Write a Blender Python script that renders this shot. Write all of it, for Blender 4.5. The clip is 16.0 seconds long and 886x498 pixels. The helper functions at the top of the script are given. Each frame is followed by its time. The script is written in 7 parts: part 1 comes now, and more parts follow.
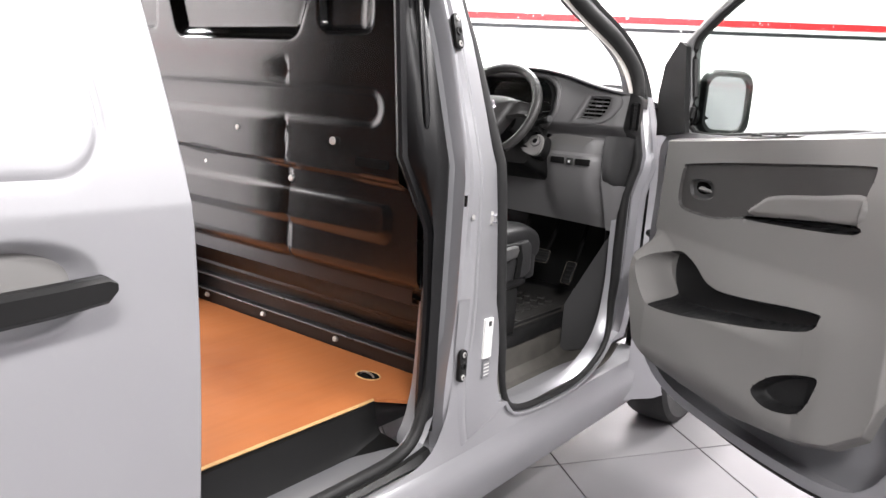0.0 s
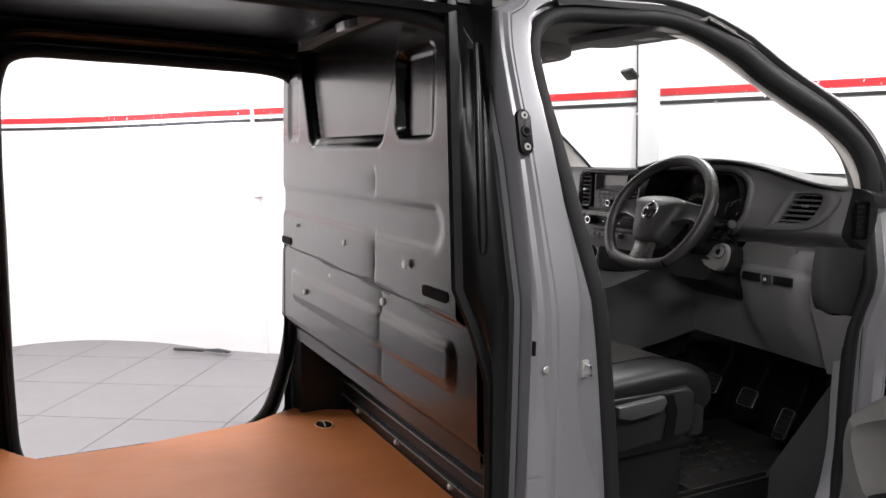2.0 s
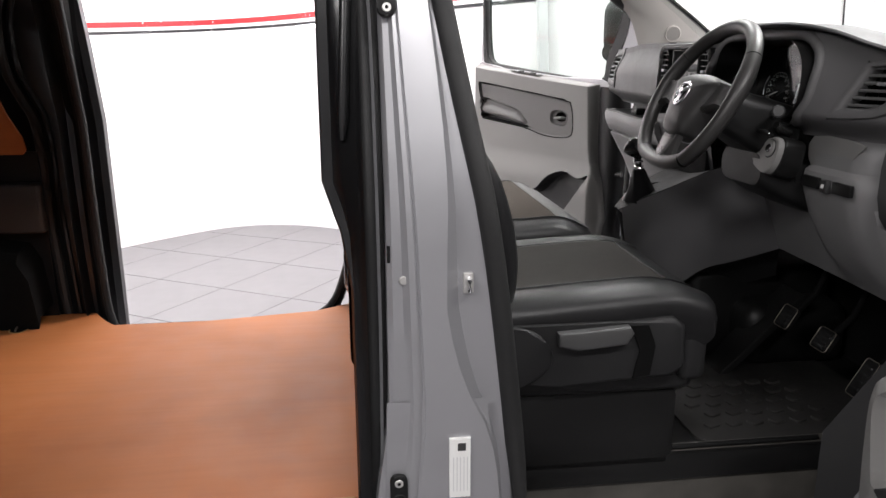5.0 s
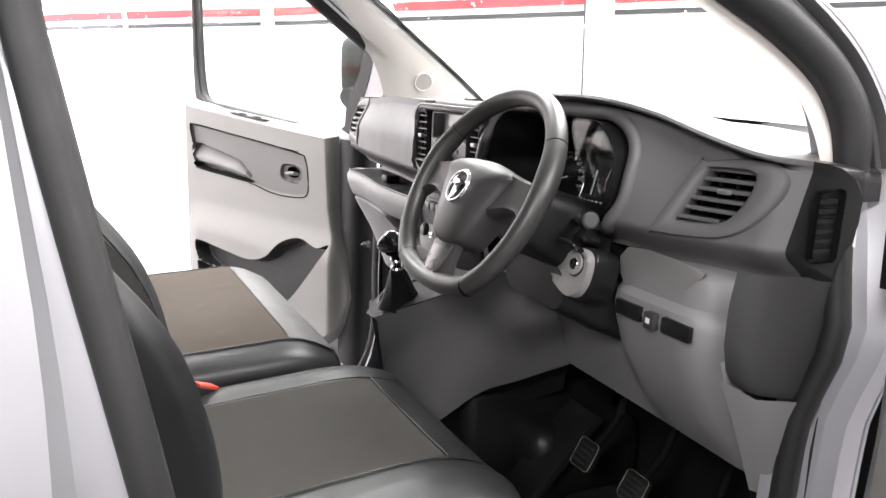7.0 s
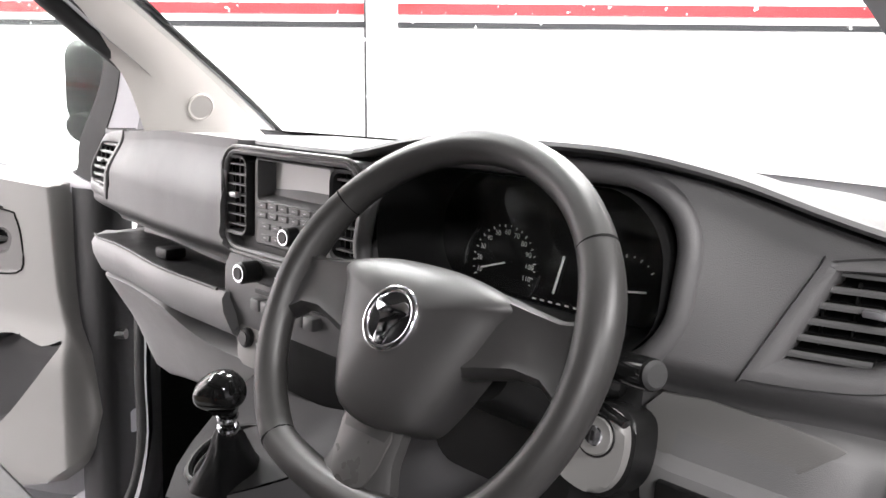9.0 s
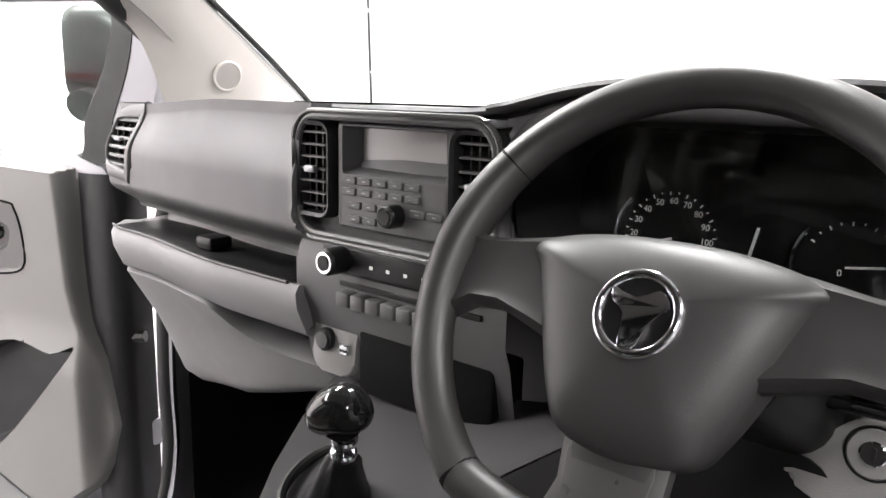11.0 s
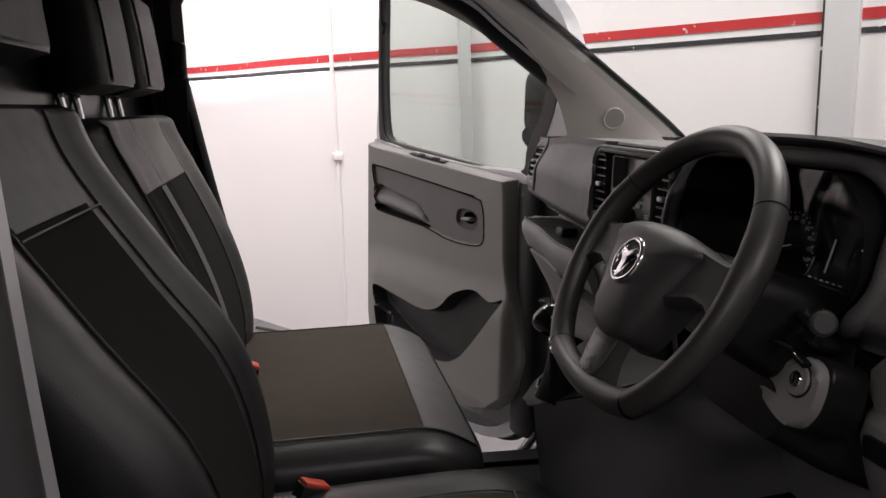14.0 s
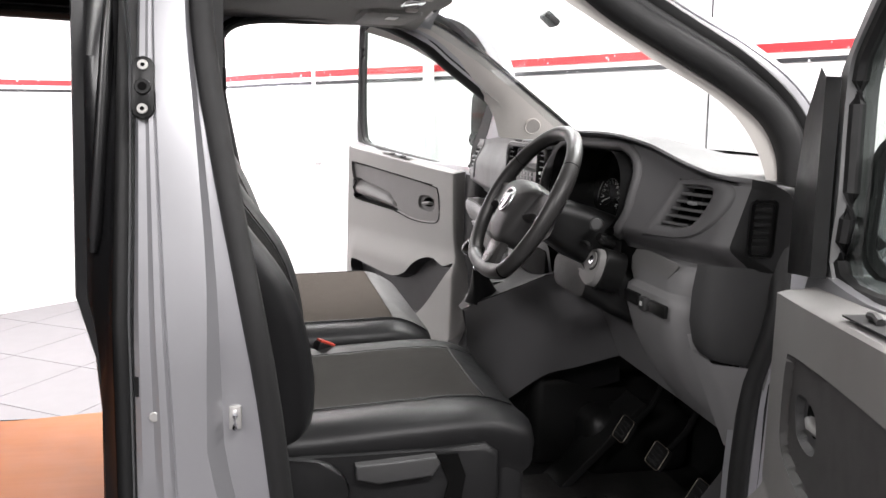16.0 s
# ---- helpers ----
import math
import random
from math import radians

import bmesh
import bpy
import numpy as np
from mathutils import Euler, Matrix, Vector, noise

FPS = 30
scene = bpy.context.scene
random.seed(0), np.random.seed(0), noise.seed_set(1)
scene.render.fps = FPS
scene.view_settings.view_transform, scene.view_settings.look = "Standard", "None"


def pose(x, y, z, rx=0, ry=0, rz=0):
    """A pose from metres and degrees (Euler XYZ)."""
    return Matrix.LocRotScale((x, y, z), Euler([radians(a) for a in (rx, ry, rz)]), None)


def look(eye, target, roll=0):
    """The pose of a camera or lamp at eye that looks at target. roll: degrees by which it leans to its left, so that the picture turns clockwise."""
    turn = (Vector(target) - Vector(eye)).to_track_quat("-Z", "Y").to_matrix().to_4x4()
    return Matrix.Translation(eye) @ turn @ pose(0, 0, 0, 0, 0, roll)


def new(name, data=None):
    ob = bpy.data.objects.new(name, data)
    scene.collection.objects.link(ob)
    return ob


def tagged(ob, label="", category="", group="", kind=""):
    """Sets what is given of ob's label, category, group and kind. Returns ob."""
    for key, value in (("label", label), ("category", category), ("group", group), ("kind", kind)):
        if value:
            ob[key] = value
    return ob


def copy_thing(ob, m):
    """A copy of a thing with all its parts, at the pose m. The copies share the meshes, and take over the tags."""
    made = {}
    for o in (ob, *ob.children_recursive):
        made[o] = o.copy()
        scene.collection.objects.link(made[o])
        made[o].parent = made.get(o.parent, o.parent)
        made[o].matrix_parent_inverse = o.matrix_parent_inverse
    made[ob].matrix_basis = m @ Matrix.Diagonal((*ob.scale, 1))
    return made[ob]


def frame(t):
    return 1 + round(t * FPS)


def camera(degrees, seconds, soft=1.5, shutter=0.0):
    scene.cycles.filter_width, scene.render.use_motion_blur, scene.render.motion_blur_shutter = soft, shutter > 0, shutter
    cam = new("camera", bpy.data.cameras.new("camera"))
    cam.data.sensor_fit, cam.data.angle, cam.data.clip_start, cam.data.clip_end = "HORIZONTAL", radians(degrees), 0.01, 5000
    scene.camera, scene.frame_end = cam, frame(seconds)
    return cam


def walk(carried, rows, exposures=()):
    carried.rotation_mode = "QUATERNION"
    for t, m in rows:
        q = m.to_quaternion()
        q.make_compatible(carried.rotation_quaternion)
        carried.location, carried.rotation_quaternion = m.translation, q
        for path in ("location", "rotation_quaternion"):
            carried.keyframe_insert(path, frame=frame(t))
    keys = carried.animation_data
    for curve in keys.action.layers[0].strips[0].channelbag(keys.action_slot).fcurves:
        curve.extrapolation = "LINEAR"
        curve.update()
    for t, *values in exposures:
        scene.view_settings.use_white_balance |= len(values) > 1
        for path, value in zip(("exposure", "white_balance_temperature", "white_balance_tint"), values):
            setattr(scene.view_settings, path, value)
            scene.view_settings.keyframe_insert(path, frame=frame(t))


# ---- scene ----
cam = camera(61.3, 16.0)
# The van stands a little nose down on the level floor: its own axes are x ahead, y to its left, z up.
VAN = pose(0, 0, 0, 0.1, 3.0, 0)
PATH = [
    (0, (-1.639, -1.862, 1.367), (-0.077, -0.679, 0.969), 3.87),
    (0.5, (-1.461, -1.830, 1.373), (0.006, -0.532, 0.966), 3.64),
    (1, (-1.289, -1.879, 1.424), (0.034, -0.425, 1.058), 2.58),
    (1.5, (-1.107, -1.932, 1.476), (0.048, -0.325, 1.191), 1.89),
    (2, (-0.936, -1.932, 1.466), (-0.011, -0.174, 1.234), 1.14),
    (2.5, (-0.758, -1.949, 1.489), (-0.114, -0.071, 1.244), 0.55),
    (3, (-0.575, -2.061, 1.478), (-0.196, -0.112, 1.241), 0.33),
    (3.2, (-0.508, -2.119, 1.475), (-0.226, -0.154, 1.236), 0.24),
    (5.3, (-0.150, -1.881, 1.424), (0.088, 0.030, 0.886), -0.14),
    (5.5, (-0.124, -1.832, 1.432), (0.209, 0.061, 0.881), 0.06),
    (6, (-0.063, -1.687, 1.470), (0.491, 0.154, 0.917), 1.43),
    (6.5, (-0.018, -1.558, 1.499), (0.679, 0.251, 1.010), 1.77),
    (7, (-0.013, -1.383, 1.502), (0.880, 0.352, 1.062), 2.41),
    (7.5, (0.005, -1.238, 1.501), (1.125, 0.367, 1.087), 3.22),
    (8, (0.071, -1.081, 1.497), (1.328, 0.423, 1.097), 3.66),
    (8.5, (0.115, -0.939, 1.511), (1.453, 0.495, 1.117), 3.33),
    (9, (0.118, -0.797, 1.515), (1.577, 0.520, 1.147), 2.82),
    (9.5, (0.127, -0.665, 1.505), (1.717, 0.493, 1.141), 2.33),
    (10, (0.116, -0.572, 1.496), (1.710, 0.581, 1.134), 1.59),
    (10.2, (0.114, -0.541, 1.489), (1.690, 0.634, 1.122), 1.39),
    (12.3, (0.170, -0.708, 1.469), (1.270, 0.890, 0.982), 0.53),
    (12.5, (0.188, -0.750, 1.480), (1.103, 0.964, 1.009), 0.27),
    (13, (0.211, -0.841, 1.507), (0.709, 1.042, 1.051), -0.28),
    (13.5, (0.196, -0.986, 1.508), (0.553, 0.939, 1.104), 0.56),
    (14, (0.164, -1.152, 1.509), (0.538, 0.778, 1.141), 1.22),
    (14.5, (0.161, -1.317, 1.503), (0.529, 0.619, 1.160), 1.56),
    (15, (0.170, -1.496, 1.507), (0.547, 0.436, 1.152), 1.46),
    (15.5, (0.138, -1.655, 1.498), (0.546, 0.274, 1.161), 1.66),
    (16, (0.044, -1.845, 1.494), (0.504, 0.073, 1.162), 2.24),
]
walk(cam, [(t, VAN @ look(eye, target, roll)) for t, eye, target, roll in PATH],
     exposures=[(0.0, 0.6, 6500, 10), (0.5, 0.75, 6500, 10), (1.0, 0.6, 6500, 10), (1.5, 0.1, 6500, 10), (2.0, -0.8, 6500, 10), (2.5, -1.9, 6500, 10), (2.8, -2.0, 6500, 10), (3.2, -1.9, 6500, 10), (4.4, -1.0, 6500, 10), (5.3, -0.3, 6500, 10), (5.6, 0.0, 6500, 10), (6.0, 0.5, 6500, 10), (6.5, 0.7, 6500, 10), (8.0, 0.75, 6500, 10), (10.2, 0.6, 6500, 10), (12.5, 0.35, 6700, 12), (13.0, -0.5, 6750, 13), (13.4, -1.8, 6800, 14), (14.0, -1.7, 6800, 14), (14.5, -1.3, 6800, 14), (15.0, -0.7, 6500, 10), (15.5, -0.3, 6500, 10), (16.0, -0.15, 6500, 10)])

# ---- world and light ----
world = bpy.data.worlds.new("showroom")
scene.world = world
world.use_nodes = True
world.node_tree.nodes["Background"].inputs[0].default_value = (0.9, 0.93, 1.0, 1)
world.node_tree.nodes["Background"].inputs[1].default_value = 0.3


def ceiling_lamp(x, y, z, sx, sy, watts):
    data = bpy.data.lights.new("ceiling_light", "AREA")
    data.shape, data.size, data.size_y, data.energy = "RECTANGLE", sx, sy, watts
    data.color = (1.0, 0.97, 0.97)
    ob = new("ceiling_light_source", data)
    ob.matrix_world = pose(x, y, z)
    return ob


LAMPS = [(-2.4, 2.7, 150), (-0.5, 3.2, 150), (1.0, 1.9, 165), (2.2, 0.2, 215), (3.0, -1.6, 130), (-3.8, 1.2, 170), (-2.2, -2.9, 150), (0.8, -2.9, 130)]
for lx, ly, watts in LAMPS:
    ceiling_lamp(lx, ly, 3.32, 1.5, 0.35, watts)


# ---- materials ----
def mat(name, col, rough=0.5, metal=0.0, vary=0.12, scale=6.0, grain=0.0, grain_scale=400.0, spec=0.5, coat=0.0, rough_vary=0.1, flakes=0.0):
    m = bpy.data.materials.new(name)
    m.use_nodes = True
    nt = m.node_tree
    b = nt.nodes["Principled BSDF"]
    b.inputs["Roughness"].default_value, b.inputs["Metallic"].default_value = rough, metal
    b.inputs["Specular IOR Level"].default_value = spec
    b.inputs["Coat Weight"].default_value, b.inputs["Coat Roughness"].default_value = coat, 0.06
    tc = nt.nodes.new("ShaderNodeTexCoord")
    n1 = nt.nodes.new("ShaderNodeTexNoise")
    n1.inputs["Scale"].default_value, n1.inputs["Detail"].default_value = scale, 6
    nt.links.new(tc.outputs["Object"], n1.inputs["Vector"])
    ramp = nt.nodes.new("ShaderNodeMix")
    ramp.data_type = "RGBA"
    ramp.inputs["A"].default_value = (*[c * (1 - vary) for c in col], 1)
    ramp.inputs["B"].default_value = (*[min(1, c * (1 + vary)) for c in col], 1)
    nt.links.new(n1.outputs["Fac"], ramp.inputs["Factor"])
    nt.links.new(ramp.outputs["Result"], b.inputs["Base Color"])
    if rough_vary:
        mr = nt.nodes.new("ShaderNodeMapRange")
        mr.inputs["To Min"].default_value, mr.inputs["To Max"].default_value = max(0.02, rough - rough_vary), min(1, rough + rough_vary)
        n2 = nt.nodes.new("ShaderNodeTexNoise")
        n2.inputs["Scale"].default_value, n2.inputs["Detail"].default_value = scale * 4, 4
        nt.links.new(tc.outputs["Object"], n2.inputs["Vector"])
        nt.links.new(n2.outputs["Fac"], mr.inputs["Value"])
        nt.links.new(mr.outputs["Result"], b.inputs["Roughness"])
    if grain:
        n3 = nt.nodes.new("ShaderNodeTexNoise")
        n3.inputs["Scale"].default_value, n3.inputs["Detail"].default_value = grain_scale, 3
        nt.links.new(tc.outputs["Object"], n3.inputs["Vector"])
        bump = nt.nodes.new("ShaderNodeBump")
        bump.inputs["Strength"].default_value, bump.inputs["Distance"].default_value = grain, 0.001
        nt.links.new(n3.outputs["Fac"], bump.inputs["Height"])
        nt.links.new(bump.outputs["Normal"], b.inputs["Normal"])
    return m


SILVER = mat("silver_paint", (0.37, 0.37, 0.385), 0.40, 0.5, 0.05, 3, 0.06, 900, coat=0.35, rough_vary=0.04)
BLACK_PAINT = mat("black_primer_paint", (0.006, 0.006, 0.0065), 0.33, 0.0, 0.2, 4, 0.02, 300, coat=0.04, rough_vary=0.06)
BULKHEAD = mat("dark_grey_steel_paint", (0.0045, 0.0045, 0.0047), 0.23, 0.0, 0.12, 4, 0.02, 250, coat=0.1, rough_vary=0.05)
RUBBER = mat("black_rubber_seal", (0.011, 0.011, 0.011), 0.62, 0, 0.15, 10, 0.2, 500)
GREY_TRIM = mat("grey_trim_plastic", (0.20, 0.195, 0.19), 0.55, 0, 0.05, 5, 0.35, 900)
LIGHT_TRIM = mat("light_grey_trim_plastic", (0.525, 0.500, 0.469), 0.6, 0, 0.04, 5, 0.3, 900)
DARK_TRIM = mat("dark_grey_trim_plastic", (0.035, 0.035, 0.035), 0.5, 0, 0.08, 6, 0.4, 800)
BLACK_PLASTIC = mat("black_plastic", (0.008, 0.008, 0.008), 0.42, 0, 0.1, 8, 0.10, 900, spec=0.32)
SHINY_BLACK = mat("glossy_black_plastic", (0.01, 0.01, 0.01), 0.08, 0, 0.05, 8, rough_vary=0.02)
LEATHER = mat("black_leatherette", (0.009, 0.009, 0.0095), 0.42, 0, 0.12, 8, 0.22, 450, spec=0.32)
# charcoal fabric as on the shaded backrests, shade in the colour
FABRIC = mat("charcoal_fabric_shaded", (0.0075, 0.007, 0.0066), 0.95, 0, 0.15, 30, 0.8, 1400, spec=0.12)
GREY_LEATHER = mat("grey_leatherette", (0.070, 0.0685, 0.068), 0.55, 0, 0.08, 8, 0.4, 500)
CHROME = mat("chrome", (0.8, 0.8, 0.82), 0.08, 1.0, 0.02, 5, rough_vary=0.03)
ZINC = mat("zinc_bolt", (0.55, 0.54, 0.52), 0.35, 0.45, 0.1, 20)
RED = mat("red_plastic", (0.45, 0.05, 0.03), 0.4)
GRILLE = mat("pale_grey_grille", (0.37, 0.352, 0.33), 0.7, 0, 0.05, 8, 0.5, 1200)
HEADLINER = mat("grey_felt_headliner", (0.24, 0.235, 0.225), 0.9, 0, 0.06, 8, 0.5, 900)
PLY = mat("orange_brown_plywood", (0.44, 0.150, 0.047), 0.58, 0, 0.20, 3.5, 0.15, 200, spec=0.3, rough_vary=0.12)
nt = PLY.node_tree
b = nt.nodes["Principled BSDF"]
tc, mp, fib, st, ra, rb, m1, m2 = (nt.nodes.new("ShaderNode" + k) for k in ("TexCoord", "Mapping", "TexNoise", "TexNoise", "MapRange", "MapRange", "Mix", "Mix"))
mp.inputs["Scale"].default_value = (3.0, 55.0, 55.0)
fib.inputs["Scale"].default_value, fib.inputs["Detail"].default_value = 1.0, 5.0
st.inputs["Scale"].default_value, st.inputs["Detail"].default_value = 2.2, 8.0
ra.inputs["From Min"].default_value, ra.inputs["From Max"].default_value = 0.35, 0.75
ra.inputs["To Max"].default_value = 0.14
rb.inputs["From Min"].default_value, rb.inputs["From Max"].default_value = 0.50, 0.72
rb.inputs["To Max"].default_value = 0.45
for m, c in ((m1, (0.50, 0.42, 0.38, 1)), (m2, (0.62, 0.50, 0.42, 1))):
    m.data_type, m.blend_type = "RGBA", "MULTIPLY"
    m.inputs["B"].default_value = c
nt.links.new(tc.outputs["Object"], mp.inputs["Vector"])
nt.links.new(mp.outputs["Vector"], fib.inputs["Vector"])
nt.links.new(tc.outputs["Object"], st.inputs["Vector"])
nt.links.new(fib.outputs["Fac"], ra.inputs["Value"])
nt.links.new(st.outputs["Fac"], rb.inputs["Value"])
nt.links.new(ra.outputs["Result"], m1.inputs["Factor"])
nt.links.new(rb.outputs["Result"], m2.inputs["Factor"])
nt.links.new(b.inputs["Base Color"].links[0].from_socket, m1.inputs["A"])
nt.links.new(m1.outputs["Result"], m2.inputs["A"])
nt.links.new(m2.outputs["Result"], b.inputs["Base Color"])
PLY_EDGE = mat("pale_ply_edge", (0.55, 0.33, 0.14), 0.8, 0, 0.3, 60)
DASH_TOP = mat("dark_dash_plastic", (0.092, 0.090, 0.091), 0.5, 0, 0.06, 5, 0.4, 900)
LOWER_GREY = mat("mid_grey_dash_plastic", (0.19, 0.187, 0.188), 0.52, 0, 0.05, 5, 0.35, 900)
RADIO_GREY = mat("grey_radio_plastic", (0.078, 0.077, 0.077), 0.42, 0, 0.05, 9)
SATIN = mat("satin_grey_metal", (0.30, 0.30, 0.31), 0.3, 0.6, 0.04, 9)
SATIN_DARK = mat("satin_dark_plastic", (0.07, 0.068, 0.066), 0.3, 0.2, 0.05, 9)
HUB_GREY = mat("charcoal_wheel_plastic", (0.034, 0.033, 0.0325), 0.44, 0, 0.08, 8, 0.12, 1100)
RIM_BLACK = mat("black_grained_wheel_rim", (0.028, 0.027, 0.026), 0.42, 0, 0.12, 10, 0.14, 900)
LCD = mat("pale_lcd", (0.42, 0.41, 0.40), 0.15, 0, 0.03, 5)
# near black: painted shade of hollows, also joints and some black plastic
BLACK_VOID = mat("matt_black_plastic_and_hollow_shade", (0.004, 0.004, 0.004), 0.8, spec=0.1)
DOOR_GREY = mat("door_trim_grey", (0.20, 0.194, 0.187), 0.55, 0, 0.05, 5, 0.35, 900)
# the door's grey with recess shade put into it, passenger side
DOOR_INSET_SHADED = mat("door_inset_shaded_grey", (0.115, 0.111, 0.107), 0.55, 0, 0.05, 5, 0.35, 900)
GREEN_GREY = mat("green_grey_leatherette", (0.040, 0.046, 0.045), 0.5, 0, 0.08, 8, 0.25, 500, spec=0.35)
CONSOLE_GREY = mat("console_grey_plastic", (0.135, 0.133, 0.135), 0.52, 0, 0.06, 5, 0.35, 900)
# console grey toned darker and duller to offset the light from above
CONSOLE_TOP_TONED = mat("console_plastic_toned_for_top", (0.055, 0.054, 0.055), 0.7, 0, 0.06, 5, 0.35, 900, spec=0.15)
# the same charcoal cloth, paler for the light falling on the cushion
SEAT_FABRIC_LIT = mat("charcoal_fabric_lit", (0.038, 0.036, 0.033), 0.95, 0, 0.14, 30, 0.8, 1400, spec=0.15)
INSET_GREY = mat("mid_dark_trim_plastic", (0.052, 0.050, 0.048), 0.5, 0, 0.05, 6, 0.35, 800)
FRAME_GREY = mat("window_frame_grey", (0.16, 0.16, 0.16), 0.5, 0, 0.06, 6, 0.2, 700)
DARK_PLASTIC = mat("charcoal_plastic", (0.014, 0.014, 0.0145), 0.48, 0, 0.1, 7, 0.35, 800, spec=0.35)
SEAT_LEVER = mat("grey_lever_plastic", (0.06, 0.06, 0.06), 0.4, 0, 0.06, 9)
BROWN_FABRIC = mat("dark_brown_fabric", (0.048, 0.040, 0.033), 0.95, 0, 0.14, 30, 0.8, 1400, spec=0.12)
MIRROR = mat("mirror_glass", (0.92, 0.92, 0.92), 0.01, 1.0, 0.0, 1, rough_vary=0)
STEP_PLASTIC = mat("scuffed_step_plastic", (0.075, 0.070, 0.062), 0.6, 0, 0.5, 18, 0.4, 150)
# for unseen surfaces: grey chosen to weaken the bounce light
UNSEEN_HALL = mat("grey_unseen_hall_surface", (0.30, 0.30, 0.31), 0.6, 0, 0.04, 1.5)
POST_GREY = mat("pale_grey_post_paint", (0.60, 0.60, 0.605), 0.5, 0, 0.05, 3)
STRIP_GLOW = mat("glowing_tube", (0.9, 0.9, 0.95), 0.4)
STRIP_GLOW.node_tree.nodes["Principled BSDF"].inputs["Emission Color"].default_value = (0.85, 0.88, 1.0, 1)
STRIP_GLOW.node_tree.nodes["Principled BSDF"].inputs["Emission Strength"].default_value = 18.0
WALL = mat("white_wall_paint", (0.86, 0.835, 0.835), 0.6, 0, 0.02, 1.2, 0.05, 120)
STRIPE_RED = mat("red_wall_stripe", (0.55, 0.025, 0.03), 0.35, 0, 0.08, 4)
STRIPE_BLACK = mat("black_wall_stripe", (0.02, 0.02, 0.022), 0.35, 0, 0.1, 4)
for m in (STRIPE_RED, STRIPE_BLACK):
    nt = m.node_tree
    b = nt.nodes["Principled BSDF"]
    tc, n, ra, mx = (nt.nodes.new("ShaderNode" + k) for k in ("TexCoord", "TexNoise", "MapRange", "Mix"))
    n.inputs["Scale"].default_value, n.inputs["Detail"].default_value = 42.0, 2.0
    ra.inputs["From Min"].default_value, ra.inputs["From Max"].default_value = 0.69, 0.71
    mx.data_type = "RGBA"
    nt.links.new(tc.outputs["Object"], n.inputs["Vector"])
    nt.links.new(n.outputs["Fac"], ra.inputs["Value"])
    nt.links.new(ra.outputs["Result"], mx.inputs["Factor"])
    nt.links.new(b.inputs["Base Color"].links[0].from_socket, mx.inputs["A"])
    mx.inputs["B"].default_value = (0.8, 0.79, 0.79, 1)
    nt.links.new(mx.outputs["Result"], b.inputs["Base Color"])
TILE = mat("pale_grey_floor_tile", (0.16, 0.155, 0.162), 0.42, 0, 0.06, 2.0, 0.04, 60, spec=0.3, rough_vary=0.06)
GROUT = mat("grey_grout", (0.10, 0.097, 0.094), 0.9, 0, 0.1, 30)
TYRE = mat("tyre_rubber", (0.02, 0.02, 0.02), 0.75, 0, 0.15, 20, 0.4, 300)
WHITE_LABEL = mat("white_label", (0.8, 0.8, 0.78), 0.5)
MAT_RUBBER = mat("dusty_rubber_mat", (0.022, 0.021, 0.020), 0.6, 0, 0.35, 14, 0.4, 200)
STEEL = mat("worn_steel", (0.30, 0.27, 0.23), 0.5, 0.9, 0.2, 25)


def glass_mat(name, tint=(0.9, 0.95, 0.93), gloss=0.018):
    """Thin clear glass: see-through, with a gloss that grows towards a grazing view."""
    m = bpy.data.materials.new(name)
    m.use_nodes = True
    nt = m.node_tree
    nt.nodes.remove(nt.nodes["Principled BSDF"])
    out = nt.nodes["Material Output"]
    tr, gl, mix, lw, po, ma = (nt.nodes.new("ShaderNode" + k) for k in ("BsdfTransparent", "BsdfGlossy", "MixShader", "LayerWeight", "Math", "Math"))
    tr.inputs[0].default_value = (*tint, 1)
    gl.inputs["Roughness"].default_value = 0.01
    lw.inputs["Blend"].default_value = 0.5
    po.operation, ma.operation = "POWER", "MULTIPLY_ADD"
    po.inputs[1].default_value = 4.0
    ma.inputs[1].default_value, ma.inputs[2].default_value = 0.6, gloss
    nt.links.new(lw.outputs["Facing"], po.inputs[0])
    nt.links.new(po.outputs[0], ma.inputs[0])
    nt.links.new(ma.outputs[0], mix.inputs[0])
    nt.links.new(tr.outputs[0], mix.inputs[1])
    nt.links.new(gl.outputs[0], mix.inputs[2])
    nt.links.new(mix.outputs[0], out.inputs[0])
    return m


GLASS = glass_mat("cluster_lens_glass", (0.95, 0.97, 0.96), 0.045)
SCREEN_GLASS = glass_mat("tinted_windscreen_glass", (0.84, 0.87, 0.86))
GREEN_GLASS = glass_mat("green_door_glass", (0.74, 0.785, 0.765))


# ---- mesh helpers ----
BASES = {}


def thing(name, base=(0, 0, 0), label="", category="", group="", kind="", world_m=None, shift=(0, 0, 0)):
    """A thing's Empty at its base; shift moves it, with all its parts, from where their numbers put them."""
    ob = new(name)
    ob.empty_display_size = 0.05
    ob.matrix_world = (VAN if world_m is None else world_m) @ Matrix.Translation(Vector(base) + Vector(shift))
    BASES[ob.name] = Vector(base)
    return tagged(ob, label, category, group, kind)


def finish(bm, name, material, smooth=40):
    bmesh.ops.remove_doubles(bm, verts=bm.verts, dist=1e-6)
    bmesh.ops.recalc_face_normals(bm, faces=bm.faces)
    me = bpy.data.meshes.new(name)
    bm.to_mesh(me)
    bm.free()
    for m in material if isinstance(material, (list, tuple)) else [material]:
        me.materials.append(m)
    if smooth:
        me.shade_smooth()
        me.set_sharp_from_angle(angle=radians(smooth))
    return me


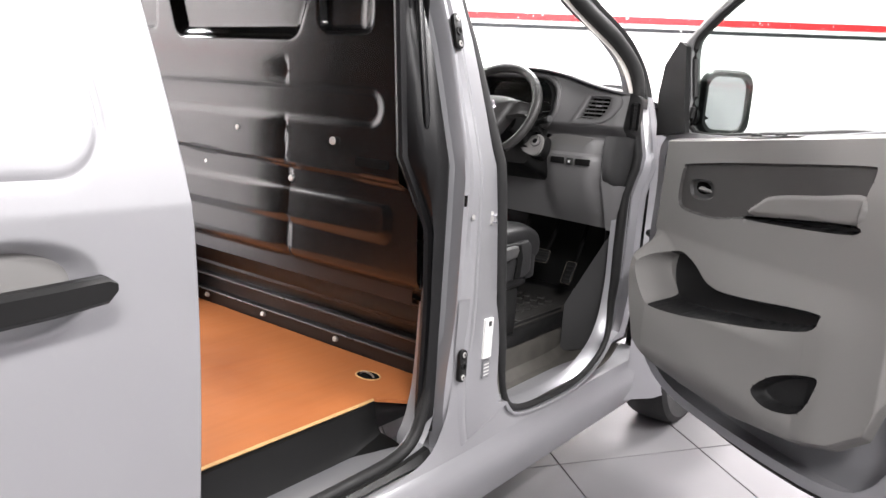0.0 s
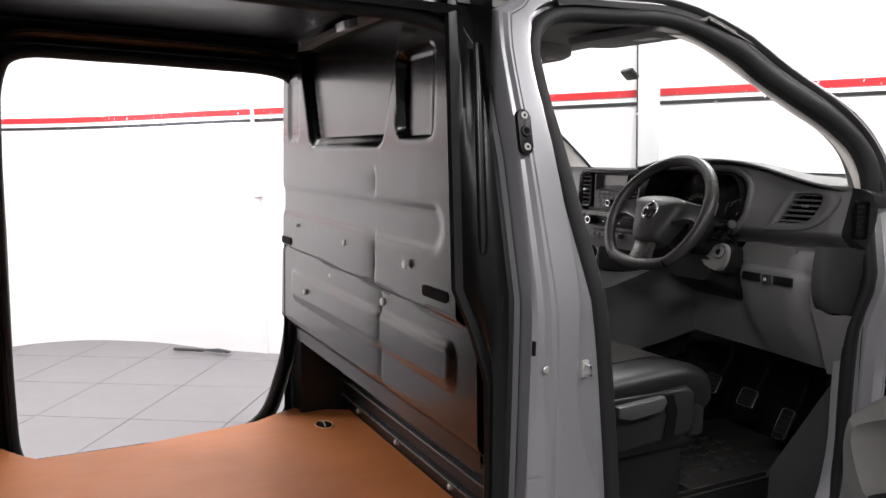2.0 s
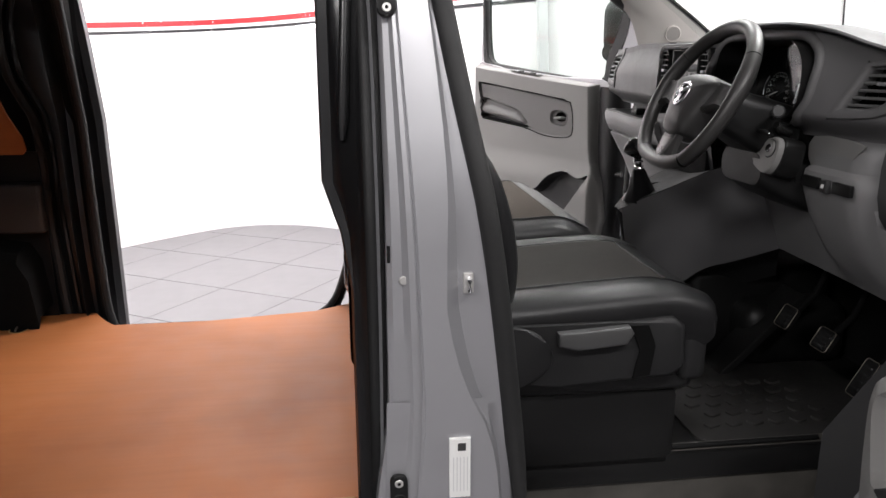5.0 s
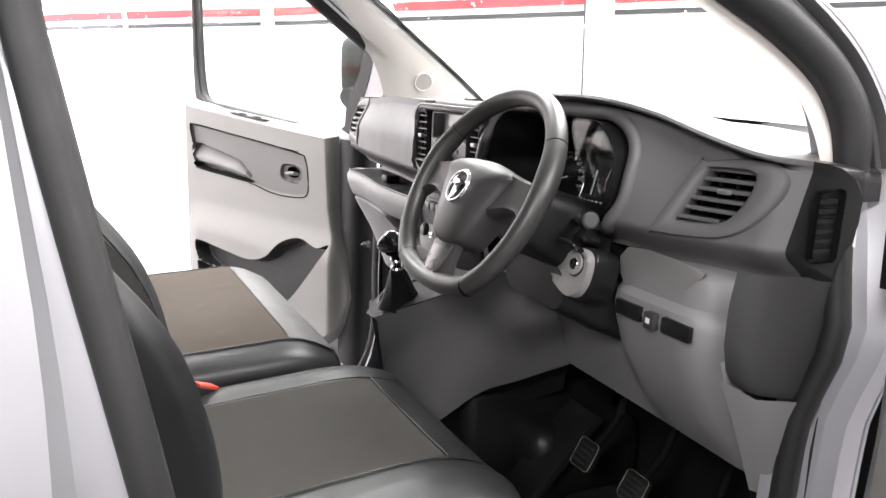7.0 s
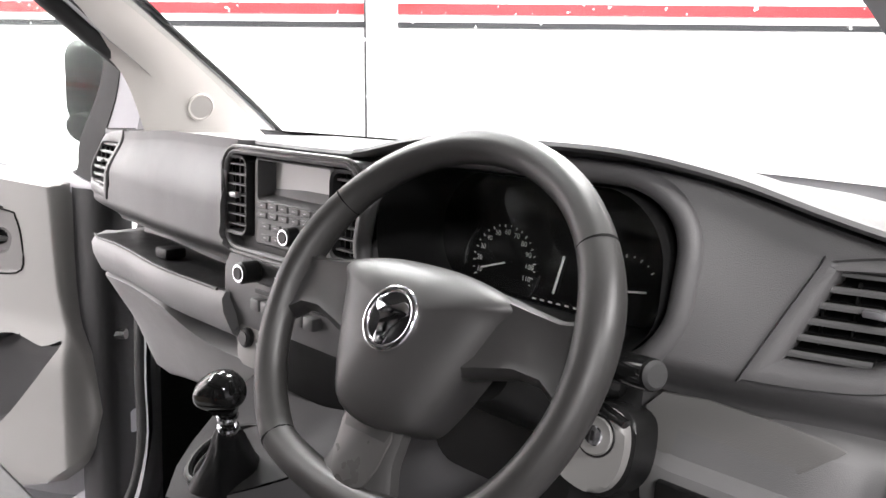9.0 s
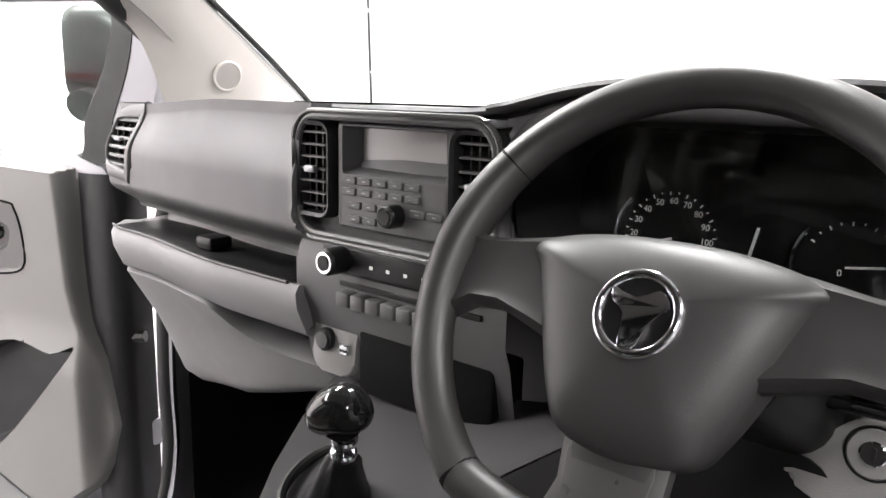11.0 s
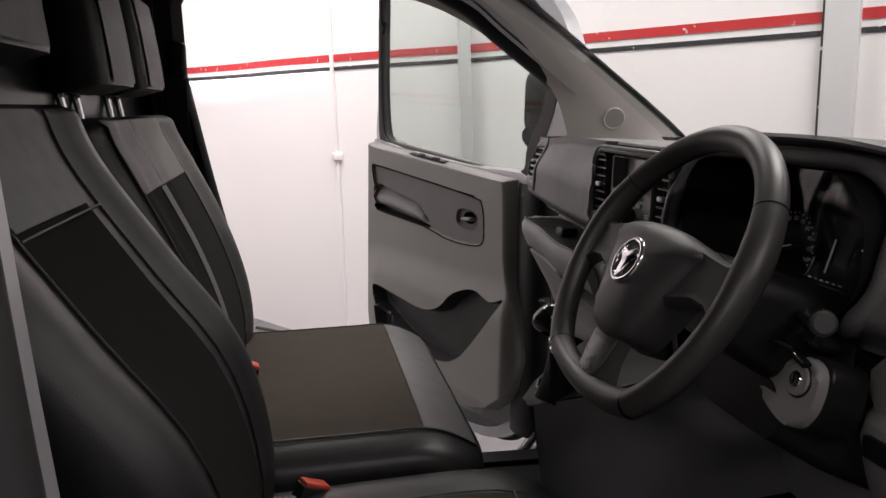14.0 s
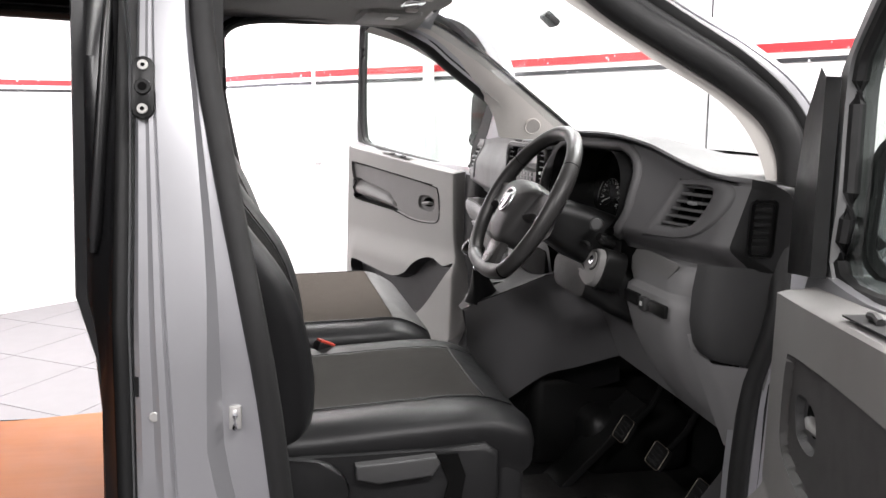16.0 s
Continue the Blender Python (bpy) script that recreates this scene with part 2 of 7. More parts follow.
def part(name, bm, material, parent, label="", smooth=40):
    base = BASES[parent.name]
    bmesh.ops.translate(bm, verts=bm.verts, vec=-base)
    ob = new(name, finish(bm, name, material, smooth))
    ob.parent = parent
    BASES[ob.name] = base
    if label:
        ob["label"] = label
    return ob


def solo(name, bm, material, label="", category="", group="", kind="", smooth=40, world_m=None):
    """A thing of one mesh."""
    ob = new(name, finish(bm, name, material, smooth))
    ob.matrix_world = VAN if world_m is None else world_m
    BASES[ob.name] = Vector((0, 0, 0))
    return tagged(ob, label, category, group, kind)


def smooth_loop(pts, n=6, closed=True):
    """Catmull-Rom through the points, n steps between each two."""
    out, k = [], len(pts)
    for i in range(k if closed else k - 1):
        p = [Vector(pts[(i + d) % k] if closed else pts[min(max(i + d, 0), k - 1)]) for d in (-1, 0, 1, 2)]
        for s in range(n):
            t = s / n
            out.append(0.5 * ((2 * p[1]) + (p[2] - p[0]) * t + (2 * p[0] - 5 * p[1] + 4 * p[2] - p[3]) * t * t + (3 * p[1] - p[0] - 3 * p[2] + p[3]) * t ** 3))
    if not closed:
        out.append(Vector(pts[-1]))
    return out


def loft(loops, closed=True, caps=False, around=False, bm=None):
    """Skins rows of points. closed: each row is a ring; around: the last row joins the first."""
    bm = bm or bmesh.new()
    rows = [[bm.verts.new(p) for p in row] for row in loops]
    k = len(rows[0])
    for a in range(len(rows) if around else len(rows) - 1):
        r, s = rows[a], rows[(a + 1) % len(rows)]
        for i in range(k if closed else k - 1):
            try:
                bm.faces.new((r[i], r[(i + 1) % k], s[(i + 1) % k], s[i]))
            except ValueError:
                pass
    if caps:
        bm.faces.new(rows[0])
        bm.faces.new(rows[-1])
    return bm


def tube(path, radius, sides=10, closed=False, caps=True, flat=1.0, up=(0, 0, 1), bm=None):
    """A round bar along a path; radius may be a list; flat squeezes it along its second axis."""
    path = [Vector(p) for p in path]
    n, rows = len(path), []
    for i, p in enumerate(path):
        a = path[(i - 1) % n] if closed or i else p
        b = path[(i + 1) % n] if closed or i < n - 1 else p
        d = (b - a).normalized()
        u = d.cross(Vector(up))
        if u.length < 1e-3:
            u = d.cross(Vector((1, 0, 0)))
        u.normalize()
        v = u.cross(d)
        r = radius[i] if isinstance(radius, (list, tuple)) else radius
        rows.append([p + r * (math.cos(2 * math.pi * k / sides) * u + flat * math.sin(2 * math.pi * k / sides) * v) for k in range(sides)])
    return loft(rows, True, caps and not closed, closed, bm)


def box(x0, x1, y0, y1, z0, z1, bevel=0.004, seg=2, bm=None, m=None):
    b = bmesh.new()
    bmesh.ops.create_cube(b, size=1)
    for v in b.verts:
        v.co = Vector(((x0 + x1) / 2 + v.co.x * (x1 - x0), (y0 + y1) / 2 + v.co.y * (y1 - y0), (z0 + z1) / 2 + v.co.z * (z1 - z0)))
    if bevel:
        bmesh.ops.bevel(b, geom=b.edges[:], offset=bevel, segments=seg, profile=0.5, affect="EDGES")
    if m is not None:
        bmesh.ops.transform(b, matrix=m, verts=b.verts)
    if bm is None:
        return b
    me = bpy.data.meshes.new("tmp")
    b.to_mesh(me)
    b.free()
    bm.from_mesh(me)
    bpy.data.meshes.remove(me)
    return bm


def slab(pts, thick, m, bevel=0.003, seg=2, bm=None):
    """A flat plate: the outline in the plane of m's x and y, thick along m's z."""
    b = bmesh.new()
    lo = [b.verts.new((p[0], p[1], 0)) for p in pts]
    hi = [b.verts.new((p[0], p[1], thick)) for p in pts]
    b.faces.new(lo)
    b.faces.new(hi)
    k = len(pts)
    for i in range(k):
        b.faces.new((lo[i], lo[(i + 1) % k], hi[(i + 1) % k], hi[i]))
    if bevel:
        e = [x for x in b.edges if abs(x.verts[0].co.z - x.verts[1].co.z) < 1e-6 and x.verts[0].co.z > thick / 2]
        bmesh.ops.bevel(b, geom=e, offset=bevel, segments=seg, profile=0.5, affect="EDGES")
    bmesh.ops.transform(b, matrix=m, verts=b.verts)
    if bm is None:
        return b
    me = bpy.data.meshes.new("tmp")
    b.to_mesh(me)
    b.free()
    bm.from_mesh(me)
    bpy.data.meshes.remove(me)
    return bm


def rrect(w, h, r, n=5, cx=0.0, cy=0.0):
    """A rounded rectangle as a list of points."""
    out = []
    for qx, qy, a0 in ((1, 1, 0), (-1, 1, 90), (-1, -1, 180), (1, -1, 270)):
        for k in range(n + 1):
            a = radians(a0 + 90 * k / n)
            out.append((cx + qx * (w / 2 - r) + r * math.cos(a), cy + qy * (h / 2 - r) + r * math.sin(a)))
    return out


def axes(o, u, v):
    """The pose with its x along u and y along v (made square), at o."""
    u = Vector(u).normalized()
    w = u.cross(Vector(v)).normalized()
    v = w.cross(u)
    m = Matrix((u, v, w)).transposed().to_4x4()
    m.translation = Vector(o)
    return m


def cyl(o, axis, r, h, n=20, bevel=0.0, r2=None, bm=None):
    axis = Vector(axis).normalized()
    rs = [(0, r - bevel), (bevel, r), (h - bevel, r2 or r), (h, (r2 or r) - bevel)] if bevel else [(0, r), (h, r2 or r)]
    u = axis.orthogonal().normalized()
    v = axis.cross(u)
    return loft([[Vector(o) + axis * t + q * (math.cos(2 * math.pi * k / n) * u + math.sin(2 * math.pi * k / n) * v) for k in range(n)] for t, q in rs], True, True, False, bm)


def interp(v, xs, ys):
    return float(np.interp(v, xs, ys))


def side_y(z):
    """Half the body's width at a height."""
    return interp(z, [0.2, 0.64, 1.2, 1.5, 1.75, 1.9], [0.80, 0.803, 0.80, 0.72, 0.63, 0.55])


def curve2(pts, n=4):
    return [(p[0], p[1]) for p in smooth_loop(pts, n)]


def inside_all(u, v, poly):
    """Signed distance to a polygon for whole arrays of places: under nought inside."""
    best = np.full(u.shape, 1e9)
    odd = np.zeros(u.shape, bool)
    k = len(poly)
    for i in range(k):
        ax, ay = poly[i]
        bx, by = poly[(i + 1) % k]
        ex, ey = bx - ax, by - ay
        t = np.clip(((u - ax) * ex + (v - ay) * ey) / (ex * ex + ey * ey + 1e-12), 0, 1)
        best = np.minimum(best, (u - ax - ex * t) ** 2 + (v - ay - ey * t) ** 2)
        if ay != by:
            odd ^= ((ay > v) != (by > v)) & (u < ex * (v - ay) / ey + ax)
    return np.where(odd, -np.sqrt(best), np.sqrt(best))


def ramp_all(a, b, v):
    t = np.clip((v - a) / (b - a), 0, 1)
    return t * t * (3 - 2 * t)

# ---- the showroom ----
LEVEL = Matrix.Identity(4)
WALL_LINE = smooth_loop([(7.4, -4.65, 0), (5.0, -1.75, 0), (3.4, 0.19, 0), (2.28, 1.54, 0), (1.21, 2.84, 0)], 4, False) + smooth_loop([(1.15, 2.92, 0), (0.70, 3.27, 0), (0.15, 3.83, 0), (-0.23, 4.33, 0), (-0.72, 4.73, 0), (-1.22, 4.85, 0), (-1.70, 4.65, 0), (-2.4, 4.12, 0),
                         (-3.4, 3.25, 0), (-5.4, 1.55, 0)], 4, False)
HEIGHT = 3.4


def along(line, z0, z1, out0, out1):
    """A band that follows the wall, from z0 to z1, out0 to out1 in front of its face."""
    rows = []
    for i, p in enumerate(line):
        d = (line[min(i + 1, len(line) - 1)] - line[max(i - 1, 0)]).normalized()
        n = Vector((-d.y, d.x, 0))
        n = n if n.dot(Vector((-0.5, -0.5, 0)) - p) > 0 else -n
        rows.append([(*(p + n * o).xy, z) for o, z in ((out0, z0), (out1, z0), (out1, z1), (out0, z1))])
    return loft(rows, True, True)


solo("wall_north", along(WALL_LINE, -0.02, HEIGHT, -0.12, 0), WALL, "plain white painted showroom wall, curved at its corner", "wall", kind="structure", world_m=LEVEL)
# added unseen walls and ceiling, grey so that less light bounces into the cab
solo("wall_south", box(-5.6, 7.8, -5.4, -5.2, -0.02, HEIGHT, 0), UNSEEN_HALL, "unseen closing wall, toned grey to hold back bounce light", "wall", kind="structure", world_m=LEVEL)
solo("wall_west", box(-5.6, -5.4, -5.2, 1.7, -0.02, HEIGHT, 0), UNSEEN_HALL, "unseen closing wall, toned grey to hold back bounce light", "wall", kind="structure", world_m=LEVEL)
solo("ceiling", box(-5.8, 8.0, -5.6, 5.2, HEIGHT, HEIGHT + 0.1, 0), UNSEEN_HALL, "unseen closing ceiling, toned grey to hold back bounce light", "ceiling", kind="structure", world_m=LEVEL)
stripe_r = solo("trim_1", along(WALL_LINE, 1.757, 1.799, 0.0, 0.004), STRIPE_RED, "glossy red painted stripe running along the white wall", "wall stripe", kind="structure", world_m=LEVEL)
stripe_b = solo("trim_2", along(WALL_LINE, 1.706, 1.728, 0.0, 0.004), STRIPE_BLACK, "thin black stripe below the red one on the wall", "wall stripe", kind="structure", world_m=LEVEL)

GROUND = solo("ground", box(-5.8, 8.0, -5.6, 5.2, -0.10, -0.006, 0), GROUT, "showroom floor with grey grout between pale tiles", "floor", kind="structure", world_m=LEVEL)


# ---- the van's body ----
def sstep(a, b, v):
    t = min(1.0, max(0.0, (v - a) / (b - a)))
    return t * t * (3 - 2 * t)


def rbox(u, v, cu, cv, hu, hv, r):
    """Signed distance to a rounded box: under nought inside."""
    a, b = abs(u - cu) - hu + r, abs(v - cv) - hv + r
    return math.hypot(max(a, 0), max(b, 0)) + min(max(a, b), 0) - r


FRONT_AP = smooth_loop([(0.085, 0.72), (0.062, 0.93), (0.034, 1.14), (-0.014, 1.39), (-0.052, 1.62), (-0.042, 1.73), (0.035, 1.785), (0.2, 1.80), (0.38, 1.805), (0.54, 1.755), (0.63, 1.697), (0.72, 1.642), (0.81, 1.588), (0.875, 1.537), (0.905, 1.485), (0.914, 1.43),
                        (0.908, 1.36), (0.890, 1.25), (0.868, 1.07), (0.862, 0.9), (0.86, 0.72), (0.80, 0.55), (0.62, 0.455), (0.36, 0.445), (0.17, 0.475), (0.10, 0.57)], 4)


def on_side(p, deeper=0.0, s=-1):
    bow = 0.028 * sstep(0.55, 0.80, p[0]) * sstep(1.05, 1.20, p[1]) * sstep(1.75, 1.60, p[1])
    return Vector((p[0], s * (side_y(p[1]) + bow - deeper), p[1]))


def grown(loop, far):
    """The outline moved outwards by far(x, z, nx, nz)."""
    out, k = [], len(loop)
    c = sum((Vector(p) for p in loop), Vector((0, 0))) / k
    for i, p in enumerate(loop):
        d = Vector(loop[(i + 2) % k]) - Vector(loop[i - 2])
        n = Vector((d.y, -d.x)).normalized()
        n = n if n.dot(Vector(p) - c) > 0 else -n
        f = far(p[0], p[1], n.x, n.y)
        out.append(Vector(p) + n * f)
    return out


def outer(x, z, nx, nz):
    """How wide the painted frame is round the cab's opening."""
    if nz < -0.5:
        return 0.02
    if nx < -0.6 and z < 1.74:
        return x + 0.137 + 0.03 * sstep(0.9, 0.6, z)
    return 0.07 + 0.012 * sstep(0.4, 0.6, x) + 0.04 * sstep(0.4, 0.7, nx) * sstep(1.50, 1.30, z)


def opening(s):
    """The cab's door opening; the passenger side reaches a little further back."""
    return FRONT_AP if s < 0 else [Vector((p[0] - 0.058 * sstep(0.25, 0.0, p[0]), p[1])) for p in FRONT_AP]


def frame_ring(s):
    ap = opening(s)
    rows = []

    def share(f):
        """A share of the frame's width; the sunk strip beside the seal swells round the striker and tapers off above and below it."""
        def far(x, z, nx, nz):
            k = f
            if nx < -0.6 and z < 1.74 and f < 0.6:
                k = f * interp(z, [0.70, 0.80, 0.90, 1.02, 1.12, 1.30, 1.55], [0.35, 0.45, 0.95, 1.2, 1.1, 0.75, 0.5])
            return k * outer(x, z, nx, nz)
        return far

    for deep, far in ((0.075, lambda *a: -0.012), (0.05, lambda *a: -0.006), (0.028, lambda *a: 0.010), (0.029, share(0.18)), (0.026, share(0.30)), (0.012, share(0.36)), (0.003, share(0.40)), (0.001, share(0.56)), (0.001, share(0.70)),
                      (0.005, share(0.72)), (0.001, share(0.745)), (0.001, share(0.80)), (0.012, share(0.86)), (0.013, share(0.95)), (0.022, outer)):
        rows.append([on_side(p, deep, s) for p in grown(ap, far)])
    rows.append([p + Vector((0, -s * 0.05, 0)) for p in rows[-1]])
    return loft(rows, True)


def seal_ring(s):
    line = grown(opening(s), lambda *a: -0.004)
    fat = [0.010 + 0.0075 * sstep(0.55, 0.80, p[1]) + 0.008 * sstep(0.35, 0.6, p[0]) * sstep(1.30, 1.42, p[1]) for p in line]
    return tube([on_side(p, 0.014 + 0.015 * sstep(0.3, 0.12, p[0]) * sstep(0.6, 0.8, p[1]) + 0.026 * sstep(0.60, 0.82, p[0]) * sstep(0.5, 0.7, p[1]) * sstep(1.50, 1.30, p[1]), s) for p in line], fat, 12, True, flat=1.0, up=(0, 1, 0))


body = thing("van_body", (0, 0, 0), "silver metallic panel van body with black-painted load bay", "van")
for s in (-1, 1):
    part("door_frame", frame_ring(s), SILVER, body, "silver painted steel door opening")
    part("door_seal", seal_ring(s), RUBBER, body, "black rubber door seal")

# wide outer weatherstrip along the roof edge and windscreen pillar
for s in (-1,):
    strip = []
    for deep, far in ((0.018, 0.008), (0.004, 0.014), (0.001, 0.024), (0.004, 0.030), (-0.003, 0.036), (-0.008, 0.044), (-0.005, 0.051), (0.006, 0.054)):
        strip.append([on_side(q, deep - 0.008 * sstep(0.3, 0.5, p[0]), s) for p, q in zip(opening(s), grown(opening(s), lambda x, z, nx, nz: far * (0.62 + 0.38 * sstep(1.48, 1.68, z)))) if (p[1] > 1.40 and p[0] > 0.60) or (p[1] > 1.74 and p[0] > 0.03)])
    part("weatherstrip", loft(strip, False), RUBBER, body, "wide dark rubber weatherstrip")

SLIDE_AP = smooth_loop([(-0.16, 1.2), (-0.165, 1.55), (-0.19, 1.70), (-0.27, 1.75), (-0.5, 1.757), (-0.8, 1.757), (-1.0, 1.75), (-1.06, 1.68), (-1.075, 1.5), (-1.08, 1.1), (-1.075, 0.7), (-1.06, 0.5), (-1.0, 0.465),
                        (-0.7, 0.46), (-0.42, 0.465), (-0.28, 0.52), (-0.215, 0.66), (-0.175, 0.85)], 4)


def slide_opening(s):
    """The side door's opening; on the driver's side it reaches further back."""
    if s > 0:
        return SLIDE_AP
    return smooth_loop([(-0.160, 1.2), (-0.165, 1.55), (-0.19, 1.70), (-0.27, 1.75), (-0.5, 1.757), (-0.8, 1.757), (-1.06, 1.75), (-1.145, 1.68), (-1.16, 1.5), (-1.165, 1.1), (-1.16, 0.7), (-1.145, 0.5), (-1.06, 0.455),
                        (-0.7, 0.445), (-0.42, 0.445), (-0.29, 0.452), (-0.215, 0.485), (-0.178, 0.57), (-0.164, 0.70), (-0.160, 0.9)], 4)


def slide_ring(s):
    ap = slide_opening(s)
    lip = [on_side(p, 0.10, s) for p in ap]
    mid = [on_side(p, 0.06, s) for p in grown(ap, lambda *a: 0.012)]
    out = [on_side(p, 0.05, s) for p in grown(ap, lambda x, z, nx, nz: 0.016 if nx > 0.6 else 0.05)]
    back = [p + Vector((0, -s * 0.09, 0)) for p in out]
    return loft([lip, mid, out, back], True)


for s in (-1, 1):
    part("slide_door_frame", slide_ring(s), BLACK_PAINT if s > 0 else SILVER, body, "painted steel side door opening")
    part("slide_door_seal", tube([on_side(p, 0.075, s) for p in slide_opening(s)], 0.017 if s < 0 else 0.018, 10, True, up=(0, 1, 0)), RUBBER, body, "black rubber side door seal")

# sills
for s in (-1, 1):
    prof = [(0.60, 0.42), (0.68, 0.445), (0.74, 0.44), (0.79, 0.42), (0.815, 0.37), (0.81, 0.30), (0.79, 0.235), (0.70, 0.20), (0.60, 0.22)]
    part("sill", loft([[(x, s * y, z) for y, z in prof] for x in (-2.3, -1.1, 0.0, 0.6, 1.12)], True, True), SILVER, body, "silver painted sill")

# roof
roof_rows = []
for x, crown in ((-2.4, 0.0), (-1.2, 0.0), (0.0, 0.0), (0.35, -0.012), (0.55, -0.04)):
    ring = [(y, 1.93 - 0.10 * (abs(y) / 0.60) ** 3 + crown) for y in np.linspace(-0.55, 0.55, 17)]
    roof_rows.append([(x, y, z) for y, z in ring] + [(x, y, z - 0.03) for y, z in reversed(ring)])
part("roof", loft(roof_rows, True, True), SILVER, body, "silver painted roof skin")
head_rows = []
for x, drop in ((0.56, 0.0), (0.5, 0.035), (0.3, 0.03), (0.0, 0.03), (-0.22, 0.03)):
    ring = [(y, 1.845 - drop - 0.03 * (abs(y) / 0.57) ** 4) for y in np.linspace(-0.57, 0.57, 15)]
    head_rows.append([(x, y, z) for y, z in ring] + [(x, y, z + 0.015) for y, z in reversed(ring)])
part("headliner", loft(head_rows, True, True), HEADLINER, body, "grey felt cab headliner")
part("load_roof", box(-2.35, -0.24, -0.58, 0.58, 1.84, 1.87, 0.004), BLACK_PAINT, body, "black painted load bay roof")

# load floor and rear shell
part("load_floor", box(-2.35, 0.04, -0.556, 0.556, 0.44, 0.531, 0.003), BLACK_PAINT, body, "black painted load floor")
part("rear_wall", box(-2.42, -2.36, -0.75, 0.75, 0.3, 1.9, 0.01), BLACK_PAINT, body, "closed rear end")
for s in (-1, 1):
    part("footwell_side", loft([[(x, s * 0.70, z) for z in (0.45, 0.9, 1.36)] for x in (0.87, 1.2)], False), BLACK_PLASTIC, body, "black footwell side")
part("cab_floor", box(0.045, 1.2, -0.60, 0.66, 0.55, 0.610, 0.004), BLACK_PLASTIC, body, "black cab floor")
part("firewall", box(1.16, 1.2, -0.78, 0.78, 0.5, 1.4, 0.004), BLACK_PLASTIC, body, "dark firewall under the dashboard")

ply = thing("plywood_floor", (-1, 0, 0.534), "orange-brown plywood load floor with worn pale edges", "floor panel")
PLY_OUT = [(0.020, 0.60), (-0.16, 0.705), (-0.21, 0.685), (-0.33, 0.615), (-0.70, 0.560), (-1.0, 0.560), (-1.045, 0.61), (-1.10, 0.70), (-2.3, 0.70), (-2.3, -0.70), (-1.12, -0.64), (-1.05, -0.566), (-0.2, -0.566), (-0.13, -0.655), (-0.10, -0.658), (-0.06, -0.614), (0.020, -0.56)]
part("panel", slab(PLY_OUT, 0.011, pose(0, 0, 0.534), 0.0015, 1), PLY, ply)


# ---- dashboard ----
def brow(y):
    """The height of the dashboard's upper edge."""
    return 1.455 + 0.032 * math.exp(-((y + 0.36) / 0.20) ** 4) - 0.036 * sstep(-0.55, -0.77, y) - 0.014 * sstep(0.35, 0.66, y)


def sweep_back(y):
    """How far the face falls back towards the doors."""
    return interp(y, [-0.775, -0.757, -0.735, -0.66, -0.58, -0.48, -0.3, 0.0, 0.2, 0.4, 0.55, 0.65, 0.72, 0.742, 0.756, 0.765], [0.170, 0.108, 0.090, 0.066, 0.043, 0.018, 0.0, 0.0, 0.006, 0.022, 0.040, 0.052, 0.058, 0.068, 0.090, 0.14])


CLUSTER = (-0.338, 1.374, 0.182, 0.082, 0.07)
CENTRE = (0.002, 1.376, 0.150, 0.074, 0.035)
VENT_R = (-0.664, 1.362, 0.043, 0.040, 0.010)
VENT_L = (0.685, 1.378, 0.051, 0.042, 0.010)


def face_bare(y, z):
    """The upper dashboard's face, before the cluster, radio and vents are sunk into it."""
    side = sstep(-0.48, -0.60, y)
    return 0.690 + sweep_back(y) + 0.03 * sstep(1.36, brow(y), z) * (1 - side) + 0.30 * (z - 1.315) * side + 0.055 * sstep(1.31, 1.262, z)


def face_x(y, z):
    """The upper dashboard's face."""
    x = face_bare(y, z)
    d = rbox(y, z, *CLUSTER)
    x += 0.155 * sstep(0.012, -0.004, d)
    d = rbox(y, z, *CENTRE)
    x += 0.022 * sstep(0.004, -0.004, d) - 0.006 * sstep(0.012, 0.004, d) * sstep(-0.004, 0.004, d)
    x += 0.035 * sstep(0.004, -0.006, rbox(y + 0.42 * (z - 1.362), z, *VENT_R)) + 0.035 * sstep(0.004, -0.006, rbox(y, z, *VENT_L))
    return x


dash = thing("dashboard", (0.8, 0, 1.2), "dark grey moulded dashboard with vents, radio and instrument cluster", "dashboard")
ys = list(np.linspace(-0.757, 0.765, 198))
zs = [(1.262, 0)] + [(None, k / 44) for k in range(45)]
rows = []
for y in ys:
    top, row = brow(y), []
    row.append((0.86 + sweep_back(y), y, 1.262))
    for k in range(46):
        z = 1.262 + (top - 0.012 - 1.262) * k / 45
        row.append((face_x(y, z), y, z))
    x0 = face_x(y, top - 0.012)
    back = 1.18 - 0.42 * y * y
    hood = math.exp(-((y + 0.36) / 0.22) ** 4)
    lip = sstep(0.16, 0.10, y) * sstep(-0.757, -0.70, y)
    row += [(x0 + 0.016 * lip, y, top - 0.0115), (x0 + 0.014 * lip, y, top - 0.0055), (x0 - 0.020 * lip, y, top - 0.0045), (x0 - 0.024 * lip, y, top - 0.001), (x0 - 0.021 * lip, y, top + 0.003)]
    for t in (0.05, 0.12, 0.25, 0.45, 0.7, 1.0):
        lift = 0.012 * sstep(0, 0.06, t) - (0.035 * hood + 0.004) * sstep(0.15, 0.8, t)
        row.append((x0 + (back - x0) * t, y, top - 0.012 + lift))
    rows.append(row)
part("upper_shell", loft(rows, False), DASH_TOP, dash, "dark grey soft-look upper dashboard")

part("cluster_rim", tube([(face_bare(y, z) + 0.005, y, z) for y, z in rrect(2 * CLUSTER[2] + 0.016, 2 * CLUSTER[3] + 0.016, 0.074, 12, CLUSTER[0], CLUSTER[1])], 0.0115, 10, True, up=(1, 0, 0)), DASH_TOP, dash, "rounded rim round the instruments")

